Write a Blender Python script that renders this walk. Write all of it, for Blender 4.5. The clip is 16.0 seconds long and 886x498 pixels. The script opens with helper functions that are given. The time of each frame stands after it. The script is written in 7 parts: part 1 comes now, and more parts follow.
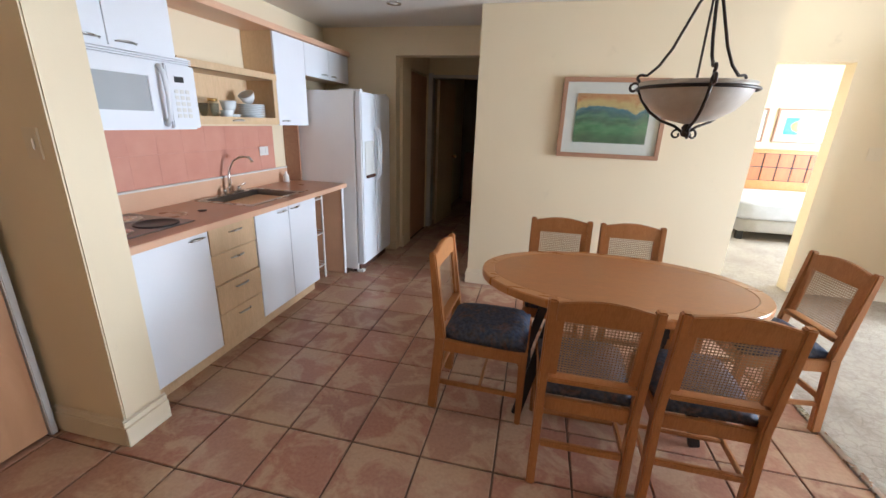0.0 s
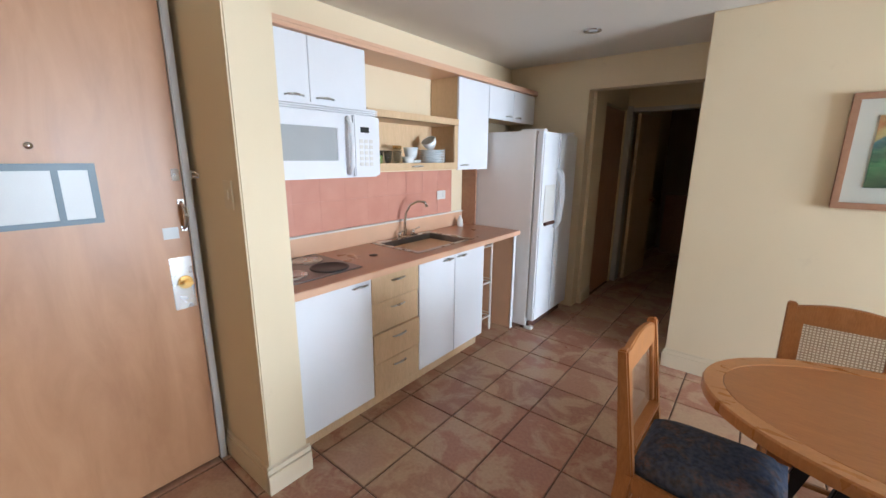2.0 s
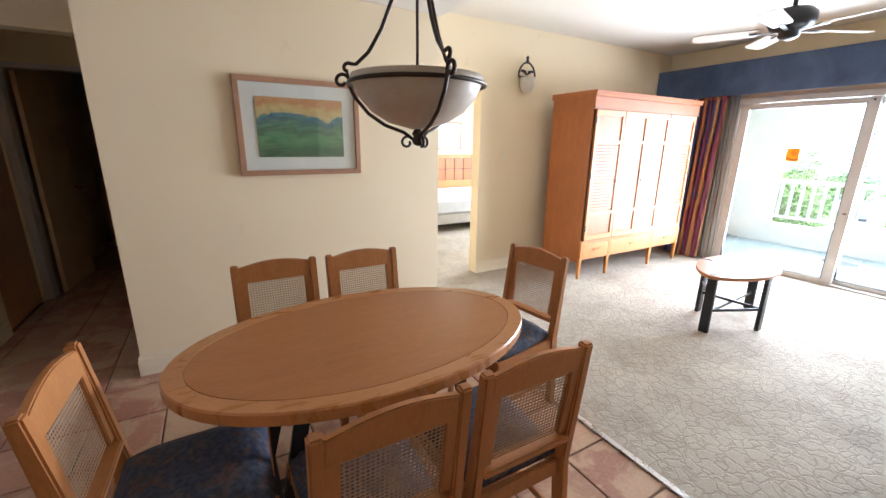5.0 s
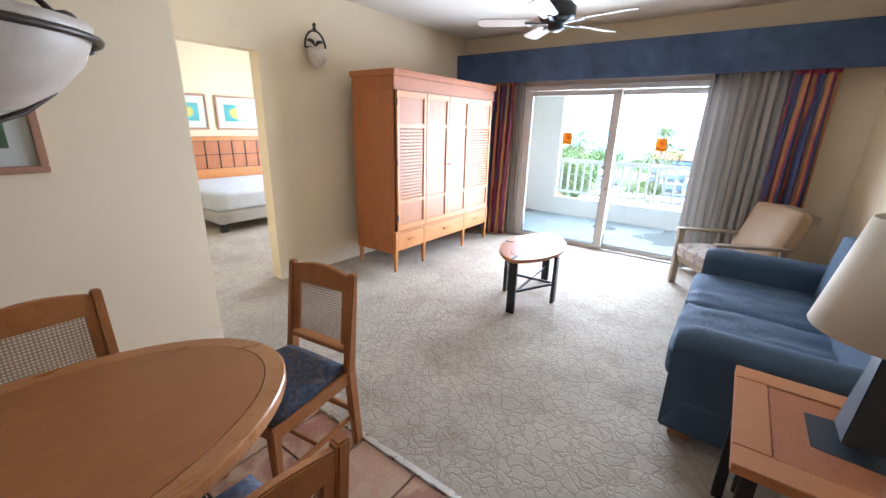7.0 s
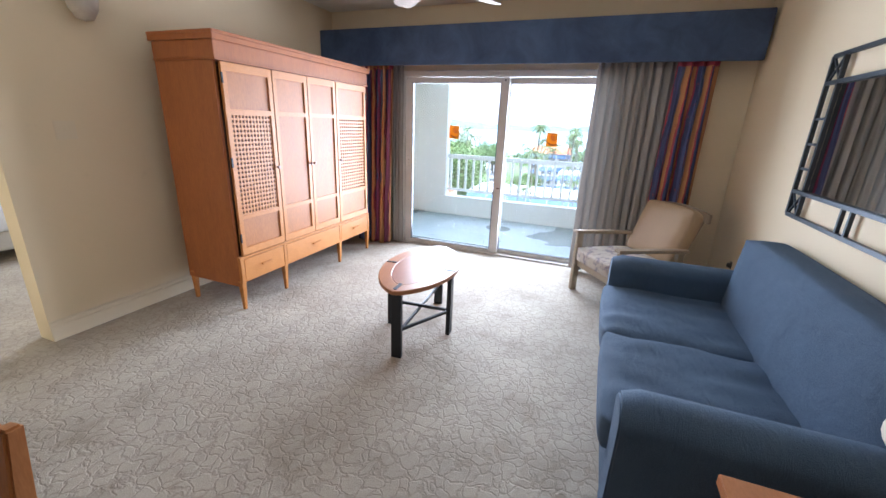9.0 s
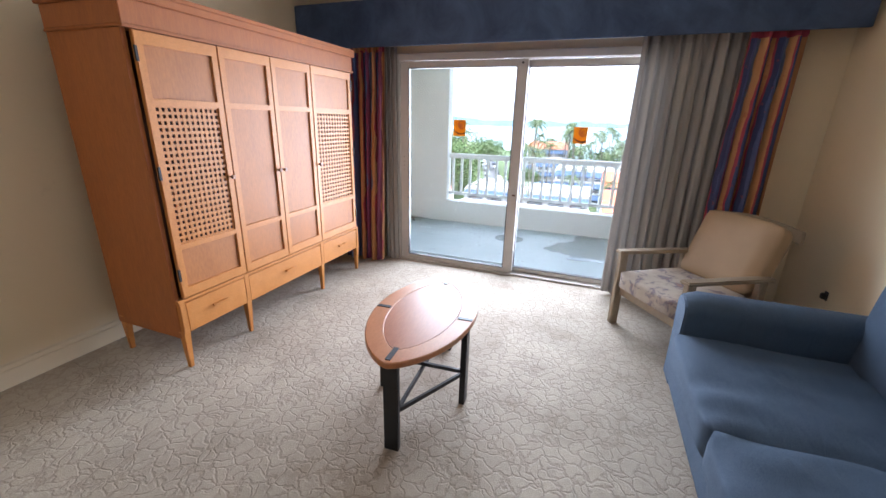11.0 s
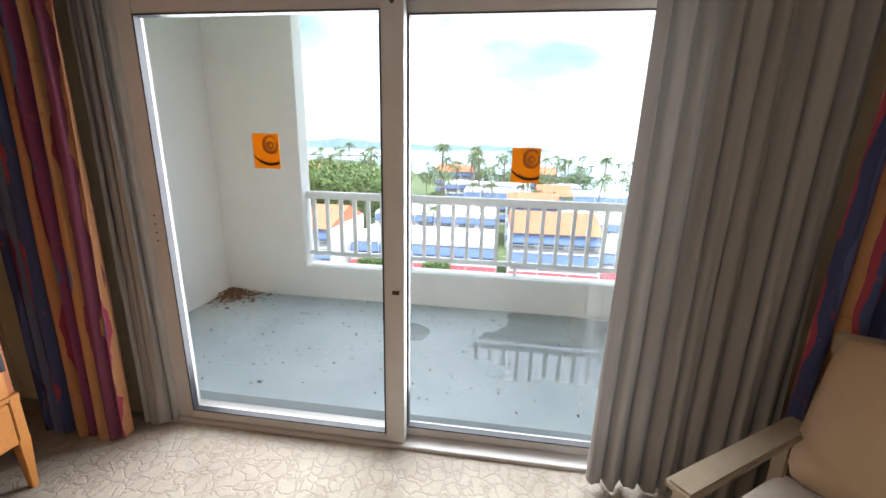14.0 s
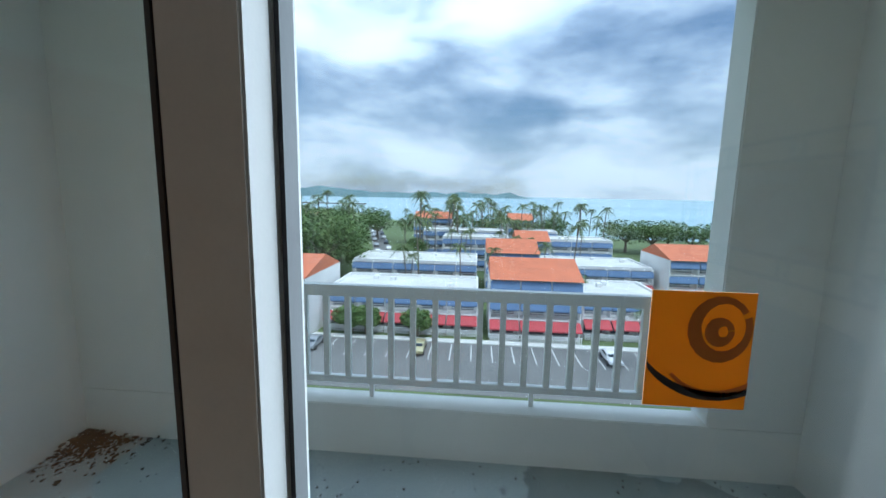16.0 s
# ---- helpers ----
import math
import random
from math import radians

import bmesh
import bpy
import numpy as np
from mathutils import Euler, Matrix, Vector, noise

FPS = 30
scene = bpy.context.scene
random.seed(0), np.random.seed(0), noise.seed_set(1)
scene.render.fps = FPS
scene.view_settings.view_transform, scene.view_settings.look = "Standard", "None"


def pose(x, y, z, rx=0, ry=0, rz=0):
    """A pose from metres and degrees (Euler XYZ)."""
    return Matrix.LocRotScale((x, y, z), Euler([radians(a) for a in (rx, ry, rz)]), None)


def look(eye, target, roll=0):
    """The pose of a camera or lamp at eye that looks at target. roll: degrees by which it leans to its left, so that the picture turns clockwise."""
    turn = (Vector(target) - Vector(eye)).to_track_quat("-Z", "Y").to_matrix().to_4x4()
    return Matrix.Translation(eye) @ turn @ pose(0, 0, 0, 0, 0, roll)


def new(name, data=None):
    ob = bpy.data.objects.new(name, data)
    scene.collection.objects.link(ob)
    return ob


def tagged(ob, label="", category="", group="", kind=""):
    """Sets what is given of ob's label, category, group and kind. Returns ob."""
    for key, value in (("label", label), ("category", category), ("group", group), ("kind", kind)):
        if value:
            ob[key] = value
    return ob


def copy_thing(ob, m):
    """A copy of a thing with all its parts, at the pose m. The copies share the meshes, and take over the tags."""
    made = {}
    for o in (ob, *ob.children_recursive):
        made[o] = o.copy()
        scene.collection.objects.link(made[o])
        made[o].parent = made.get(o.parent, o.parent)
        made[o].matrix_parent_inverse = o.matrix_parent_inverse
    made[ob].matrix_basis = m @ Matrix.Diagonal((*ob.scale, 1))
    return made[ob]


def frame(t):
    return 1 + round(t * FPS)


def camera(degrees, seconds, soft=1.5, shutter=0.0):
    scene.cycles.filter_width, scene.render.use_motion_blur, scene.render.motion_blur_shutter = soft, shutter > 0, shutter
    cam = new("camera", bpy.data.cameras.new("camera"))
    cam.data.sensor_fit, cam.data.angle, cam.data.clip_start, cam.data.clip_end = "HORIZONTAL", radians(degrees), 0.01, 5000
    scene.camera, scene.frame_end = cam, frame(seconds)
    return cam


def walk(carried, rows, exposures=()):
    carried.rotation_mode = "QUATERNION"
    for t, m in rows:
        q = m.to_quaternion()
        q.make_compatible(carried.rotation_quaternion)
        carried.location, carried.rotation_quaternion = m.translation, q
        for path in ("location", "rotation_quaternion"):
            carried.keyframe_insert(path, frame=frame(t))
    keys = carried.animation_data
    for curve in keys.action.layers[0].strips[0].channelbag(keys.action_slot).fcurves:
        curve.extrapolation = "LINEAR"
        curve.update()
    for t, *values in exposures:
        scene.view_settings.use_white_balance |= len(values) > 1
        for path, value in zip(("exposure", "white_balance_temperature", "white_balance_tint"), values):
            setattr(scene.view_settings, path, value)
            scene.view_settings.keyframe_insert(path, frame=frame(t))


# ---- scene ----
cam = camera(96.5, 16.0)
PATH = [
    (0, (0.018, -0.047, 1.497), (-0.394, 1.813, 0.887), 2.1),
    (0.5, (-0.07, 0.033, 1.482), (-0.907, 1.756, 0.908), 1.5),
    (1, (-0.178, 0.134, 1.503), (-1.332, 1.685, 0.991), 0.7),
    (1.5, (-0.213, 0.228, 1.513), (-1.497, 1.689, 1.045), 0.4),
    (2, (-0.139, 0.376, 1.523), (-1.353, 1.9, 1.071), 0.5),
    (2.5, (-0.035, 0.505, 1.518), (-0.982, 2.203, 1.048), 0.6),
    (3, (0.079, 0.598, 1.495), (-0.464, 2.457, 0.993), 0.9),
    (3.5, (0.021, 0.626, 1.488), (-0.016, 2.557, 0.968), 1.0),
    (4, (-0.009, 0.634, 1.487), (0.362, 2.531, 0.973), 0.8),
    (4.5, (-0.011, 0.644, 1.49), (0.692, 2.445, 0.979), 0.8),
    (5, (0.018, 0.627, 1.482), (0.981, 2.302, 0.966), 0.7),
    (5.2, (0.049, 0.626, 1.489), (1.086, 2.253, 0.961), 0.5),
    (7.3, (0.643, 0.819, 1.532), (2.231, 1.875, 0.927), 1.3),
    (7.5, (0.72, 0.829, 1.529), (2.332, 1.845, 0.92), 1.1),
    (8, (0.949, 0.889, 1.52), (2.612, 1.815, 0.907), 1.4),
    (8.5, (1.156, 0.964, 1.514), (2.875, 1.779, 0.897), 2.1),
    (9, (1.335, 1.071, 1.496), (3.117, 1.746, 0.89), 2.3),
    (9.2, (1.398, 1.131, 1.488), (3.2, 1.755, 0.886), 2.3),
    (11.3, (2.231, 1.48, 1.466), (4.012, 2.143, 0.844), 1.5),
    (11.5, (2.351, 1.512, 1.463), (4.143, 2.142, 0.837), 1.4),
    (12, (2.719, 1.539, 1.476), (4.548, 2.059, 0.857), 1.8),
    (12.5, (3.083, 1.596, 1.468), (4.948, 1.985, 0.859), 2.3),
    (13, (3.4052, 1.643, 1.498), (5.339, 1.99, 0.899), 2.2),
    (13.5, (3.822, 1.692, 1.476), (5.722, 1.986, 0.926), 1.9),
    (14, (4.189, 1.693, 1.439), (6.108, 1.953, 0.936), 1.4),
    (14.5, (4.508, 1.732, 1.463), (6.442, 1.931, 0.996), 1.0),
    (15, (4.844, 1.725, 1.474), (6.794, 1.907, 1.071), 0.7),
    (15.5, (5.139, 1.775, 1.506), (7.103, 1.945, 1.167), 1.0),
    (16, (5.406, 1.85, 1.546), (7.38, 2.016, 1.27), 1.1),
]
EXPOSURE = [(0, 2.74, 5600, 10), (1.5, 2.82, 5550, 8), (4, 2.6, 5850, 10), (5, 2.5, 5750, 12), (7.5, 1.9, 5450, 14), (9, 1.68, 5450, 15), (11.5, 1.2, 5950, 18), (12.5, 0.98, 6300, 20), (13.5, 0.82, 6350, 17), (14, 0.98, 6350, 15), (14.5, 0.85, 6300, 13), (15, 0.28, 5700, 8), (15.5, -0.12, 5250, 6), (16, -0.47, 5400, 3)]
walk(cam, [(t, look(eye, target, roll)) for t, eye, target, roll in PATH], EXPOSURE)

# ---- light ----
def make_world():
    w = bpy.data.worlds.new("sky")
    scene.world = w
    w.use_nodes = True
    nt = w.node_tree
    nt.nodes.clear()
    N, L = nt.nodes.new, nt.links.new
    out, bg, sky = N("ShaderNodeOutputWorld"), N("ShaderNodeBackground"), N("ShaderNodeTexSky")
    sky.sky_type, sky.sun_disc = "NISHITA", False
    sky.sun_elevation, sky.sun_rotation = radians(65), radians(234)
    sky.dust_density, sky.ozone_density = 0.6, 1.5
    # broken cloud over the blue
    co, mp = N("ShaderNodeTexCoord"), N("ShaderNodeMapping")
    mp.inputs["Scale"].default_value = (1.3, 1.3, 3.6)
    n1, n2 = N("ShaderNodeTexNoise"), N("ShaderNodeTexNoise")
    n1.inputs["Scale"].default_value, n1.inputs["Detail"].default_value, n1.inputs["Roughness"].default_value = 2.0, 8, 0.55
    n2.inputs["Scale"].default_value, n2.inputs["Detail"].default_value, n2.inputs["Distortion"].default_value = 2.0, 8, 0.3
    L(co.outputs["Generated"], mp.inputs["Vector"])
    L(mp.outputs["Vector"], n1.inputs["Vector"])
    L(mp.outputs["Vector"], n2.inputs["Vector"])
    cover, shade = N("ShaderNodeValToRGB"), N("ShaderNodeValToRGB")
    cover.color_ramp.elements[0].position, cover.color_ramp.elements[1].position = 0.30, 0.52
    shade.color_ramp.elements[0].position, shade.color_ramp.elements[1].position = 0.36, 0.62
    shade.color_ramp.elements[0].color, shade.color_ramp.elements[1].color = (5.2, 6.2, 7.7, 1), (11.0, 11.7, 12.4, 1)
    L(n1.outputs["Fac"], cover.inputs["Fac"])
    L(n2.outputs["Fac"], shade.inputs["Fac"])
    mix = N("ShaderNodeMix")
    mix.data_type = "RGBA"
    L(cover.outputs["Color"], mix.inputs[0])
    L(sky.outputs["Color"], mix.inputs[6])
    L(shade.outputs["Color"], mix.inputs[7])
    # an overcast sky is brighter overhead than at the horizon
    sep, up, gain = N("ShaderNodeSeparateXYZ"), N("ShaderNodeMapRange"), N("ShaderNodeVectorMath")
    up.inputs["To Min"].default_value, up.inputs["To Max"].default_value = 0.52, 1.40
    gain.operation = "SCALE"
    L(co.outputs["Generated"], sep.inputs[0])
    L(sep.outputs["Z"], up.inputs["Value"])
    L(mix.outputs[2], gain.inputs[0])
    L(up.outputs["Result"], gain.inputs["Scale"])
    L(gain.outputs[0], bg.inputs["Color"])
    bg.inputs["Strength"].default_value = 0.2
    L(bg.outputs["Background"], out.inputs["Surface"])


make_world()
sun = new("sun", bpy.data.lights.new("sun", "SUN"))
sun.data.energy, sun.data.angle, sun.data.color = 3.0, radians(12), (1, 0.95, 0.88)
sun.matrix_world = look((0, 0, 30), (11, 8, 0))


def area(name, m, w, h, power, color=(1, 1, 1)):
    ob = new(name, bpy.data.lights.new(name, "AREA"))
    ob.data.shape, ob.data.size, ob.data.size_y, ob.data.energy, ob.data.color = "RECTANGLE", w, h, power, color
    ob.matrix_world = m
    return ob


# daylight that the sky sends through the two window openings
area("window_daylight", look((5.97, 2.1, 1.10), (0, 2.1, 0.85)), 2.2, 1.85, 60, (0.93, 0.97, 1.0)).data.spread = radians(142)
area("bedroom_daylight", look((5.7, 6.3, 1.4), (2.5, 6.0, 1.0)), 1.8, 1.8, 32, (0.95, 0.98, 1.0))


# ---- materials ----
class Mat:
    """A procedural material with its nodes at hand."""

    def __init__(self, name, color, rough=0.6, metal=0.0, **kw):
        self.m = bpy.data.materials.new(name)
        self.m.use_nodes = True
        self.nt = self.m.node_tree
        self.b = self.nt.nodes["Principled BSDF"]
        self.b.inputs["Base Color"].default_value = (*color, 1)
        self.b.inputs["Roughness"].default_value = rough
        self.b.inputs["Metallic"].default_value = metal
        self.color = color
        self.co = self.nt.nodes.new("ShaderNodeTexCoord").outputs["Object"]

    def node(self, kind, **kw):
        n = self.nt.nodes.new("ShaderNode" + kind)
        for k, v in kw.items():
            n.inputs[k.replace("_", " ")].default_value = v
        return n

    def link(self, a, b):
        self.nt.links.new(a, b)
        return self

    def vec(self, scale=(1, 1, 1), rot=(0, 0, 0), world=False):
        mp = self.node("Mapping")
        mp.inputs["Scale"].default_value = scale
        mp.inputs["Rotation"].default_value = rot
        if world:
            self.link(self.node("NewGeometry").outputs["Position"], mp.inputs["Vector"])
        else:
            self.link(self.co, mp.inputs["Vector"])
        return mp.outputs["Vector"]

    def noise(self, scale, detail=4, vec=None, rough=0.5, distort=0.0):
        n = self.node("TexNoise", Scale=scale, Detail=detail, Roughness=rough, Distortion=distort)
        self.link(vec or self.co, n.inputs["Vector"])
        return n.outputs["Fac"]

    def ramp(self, fac, stops, hard=False):
        r = self.node("ValToRGB")
        e = r.color_ramp.elements
        if hard:
            r.color_ramp.interpolation = "CONSTANT"
        while len(e) < len(stops):
            e.new(0.5)
        for el, (p, c) in zip(e, stops):
            el.position, el.color = p, (*c, 1)
        self.link(fac, r.inputs["Fac"])
        return r.outputs["Color"]

    def mix(self, fac, a, b, mode="MIX"):
        n = self.node("Mix")
        n.data_type, n.blend_type = "RGBA", mode
        for s, v in ((0, fac), (6, a), (7, b)):
            if isinstance(v, (int, float)):
                n.inputs[s].default_value = v
            elif isinstance(v, tuple):
                n.inputs[s].default_value = (*v, 1)
            else:
                self.link(v, n.inputs[s])
        return n.outputs[2]

    def base(self, sock):
        self.link(sock, self.b.inputs["Base Color"])
        return self

    def bump(self, fac, strength=0.2, dist=0.01):
        n = self.node("Bump", Strength=strength, Distance=dist)
        self.link(fac, n.inputs["Height"])
        self.link(n.outputs["Normal"], self.b.inputs["Normal"])
        return self

    def rough(self, fac, lo, hi):
        n = self.node("MapRange")
        n.inputs["To Min"].default_value, n.inputs["To Max"].default_value = lo, hi
        self.link(fac, n.inputs["Value"])
        self.link(n.outputs["Result"], self.b.inputs["Roughness"])
        return self


def tint(c, k):
    return tuple(max(0.0, min(1.0, v * k)) for v in c)


def plain(name, color, rough=0.5, metal=0.0, var=0.1, scale=6.0, bump=0.08, fine=180.0, world=True):
    """Colour that wavers at two scales over a finely grained surface."""
    m = Mat(name, color, rough, metal)
    v = m.vec(world=world)
    big, small = m.noise(scale, 5, v), m.noise(fine, 3, v)
    c = m.ramp(big, [(0.3, tint(color, 1 - var)), (0.7, tint(color, 1 + var))])
    c = m.mix(0.25, c, m.ramp(small, [(0.3, tint(color, 1 - var)), (0.7, tint(color, 1 + var))]))
    m.base(c).rough(big, max(0.03, rough - 0.08), min(1, rough + 0.08))
    if bump:
        m.bump(small, bump, 0.002)
    return m.m


def wood(name, a, b, rough=0.4, axis=(1, 1, 12), scale=5.0, var=True):
    """Long grain along the axis whose scale is small."""
    m = Mat(name, a, rough)
    v = m.vec(axis)
    n = m.noise(scale, 6, v, 0.6, 0.6)
    n2 = m.noise(scale * 9, 3, v, 0.6)
    c = m.ramp(n, [(0.3, a), (0.7, b)])
    c = m.mix(0.35, c, m.ramp(n2, [(0.35, tint(a, 0.85)), (0.65, tint(b, 1.08))]))
    if var:
        obj = m.node("ObjectInfo").outputs["Random"]
        c = m.mix(0.5, c, m.mix(1.0, c, m.ramp(obj, [(0, (0.82, 0.8, 0.78)), (1, (1, 1, 1))]), "MULTIPLY"))
    m.base(c).rough(n, rough - 0.08, rough + 0.1).bump(n2, 0.06, 0.002)
    return m.m


def wall_paint(name, c1, c2, dirt=(0.25, 0.17, 0.09)):
    m = Mat(name, c1, 0.75)
    v = m.vec(world=True)
    c = m.ramp(m.noise(0.8, 4, v), [(0.3, c1), (0.7, c2)])
    sp = m.ramp(m.noise(5.5, 7, v, 0.7), [(0.64, (0, 0, 0)), (0.78, (1, 1, 1))])
    d = m.node("Math"); d.operation = "MULTIPLY"; d.inputs[1].default_value = 0.16
    m.link(sp, d.inputs[0])
    c = m.mix(d.outputs[0], c, dirt)
    m.base(c)
    tall = m.noise(220, 3, v)
    roll = m.noise(38, 3, v)
    m.bump(m.mix(0.5, tall, roll), 0.12, 0.004)
    return m.m


M = {}
M["cream"] = wall_paint("cream_wall_paint", (0.74, 0.62, 0.42), (0.78, 0.66, 0.46))
M["trim"] = wall_paint("cream_trim_paint", (0.72, 0.62, 0.45), (0.76, 0.66, 0.49))
M["ceil"] = wall_paint("ceiling_paint", (0.72, 0.68, 0.60), (0.76, 0.72, 0.64))
# the cream paint scaled down, so the colour carries the unlit rooms' shade
M["darkwall"] = plain("shaded_cream_paint", (0.30, 0.24, 0.16), 0.7)
M["balcony_wall"] = wall_paint("balcony_stucco", (0.66, 0.67, 0.66), (0.74, 0.75, 0.73), (0.3, 0.3, 0.28))
M["white_gloss"] = plain("white_laminate", (0.80, 0.81, 0.84), 0.42, 0, 0.02, 3, 0.02)
M["fridge_white"] = plain("fridge_enamel", (0.78, 0.76, 0.74), 0.42, 0, 0.03, 5, 0.12, 400)
M["alu_white"] = plain("white_aluminium", (0.55, 0.53, 0.50), 0.42, 0, 0.06, 9, 0.05)
M["maple"] = wood("maple_laminate", (0.66, 0.46, 0.26), (0.74, 0.54, 0.33), 0.45, (8, 8, 1), 3)
M["counter"] = plain("salmon_laminate_worktop", (0.50, 0.27, 0.165), 0.3, 0, 0.07, 7, 0.04, 90)
M["counter_edge"] = plain("pale_worktop_edge", (0.68, 0.42, 0.27), 0.4, 0, 0.05)
M["door_wood"] = None
M["grout"] = plain("dark_grout", (0.16, 0.10, 0.075), 0.9, 0, 0.2, 12, 0.3, 120)
M["steel"] = plain("brushed_steel", (0.55, 0.54, 0.52), 0.28, 1, 0.06, 12, 0.03)
M["chrome"] = plain("chrome", (0.75, 0.75, 0.76), 0.1, 1, 0.03, 9, 0)
M["dark_steel"] = plain("worn_dark_steel", (0.24, 0.22, 0.21), 0.34, 1, 0.15, 9, 0.05)
M["brass"] = plain("brass", (0.72, 0.48, 0.17), 0.22, 1, 0.06)
M["black_metal"] = plain("black_metal", (0.025, 0.027, 0.03), 0.42, 0.3, 0.2, 14, 0.05)
M["iron"] = plain("bronzed_iron", (0.045, 0.032, 0.025), 0.38, 0.6, 0.25, 20, 0.1)
M["black"] = plain("black_plastic", (0.02, 0.02, 0.02), 0.45, 0, 0.1)
M["dark"] = plain("dark_void", (0.03, 0.022, 0.018), 0.8)
M["white_plastic"] = plain("white_plastic", (0.72, 0.70, 0.66), 0.4, 0, 0.03)
M["china"] = plain("white_china", (0.72, 0.74, 0.74), 0.15, 0, 0.03)
M["frame_wood"] = wood("frame_oak", (0.33, 0.17, 0.10), (0.45, 0.25, 0.15), 0.45, (6, 6, 6))
M["matboard"] = plain("mat_board", (0.68, 0.66, 0.60), 0.8, 0, 0.03)
M["balcony_floor"] = None


def tile_material():
    m = Mat("terracotta_tile", (0.45, 0.24, 0.15), 0.4)
    v = m.vec(world=True)
    r = m.node("ObjectInfo").outputs["Random"]
    base = m.ramp(r, [(0.0, (0.33, 0.135, 0.085)), (0.35, (0.42, 0.19, 0.125)), (0.55, (0.33, 0.15, 0.10)), (0.8, (0.48, 0.30, 0.20)), (1.0, (0.37, 0.15, 0.10))])
    # each tile is flashed paler from its middle
    pale = m.ramp(m.noise(4.6, 5, v, 0.65, 0.7), [(0.46, (0, 0, 0)), (0.56, (1, 1, 1))])
    f = m.node("Math"); f.operation = "MULTIPLY"; f.inputs[1].default_value = 0.8
    m.link(pale, f.inputs[0])
    c = m.mix(f.outputs[0], base, (0.52, 0.36, 0.23))
    c = m.mix(0.18, c, m.ramp(m.noise(60, 4, v), [(0.3, (0.2, 0.1, 0.07)), (0.7, (0.6, 0.4, 0.28))]))
    n = m.noise(26, 5, v)
    m.base(c).rough(n, 0.22, 0.42).bump(m.noise(14, 4, v), 0.1, 0.004)
    return m.m


def carpet_material():
    m = Mat("sculpted_carpet", (0.36, 0.31, 0.24), 0.95)
    v = m.vec(world=True)
    w = m.node("TexNoise", Scale=9.0, Detail=3.0)
    m.link(v, w.inputs["Vector"])
    v2 = m.mix(0.13, v, w.outputs["Color"])
    vo = m.node("TexVoronoi", Scale=17.0)
    vo.feature = "DISTANCE_TO_EDGE"
    m.link(v2, vo.inputs["Vector"])
    crack = m.ramp(vo.outputs["Distance"], [(0.0, (0.42, 0.42, 0.42)), (0.12, (1, 1, 1))])
    big = m.ramp(m.noise(1.6, 5, v, 0.6), [(0.3, (0.27, 0.225, 0.175)), (0.7, (0.50, 0.445, 0.36))])
    fib = m.noise(420, 3, v)
    c = m.mix(0.45, big, m.ramp(fib, [(0.3, (0.25, 0.21, 0.17)), (0.7, (0.58, 0.53, 0.44))]))
    c = m.mix(crack, m.mix(0.5, c, (0.17, 0.135, 0.10)), c)
    patch = m.ramp(m.noise(3.0, 6, v, 0.7), [(0.52, (0, 0, 0)), (0.68, (1, 1, 1))])
    f = m.node("Math"); f.operation = "MULTIPLY"; f.inputs[1].default_value = 0.55
    m.link(patch, f.inputs[0])
    c = m.mix(f.outputs[0], c, (0.24, 0.2, 0.15))
    m.base(c)
    h = m.mix(0.3, crack, m.noise(200, 3, v))
    m.bump(h, 0.5, 0.010)
    return m.m


def door_material():
    m = Mat("birch_veneer_door", (0.45, 0.24, 0.13), 0.3)
    v = m.vec((3, 3, 0.7), world=True)
    n = m.noise(3.0, 6, v, 0.6, 0.8)
    c = m.ramp(n, [(0.3, (0.40, 0.20, 0.095)), (0.7, (0.49, 0.265, 0.135))])
    sc = m.ramp(m.noise(2.4, 6, m.vec((1, 2, 1), world=True), 0.65), [(0.55, (0, 0, 0)), (0.75, (1, 1, 1))])
    f = m.node("Math"); f.operation = "MULTIPLY"; f.inputs[1].default_value = 0.45
    m.link(sc, f.inputs[0])
    c = m.mix(f.outputs[0], c, (0.36, 0.16, 0.08))
    m.base(c).rough(n, 0.32, 0.46).bump(m.noise(40, 3, v), 0.04, 0.002)
    return m.m


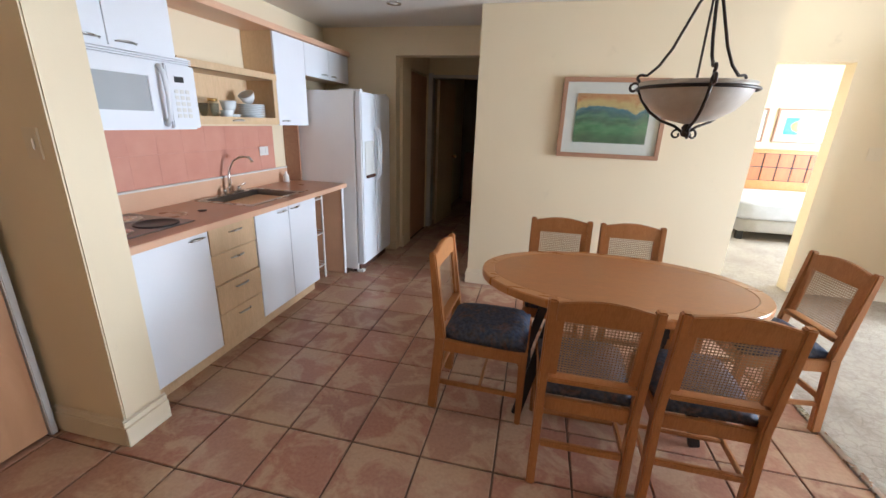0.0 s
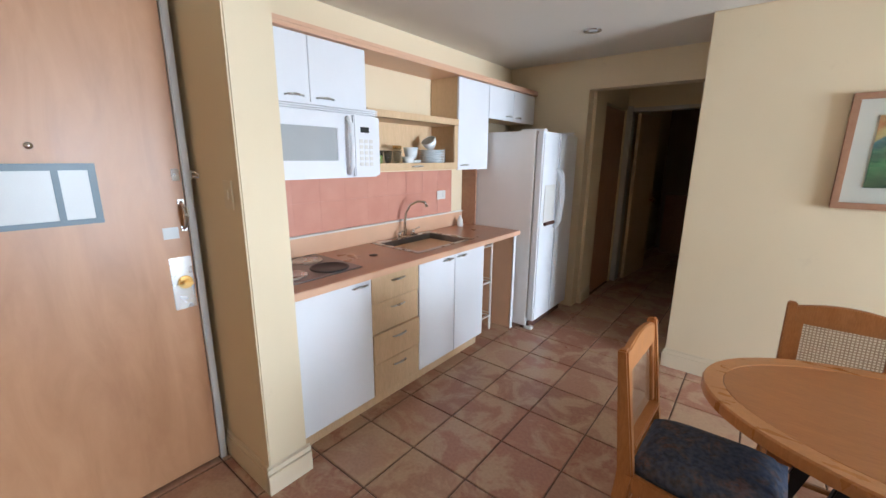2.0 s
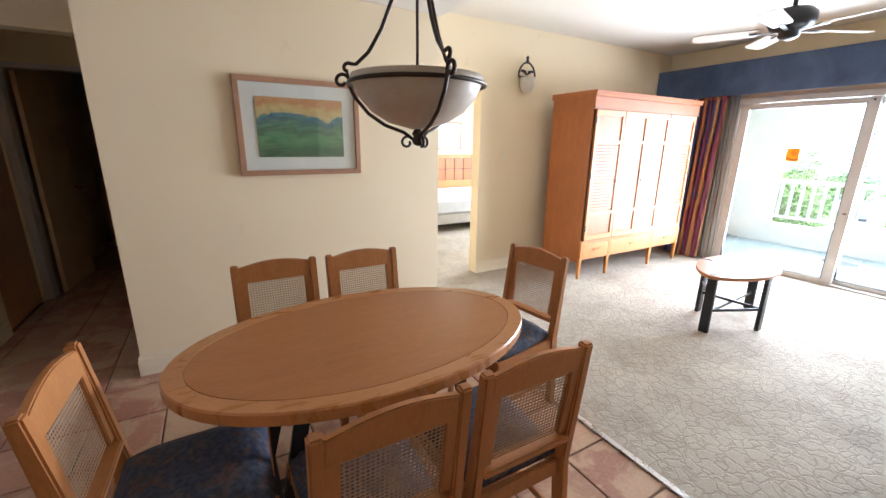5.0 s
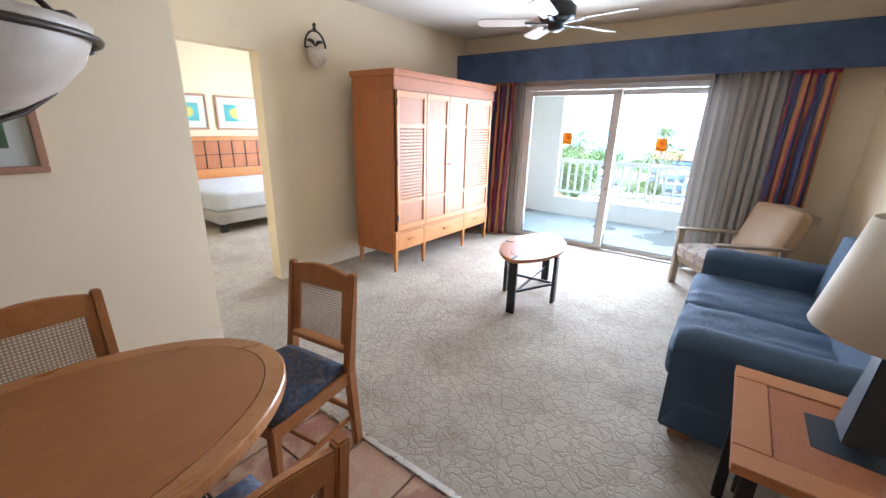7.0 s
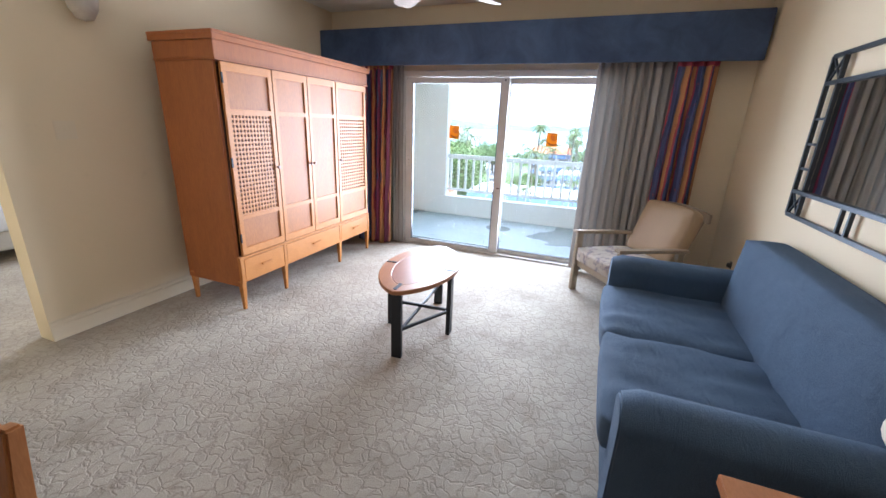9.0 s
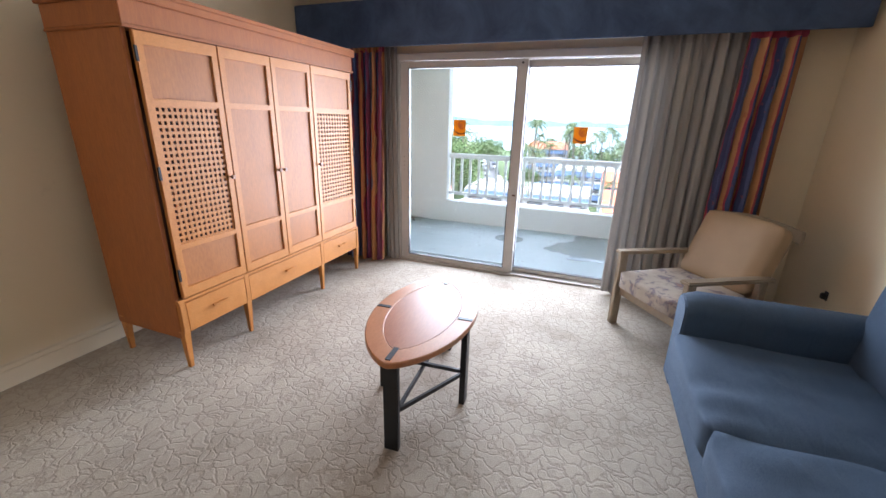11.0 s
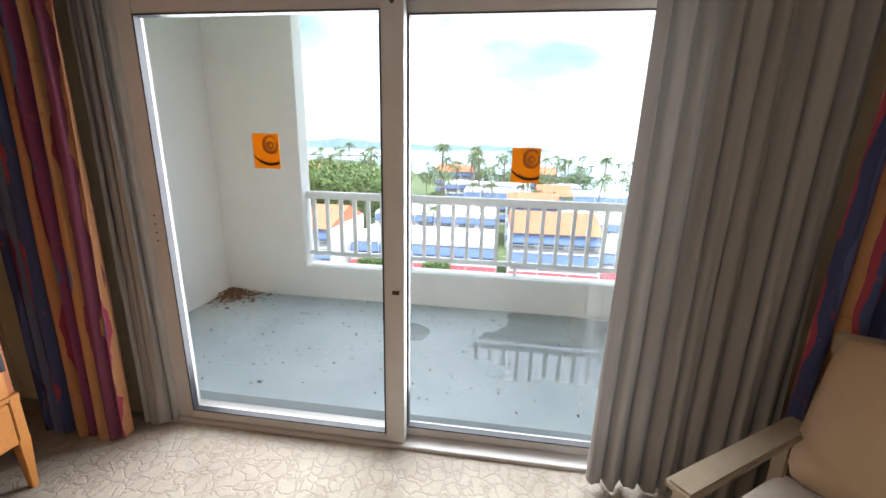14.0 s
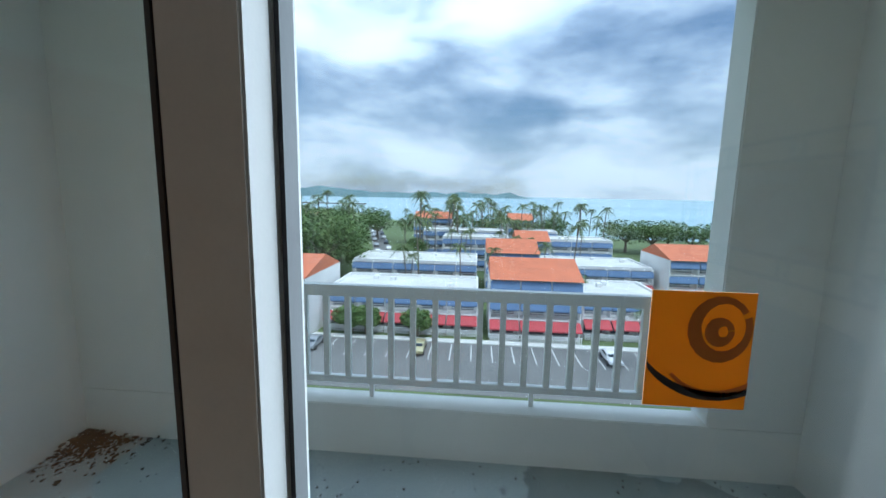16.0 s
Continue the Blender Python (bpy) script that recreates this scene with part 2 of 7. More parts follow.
def balcony_floor_material():
    m = Mat("painted_balcony_slab", (0.22, 0.27, 0.29), 0.5)
    v = m.vec(world=True)
    n = m.noise(1.7, 6, v, 0.55, 0.3)
    c = m.ramp(n, [(0.3, (0.30, 0.36, 0.38)), (0.7, (0.40, 0.46, 0.475))])
    sp = m.ramp(m.noise(34, 4, v, 0.7), [(0.68, (0, 0, 0)), (0.74, (1, 1, 1))])
    c = m.mix(sp, c, (0.10, 0.10, 0.09))
    # puddles stand towards the south end
    dist = m.node("VectorMath"); dist.operation = "DISTANCE"
    dist.inputs[1].default_value = (6.95, 1.05 * 0.75, 0.02)
    m.link(m.vec((1, 0.75, 1), world=True), dist.inputs[0])
    spot, near = m.node("VectorMath"), m.node("Math")
    spot.operation, near.operation = "DISTANCE", "MINIMUM"
    spot.inputs[1].default_value = (6.93 * 3.6, 2.32 * 3.0, 0.02)
    m.link(m.vec((3.6, 3.0, 1), world=True), spot.inputs[0])
    m.link(dist.outputs["Value"], near.inputs[0]).link(spot.outputs["Value"], near.inputs[1])
    add = m.node("Math"); add.operation = "MULTIPLY_ADD"; add.inputs[1].default_value = 0.75
    m.link(m.noise(2.2, 5, v), add.inputs[0]).link(near.outputs[0], add.inputs[2])
    wet = m.ramp(add.outputs[0], [(0.93, (1, 1, 1)), (0.96, (0, 0, 0))])
    c = m.mix(m.mix(1.0, wet, (0.6, 0.6, 0.6), "MULTIPLY"), c, (0.13, 0.155, 0.15))
    m.base(c)
    m.link(m.ramp(wet, [(0.2, (0.62, 0.62, 0.62)), (0.8, (0.03, 0.03, 0.03))]), m.b.inputs["Roughness"])
    return m.m


def glass_material(name, tint_color=(0.97, 0.985, 0.98)):
    m = Mat(name, tint_color, 0.02)
    tr, gl, fr, mx = m.node("BsdfTransparent"), m.node("BsdfGlossy"), m.node("LayerWeight", Blend=0.5), m.node("MixShader")
    tr.inputs["Color"].default_value = (*tint_color, 1)
    gl.inputs["Roughness"].default_value = 0.01
    pw, ad = m.node("Math"), m.node("Math")
    pw.operation, pw.inputs[1].default_value = "POWER", 5.0
    ad.operation, ad.inputs[1].default_value, ad.inputs[2].default_value = "MULTIPLY_ADD", 0.9, 0.045
    m.link(fr.outputs["Facing"], pw.inputs[0]).link(pw.outputs[0], ad.inputs[0])
    m.link(ad.outputs[0], mx.inputs["Fac"]).link(tr.outputs[0], mx.inputs[1]).link(gl.outputs[0], mx.inputs[2])
    m.link(mx.outputs[0], m.nt.nodes["Material Output"].inputs["Surface"])
    return m.m


M["tile"], M["carpet"], M["door_wood"] = tile_material(), carpet_material(), door_material()
M["balcony_floor"], M["glass"] = balcony_floor_material(), glass_material("window_glass")


# ---- mesh helpers ----
def box(bm, x0, x1, y0, y1, z0, z1):
    vs = [bm.verts.new((x, y, z)) for z in (z0, z1) for y in (y0, y1) for x in (x0, x1)]
    for f in ((0, 2, 3, 1), (4, 5, 7, 6), (0, 1, 5, 4), (2, 6, 7, 3), (0, 4, 6, 2), (1, 3, 7, 5)):
        bm.faces.new([vs[i] for i in f])
    return vs


def slab(bm, pts, z0, z1):
    """A flat piece with the outline pts."""
    a = [bm.verts.new((x, y, z0)) for x, y in pts]
    b = [bm.verts.new((x, y, z1)) for x, y in pts]
    bm.faces.new(a[::-1])
    bm.faces.new(b)
    for i in range(len(pts)):
        j = (i + 1) % len(pts)
        bm.faces.new((a[i], a[j], b[j], b[i]))
    return a + b


def lathe(bm, prof, n=20, at=(0, 0, 0)):
    """A turned shape: prof is (radius, z) from bottom to top."""
    rings = []
    for r, z in prof:
        rings.append([bm.verts.new((at[0] + r * math.cos(2 * math.pi * i / n), at[1] + r * math.sin(2 * math.pi * i / n), at[2] + z)) for i in range(n)])
    for a, b in zip(rings, rings[1:]):
        for i in range(n):
            bm.faces.new((a[i], a[(i + 1) % n], b[(i + 1) % n], b[i]))
    if prof[0][0] > 1e-4:
        bm.faces.new(rings[0][::-1])
    if prof[-1][0] > 1e-4:
        bm.faces.new(rings[-1])


def tube(bm, pts, r, n=8, flat=1.0):
    """A round bar along pts; r is one radius or one a point."""
    pts = [Vector(p) for p in pts]
    rs = r if isinstance(r, (list, tuple)) else [r] * len(pts)
    rings, up = [], None
    for i, p in enumerate(pts):
        d = (pts[min(i + 1, len(pts) - 1)] - pts[max(i - 1, 0)]).normalized()
        if up is None:
            up = Vector((0, 0, 1)) if abs(d.z) < 0.9 else Vector((1, 0, 0))
        s = d.cross(up).normalized()
        up = s.cross(d).normalized()
        rings.append([bm.verts.new(p + (s * math.cos(2 * math.pi * k / n) + up * math.sin(2 * math.pi * k / n) * flat) * rs[i]) for k in range(n)])
    for a, b in zip(rings, rings[1:]):
        for i in range(n):
            bm.faces.new((a[i], a[(i + 1) % n], b[(i + 1) % n], b[i]))
    bm.faces.new(rings[0][::-1])
    bm.faces.new(rings[-1])


def beam(bm, a, b, w, d, w2=None, d2=None):
    """A squared bar from a to b, w wide in x or y and d deep, tapering to w2, d2."""
    a, b = Vector(a), Vector(b)
    z = (b - a).normalized()
    x = Vector((1, 0, 0)) if abs(z.x) < 0.9 else Vector((0, 1, 0))
    y = z.cross(x).normalized()
    x = y.cross(z).normalized()
    w2, d2 = w2 or w, d2 or d
    p = [bm.verts.new(a + x * sx * w / 2 + y * sy * d / 2) for sx, sy in ((-1, -1), (1, -1), (1, 1), (-1, 1))]
    q = [bm.verts.new(b + x * sx * w2 / 2 + y * sy * d2 / 2) for sx, sy in ((-1, -1), (1, -1), (1, 1), (-1, 1))]
    bm.faces.new(p[::-1])
    bm.faces.new(q)
    for i in range(4):
        bm.faces.new((p[i], p[(i + 1) % 4], q[(i + 1) % 4], q[i]))


def mesh_of(name, bm, mat, bevel=0.0, smooth=False, seg=2):
    bmesh.ops.recalc_face_normals(bm, faces=bm.faces)
    if bevel:
        bmesh.ops.bevel(bm, geom=[e for e in bm.edges if len(e.link_faces) == 2 and e.calc_face_angle(0) > 0.6], offset=bevel, segments=seg, affect="EDGES", clamp_overlap=True)
    me = bpy.data.meshes.new(name)
    bm.to_mesh(me)
    bm.free()
    for m in mat if isinstance(mat, (list, tuple)) else (mat,):
        me.materials.append(m)
    if smooth or bevel:
        for p in me.polygons:
            p.use_smooth = True
        if not smooth:
            me.set_sharp_from_angle(angle=radians(35))
    return me


def part(name, bm, mat, parent=None, label="", bevel=0.0, smooth=False, seg=2):
    ob = new(name, mesh_of(name, bm, mat, bevel, smooth, seg))
    ob.parent = parent
    if label:
        ob["label"] = label
    return ob


def thing(name, label, category, group="", m=None):
    ob = tagged(new(name), label, category, group)
    if m is not None:
        ob.matrix_world = m
    return ob


def B(*boxes):
    bm = bmesh.new()
    for b in boxes:
        box(bm, *b)
    return bm


def structure(name, bm, mat, label, category="", bevel=0.0, parent=None):
    ob = part(name, bm, mat, parent, "", bevel)
    return tagged(ob, label, category, "", "structure")


# ---- the rooms ----
ZD, ZL = 2.42, 2.70          # dining and living ceilings
XP = 1.65                    # where the dining part meets the living part
SOUTH = -1.3
structure("floor", B((-2.9, 1.62, SOUTH, 8.2, -0.15, -0.008)), M["grout"], "dark grout bed under the terracotta floor tiles", "floor")
structure("carpet_floor", B((1.655, 5.80, -0.1, 4.3, -0.15, 0.004), (1.655, 5.80, 4.3, 8.2, -0.15, 0.004)), M["carpet"], "beige sculpted carpet with crackled pattern, worn and stained", "carpet")
structure("threshold_trim", B((1.62, 1.655, -0.1, 3.56, -0.1, 0.010)), M["steel"], "worn metal threshold strip between the tiles and the carpet", "trim", 0.003)
structure("wall_entrance", B((-2.36, -2.17, SOUTH, 0.08, 0, ZD), (-2.36, -2.17, 1.06, 1.085, 0, ZD), (-2.36, -2.17, 0.08, 1.06, 2.14, ZD)), M["cream"], "cream painted wall around the entrance door", "wall")
structure("wall_column", B((-2.36, -1.70, 1.085, 1.275, 0, ZD)), M["cream"], "cream painted wall end between the entrance and the kitchen", "wall", 0.006)
structure("wall_kitchen", B((-2.50, -2.36, SOUTH, 4.3, 0, ZD)), M["cream"], "cream painted wall behind the kitchen units", "wall")
structure("wall_hall", B((-2.50, -1.53, 4.3, 4.44, 0, ZD), (-1.53, -0.53, 4.3, 4.44, 2.15, ZD)), M["cream"], "cream painted wall with the opening to the hallway", "wall")
structure("wall_picture", B((-0.53, XP, 3.56, 4.15, 0, ZD)), M["cream"], "cream painted dining wall with a framed landscape, scuffed", "wall", 0.004)
structure("wall_south", B((-2.9, 1.5, SOUTH - 0.12, SOUTH, 0, ZD), (1.5, 1.62, SOUTH, -0.1, 0, ZD)), M["cream"], "cream painted wall behind the dining area", "wall")
structure("wall_sofa", B((1.5, 5.80, -0.22, -0.08, 0, ZL)), M["cream"], "cream painted wall behind the sofa", "wall")
structure("wall_north", B((2.575, 5.80, 4.3, 4.44, 0, ZL), (1.78, 2.575, 4.3, 4.44, 2.10, ZL), (-0.53, 1.78, 4.15, 4.44, 0, ZL)), M["cream"], "cream painted wall with the bedroom opening", "wall")
structure("wall_window", B((5.80, 5.98, 3.375, 4.3, 0, ZL), (5.80, 5.98, -0.08, 0.90, 0, ZL), (5.80, 5.98, 0.90, 3.375, 2.05, ZL)), M["cream"], "cream painted wall around the balcony door", "wall")
structure("ceiling", B((-2.9, XP, SOUTH, 8.2, ZD, ZD + 0.12)), M["ceil"], "off-white painted dining and hallway ceiling", "ceiling")
structure("ceiling_living", B((XP, 5.98, -0.22, 8.2, ZL, ZL + 0.12), (XP, XP + 0.02, -0.22, 4.3, ZD, ZL)), M["ceil"], "off-white painted living room ceiling", "ceiling")
# hallway and what lies behind it
structure("wall_hall_west", B((-1.64, -1.50, 4.44, 4.75, -0.14, ZD), (-1.64, -1.50, 4.75, 5.5, 2.08, ZD), (-1.64, -1.50, 5.5, 8.2, -0.14, ZD)), M["cream"], "cream painted hallway wall", "wall")
# unseen wall, added to keep sky light out of the door's gaps
structure("closet_light_stop", B((-1.80, -1.66, 4.44, 5.80, -0.14, ZD)), M["darkwall"], "unseen dark wall added behind the hallway door to block light", "wall")
structure("wall_hall_east", B((-0.53, -0.40, 4.44, 8.2, -0.14, ZD)), M["cream"], "cream painted hallway wall", "wall")
structure("wall_hall_head", B((-1.50, -0.53, 5.55, 5.67, 2.10, ZD)), M["cream"], "cream painted lintel over the dark room's doorway", "wall")
structure("wall_hall_end", B((-2.9, -0.40, 8.2, 8.32, -0.14, ZD)), M["darkwall"], "panelled far wall of the unlit room, shade put into its paint", "wall")
# bedroom
structure("wall_bedroom_north", B((-0.4, 5.98, 8.2, 8.32, 0, ZL)), M["cream"], "pale cream bedroom wall with two pictures", "wall")
structure("wall_bedroom_east", B((5.80, 5.98, 4.44, 5.2, 0, ZL), (5.80, 5.98, 7.3, 8.2, 0, ZL), (5.80, 5.98, 5.2, 7.3, 2.3, ZL), (5.80, 5.98, 5.2, 7.3, 0, 0.4)), M["cream"], "pale cream bedroom wall with the window opening", "wall")
structure("wall_bedroom_west", B((XP - 0.1, XP, 4.44, 8.2, 0, ZL)), M["cream"], "pale cream bedroom wall", "wall")


def skirting(name, x0, x1, y0, y1, axis):
    """A moulded skirting board 0.14 high; axis is the way that it faces."""
    bm = bmesh.new()
    t = 0.016
    lo, hi = (x0, y0), (x1, y1)
    dx, dy = {"+x": (1, 0), "-x": (-1, 0), "+y": (0, 1), "-y": (0, -1)}[axis]
    for z0, z1, d in ((0.0, 0.105, t), (0.105, 0.135, t * 0.6), (0.135, 0.145, t * 0.3)):
        box(bm, min(x0, x0 + dx * d), max(x1, x1 + dx * d), min(y0, y0 + dy * d), max(y1, y1 + dy * d), z0, z1)
    return structure(name, bm, M["trim"], "cream painted moulded skirting board", "skirting", 0.003)


skirting("baseboard_picture", -0.53, XP, 3.56, 3.56, "-y")
skirting("baseboard_picture_end", -0.53, -0.53, 3.544, 4.3, "-x")
skirting("baseboard_column", -2.12, -1.70, 1.085, 1.085, "-y")
skirting("baseboard_column_end", -1.70, -1.70, 1.069, 1.291, "+x")
skirting("baseboard_north", 2.575, 5.8, 4.3, 4.3, "-y")
skirting("baseboard_sofa", 1.62, 5.8, -0.08, -0.08, "+y")
skirting("baseboard_hall", -1.50, -1.50, 4.44, 4.72, "+x")

# balcony
bal = M["balcony_wall"]
structure("balcony_floor", B((5.98, 7.70, -0.25, 4.40, -0.2, 0.045)), M["balcony_floor"], "grey-blue painted balcony slab with puddles and grit", "floor")
structure("balcony_wall_north", B((6.70, 7.47, 4.20, 4.40, 0.045, 2.70), (5.98, 6.70, 4.20, 4.40, 0.045, 0.17)), bal, "white rendered balcony side wall", "wall")
structure("balcony_wall_south", B((5.98, 7.47, -0.10, 0.13, 0.045, 2.70)), bal, "white rendered balcony side wall", "wall")
structure("balcony_front", B((7.47, 7.64, -0.25, 4.40, 0.0, 0.345), (7.47, 7.64, 3.405, 4.40, 0.345, 2.70), (7.47, 7.64, -0.25, 0.600, 0.345, 2.70), (7.47, 7.64, 0.600, 3.405, 2.60, 2.70)), bal, "white rendered balcony parapet and piers", "wall", 0.006)
structure("balcony_ceiling", B((5.98, 7.70, -0.25, 4.40, 2.70, 2.85)), bal, "white painted balcony soffit", "ceiling")


# ---- entrance door ----
M["plaque"] = plain("brushed_plaque_frame", (0.10, 0.13, 0.15), 0.45, 0.2)
M["paper"] = plain("laminated_paper", (0.50, 0.51, 0.50), 0.35, 0, 0.05)


def arc_handle(length=0.11, r=0.005):
    """A bowed pull lying along y, standing out in x."""
    bm = bmesh.new()
    tube(bm, [(0, -length / 2, 0), (0.014, -length * 0.42, 0.002), (0.022, 0, 0.004), (0.014, length * 0.42, 0.002), (0, length / 2, 0)], [r * 0.8, r, r * 1.5, r, r * 0.8], 8)
    return bm


door = thing("door_entrance", "closed birch veneer entrance door with scuffs and a notice plate", "door")
door["kind"] = "structure"
part("leaf", B((-2.165, -2.12, 0.10, 1.03, 0.012, 2.12)), M["door_wood"], door, "scuffed birch veneer leaf", 0.003)
part("notice_frame", B((-2.12, -2.114, 0.405, 0.745, 1.465, 1.49), (-2.12, -2.114, 0.405, 0.745, 1.265, 1.285), (-2.12, -2.114, 0.405, 0.43, 1.285, 1.465), (-2.12, -2.114, 0.62, 0.64, 1.285, 1.465), (-2.12, -2.114, 0.722, 0.745, 1.285, 1.465)), M["plaque"], door, "dark notice frame", 0.001)
part("notice", B((-2.12, -2.117, 0.43, 0.62, 1.285, 1.465)), M["paper"], door, "white laminated notice")
part("notice", B((-2.12, -2.117, 0.64, 0.722, 1.285, 1.465)), M["paper"], door)
bm = bmesh.new()
tube(bm, [(-2.121, 0.58, 1.55), (-2.112, 0.58, 1.55)], 0.012, 16)
part("peephole", bm, M["chrome"], door, "chrome peephole", 0, True)
bm = B((-2.12, -2.114, 0.935, 1.022, 0.84, 1.08))
part("lock_plate", bm, M["steel"], door, "steel lock plate", 0.002)
bm = bmesh.new()
tube(bm, [(-2.115, 0.985, 0.965), (-2.100, 0.985, 0.965)], 0.030, 20)
part("thumb_turn_rose", bm, M["brass"], door, "brass rose", 0.003)
bm = bmesh.new()
tube(bm, [(-2.100, 0.985, 0.965), (-2.080, 0.985, 0.965)], 0.012, 12)
box(bm, -2.082, -2.066, 0.965, 1.005, 0.958, 0.972)
part("thumb_turn", bm, M["brass"], door, "brass thumb turn", 0.002)
bm = bmesh.new()
box(bm, -2.12, -2.113, 1.000, 1.024, 1.195, 1.215)
box(bm, -2.12, -2.113, 1.000, 1.024, 1.315, 1.335)
tube(bm, [(-2.113, 1.012, 1.205), (-2.085, 1.012, 1.225), (-2.075, 1.012, 1.265), (-2.085, 1.012, 1.305), (-2.113, 1.012, 1.325)], [0.005, 0.007, 0.010, 0.007, 0.005], 8)
part("pull_handle", bm, M["steel"], door, "steel pull handle")
part("paper_label", B((-2.12, -2.118, 0.93, 0.99, 1.165, 1.215)), M["paper"], door, "small white paper label")
for z in (0.25, 1.95):
    part("hinge", B((-2.13, -2.108, 0.085, 0.10, z, z + 0.1)), M["steel"], door, "steel hinge", 0.003)

guard = thing("door_guard", "chromed swing bar door guard beside the entrance door", "door guard")
bm = B((-2.12, -2.112, 0.99, 1.02, 1.415, 1.465))
tube(bm, [(-2.115, 1.005, 1.44), (-2.095, 1.005, 1.44)], 0.006, 8)
part("catch", bm, M["chrome"], guard, "", 0.002)
bm = B((-2.10, -2.088, 1.06, 1.075, 1.42, 1.46))
tube(bm, [(-2.09, 1.07, 1.45), (-2.05, 1.06, 1.452), (-2.03, 1.068, 1.44), (-2.05, 1.074, 1.428), (-2.09, 1.07, 1.43)], 0.004, 8)
part("swing_bar", bm, M["chrome"], guard)
structure("door_frame_entrance", B((-2.17, -2.105, 1.032, 1.062, 0, 2.17), (-2.17, -2.105, 0.06, 0.098, 0, 2.17), (-2.17, -2.105, 0.098, 1.032, 2.125, 2.17)), M["alu_white"], "grey-white painted steel door frame", "door frame", 0.004)
structure("corridor_panel", B((-2.5, -2.46, -0.1, 1.2, 0, 2.3)), M["balcony_wall"], "pale corridor wall outside the door", "wall")


def wall_plate(x, y, z, facing, w=0.075, h=0.115, name="light_switch", label="cream painted-over light switch on the wall"):
    """A switch or socket plate; facing 'y' lies on a wall that faces -y, 'x' on one that faces +x, 's' on one that faces +y."""
    t = thing(name, label, "light switch" if "switch" in name else "socket")
    d = 0.006
    if facing == "y":
        part("plate", B((x - w / 2, x + w / 2, y - d, y, z - h / 2, z + h / 2)), M["trim"], t, "", 0.002)
        part("rocker", B((x - 0.012, x + 0.012, y - d - 0.006, y - d, z - 0.02, z + 0.02)), M["trim"], t, "", 0.002)
    else:
        part("plate", B((x, x + d, y - w / 2, y + w / 2, z - h / 2, z + h / 2)), M["white_plastic"], t, "", 0.002)
        for dy in (-0.22, 0.22):
            part("socket_face", B((x + d, x + d + 0.004, y + w * (dy - 0.12), y + w * (dy + 0.12), z - 0.018, z + 0.018)), M["white_plastic"], t, "", 0.002)


wall_plate(-1.80, 1.085, 1.37, "y")
wall_plate(2.92, 4.30, 1.36, "y", 0.115, 0.115, "light_switch", "wide cream painted-over light switch plate on the living room wall")
wall_plate(-2.345, 3.11, 1.20, "x", 0.115, 0.075, "socket", "white double socket on the salmon splashback")

# ---- kitchen ----
CF = -1.78   # front of the base units
UF = -2.07   # front of the wall units


def pull(parent, x, y, z):
    ob = part("handle", arc_handle(), M["steel"], parent, "bowed brushed steel handle", 0, True)
    ob.location = (x, y, z)
    return ob


def base_cabinet(y0, y1, doors, label):
    t = thing("base_cabinet", label, "cabinet", "kitchen base units")
    part("body", B((-2.355, CF - 0.018, y0 + 0.002, y1 - 0.002, 0.10, 0.862)), M["maple"], t)
    part("kickboard", B((CF - 0.075, CF - 0.06, y0, y1, 0, 0.10)), M["maple"], t, "maple kickboard")
    n = len(doors)
    for i, side in enumerate(doors):
        a, b = y0 + (y1 - y0) * i / n + 0.002, y0 + (y1 - y0) * (i + 1) / n - 0.002
        d = part("door", B((CF - 0.018, CF, a, b, 0.105, 0.858)), M["white_gloss"], t, "white laminate door", 0.002)
        pull(d, CF, (b - 0.08) if side == "r" else (a + 0.08), 0.825)
    return t


base_cabinet(1.30, 1.79, "r", "white laminate base cabinet with one door under the hob")
base_cabinet(2.19, 2.96, "rl", "white laminate sink cabinet with two doors")
dr = thing("drawer_unit", "maple drawer unit with four drawers between the white doors", "cabinet", "kitchen base units")
part("body", B((-2.355, CF - 0.022, 1.792, 2.188, 0.10, 0.862)), M["maple"], dr)
part("kickboard", B((CF - 0.075, CF - 0.06, 1.79, 2.19, 0, 0.10)), M["maple"], dr)
for i, (z0, z1, off) in enumerate(((0.695, 0.858, 0), (0.505, 0.690, -0.006), (0.312, 0.497, 0.004), (0.105, 0.307, 0.0))):
    d = part("drawer", B((CF - 0.022 + off, CF + off, 1.794, 2.186, z0, z1)), M["maple"], dr, "maple drawer front", 0.002)
    pull(d, CF + off, 2.0, z1 - 0.05)

# worktop with its cut-outs for the hob and the sink
wt = thing("worktop", "salmon laminate worktop with a pale front edge", "worktop")
SX0, SX1, SY0, SY1 = -2.26, -1.87, 2.29, 2.86
part("top", B((-2.355, -1.752, 1.28, SY0, 0.868, 0.904), (-2.355, -1.752, SY1, 3.50, 0.868, 0.904), (-2.355, SX0, SY0, SY1, 0.868, 0.904), (SX1, -1.752, SY0, SY1, 0.868, 0.904)), M["counter"], wt)
part("front_edge", B((-1.752, -1.738, 1.28, 3.50, 0.866, 0.903)), M["counter_edge"], wt, "pale worn laminate edge", 0.003)
part("upstand", B((-2.355, -2.335, 1.28, 3.42, 0.904, 1.025)), M["counter_edge"], wt, "pale laminate upstand", 0.002)
part("bead", B((-2.357, -2.328, 1.28, 3.42, 1.025, 1.037)), M["white_plastic"], wt, "white sealing bead", 0.003)
part("end_panel", B((-2.355, -1.765, 3.405, 3.43, 0, 0.866)), M["counter_edge"], wt, "pale laminate end panel")
part("end_panel_edge", B((-1.765, -1.755, 3.402, 3.433, 0, 0.866)), M["white_gloss"], wt, "white edging strip")

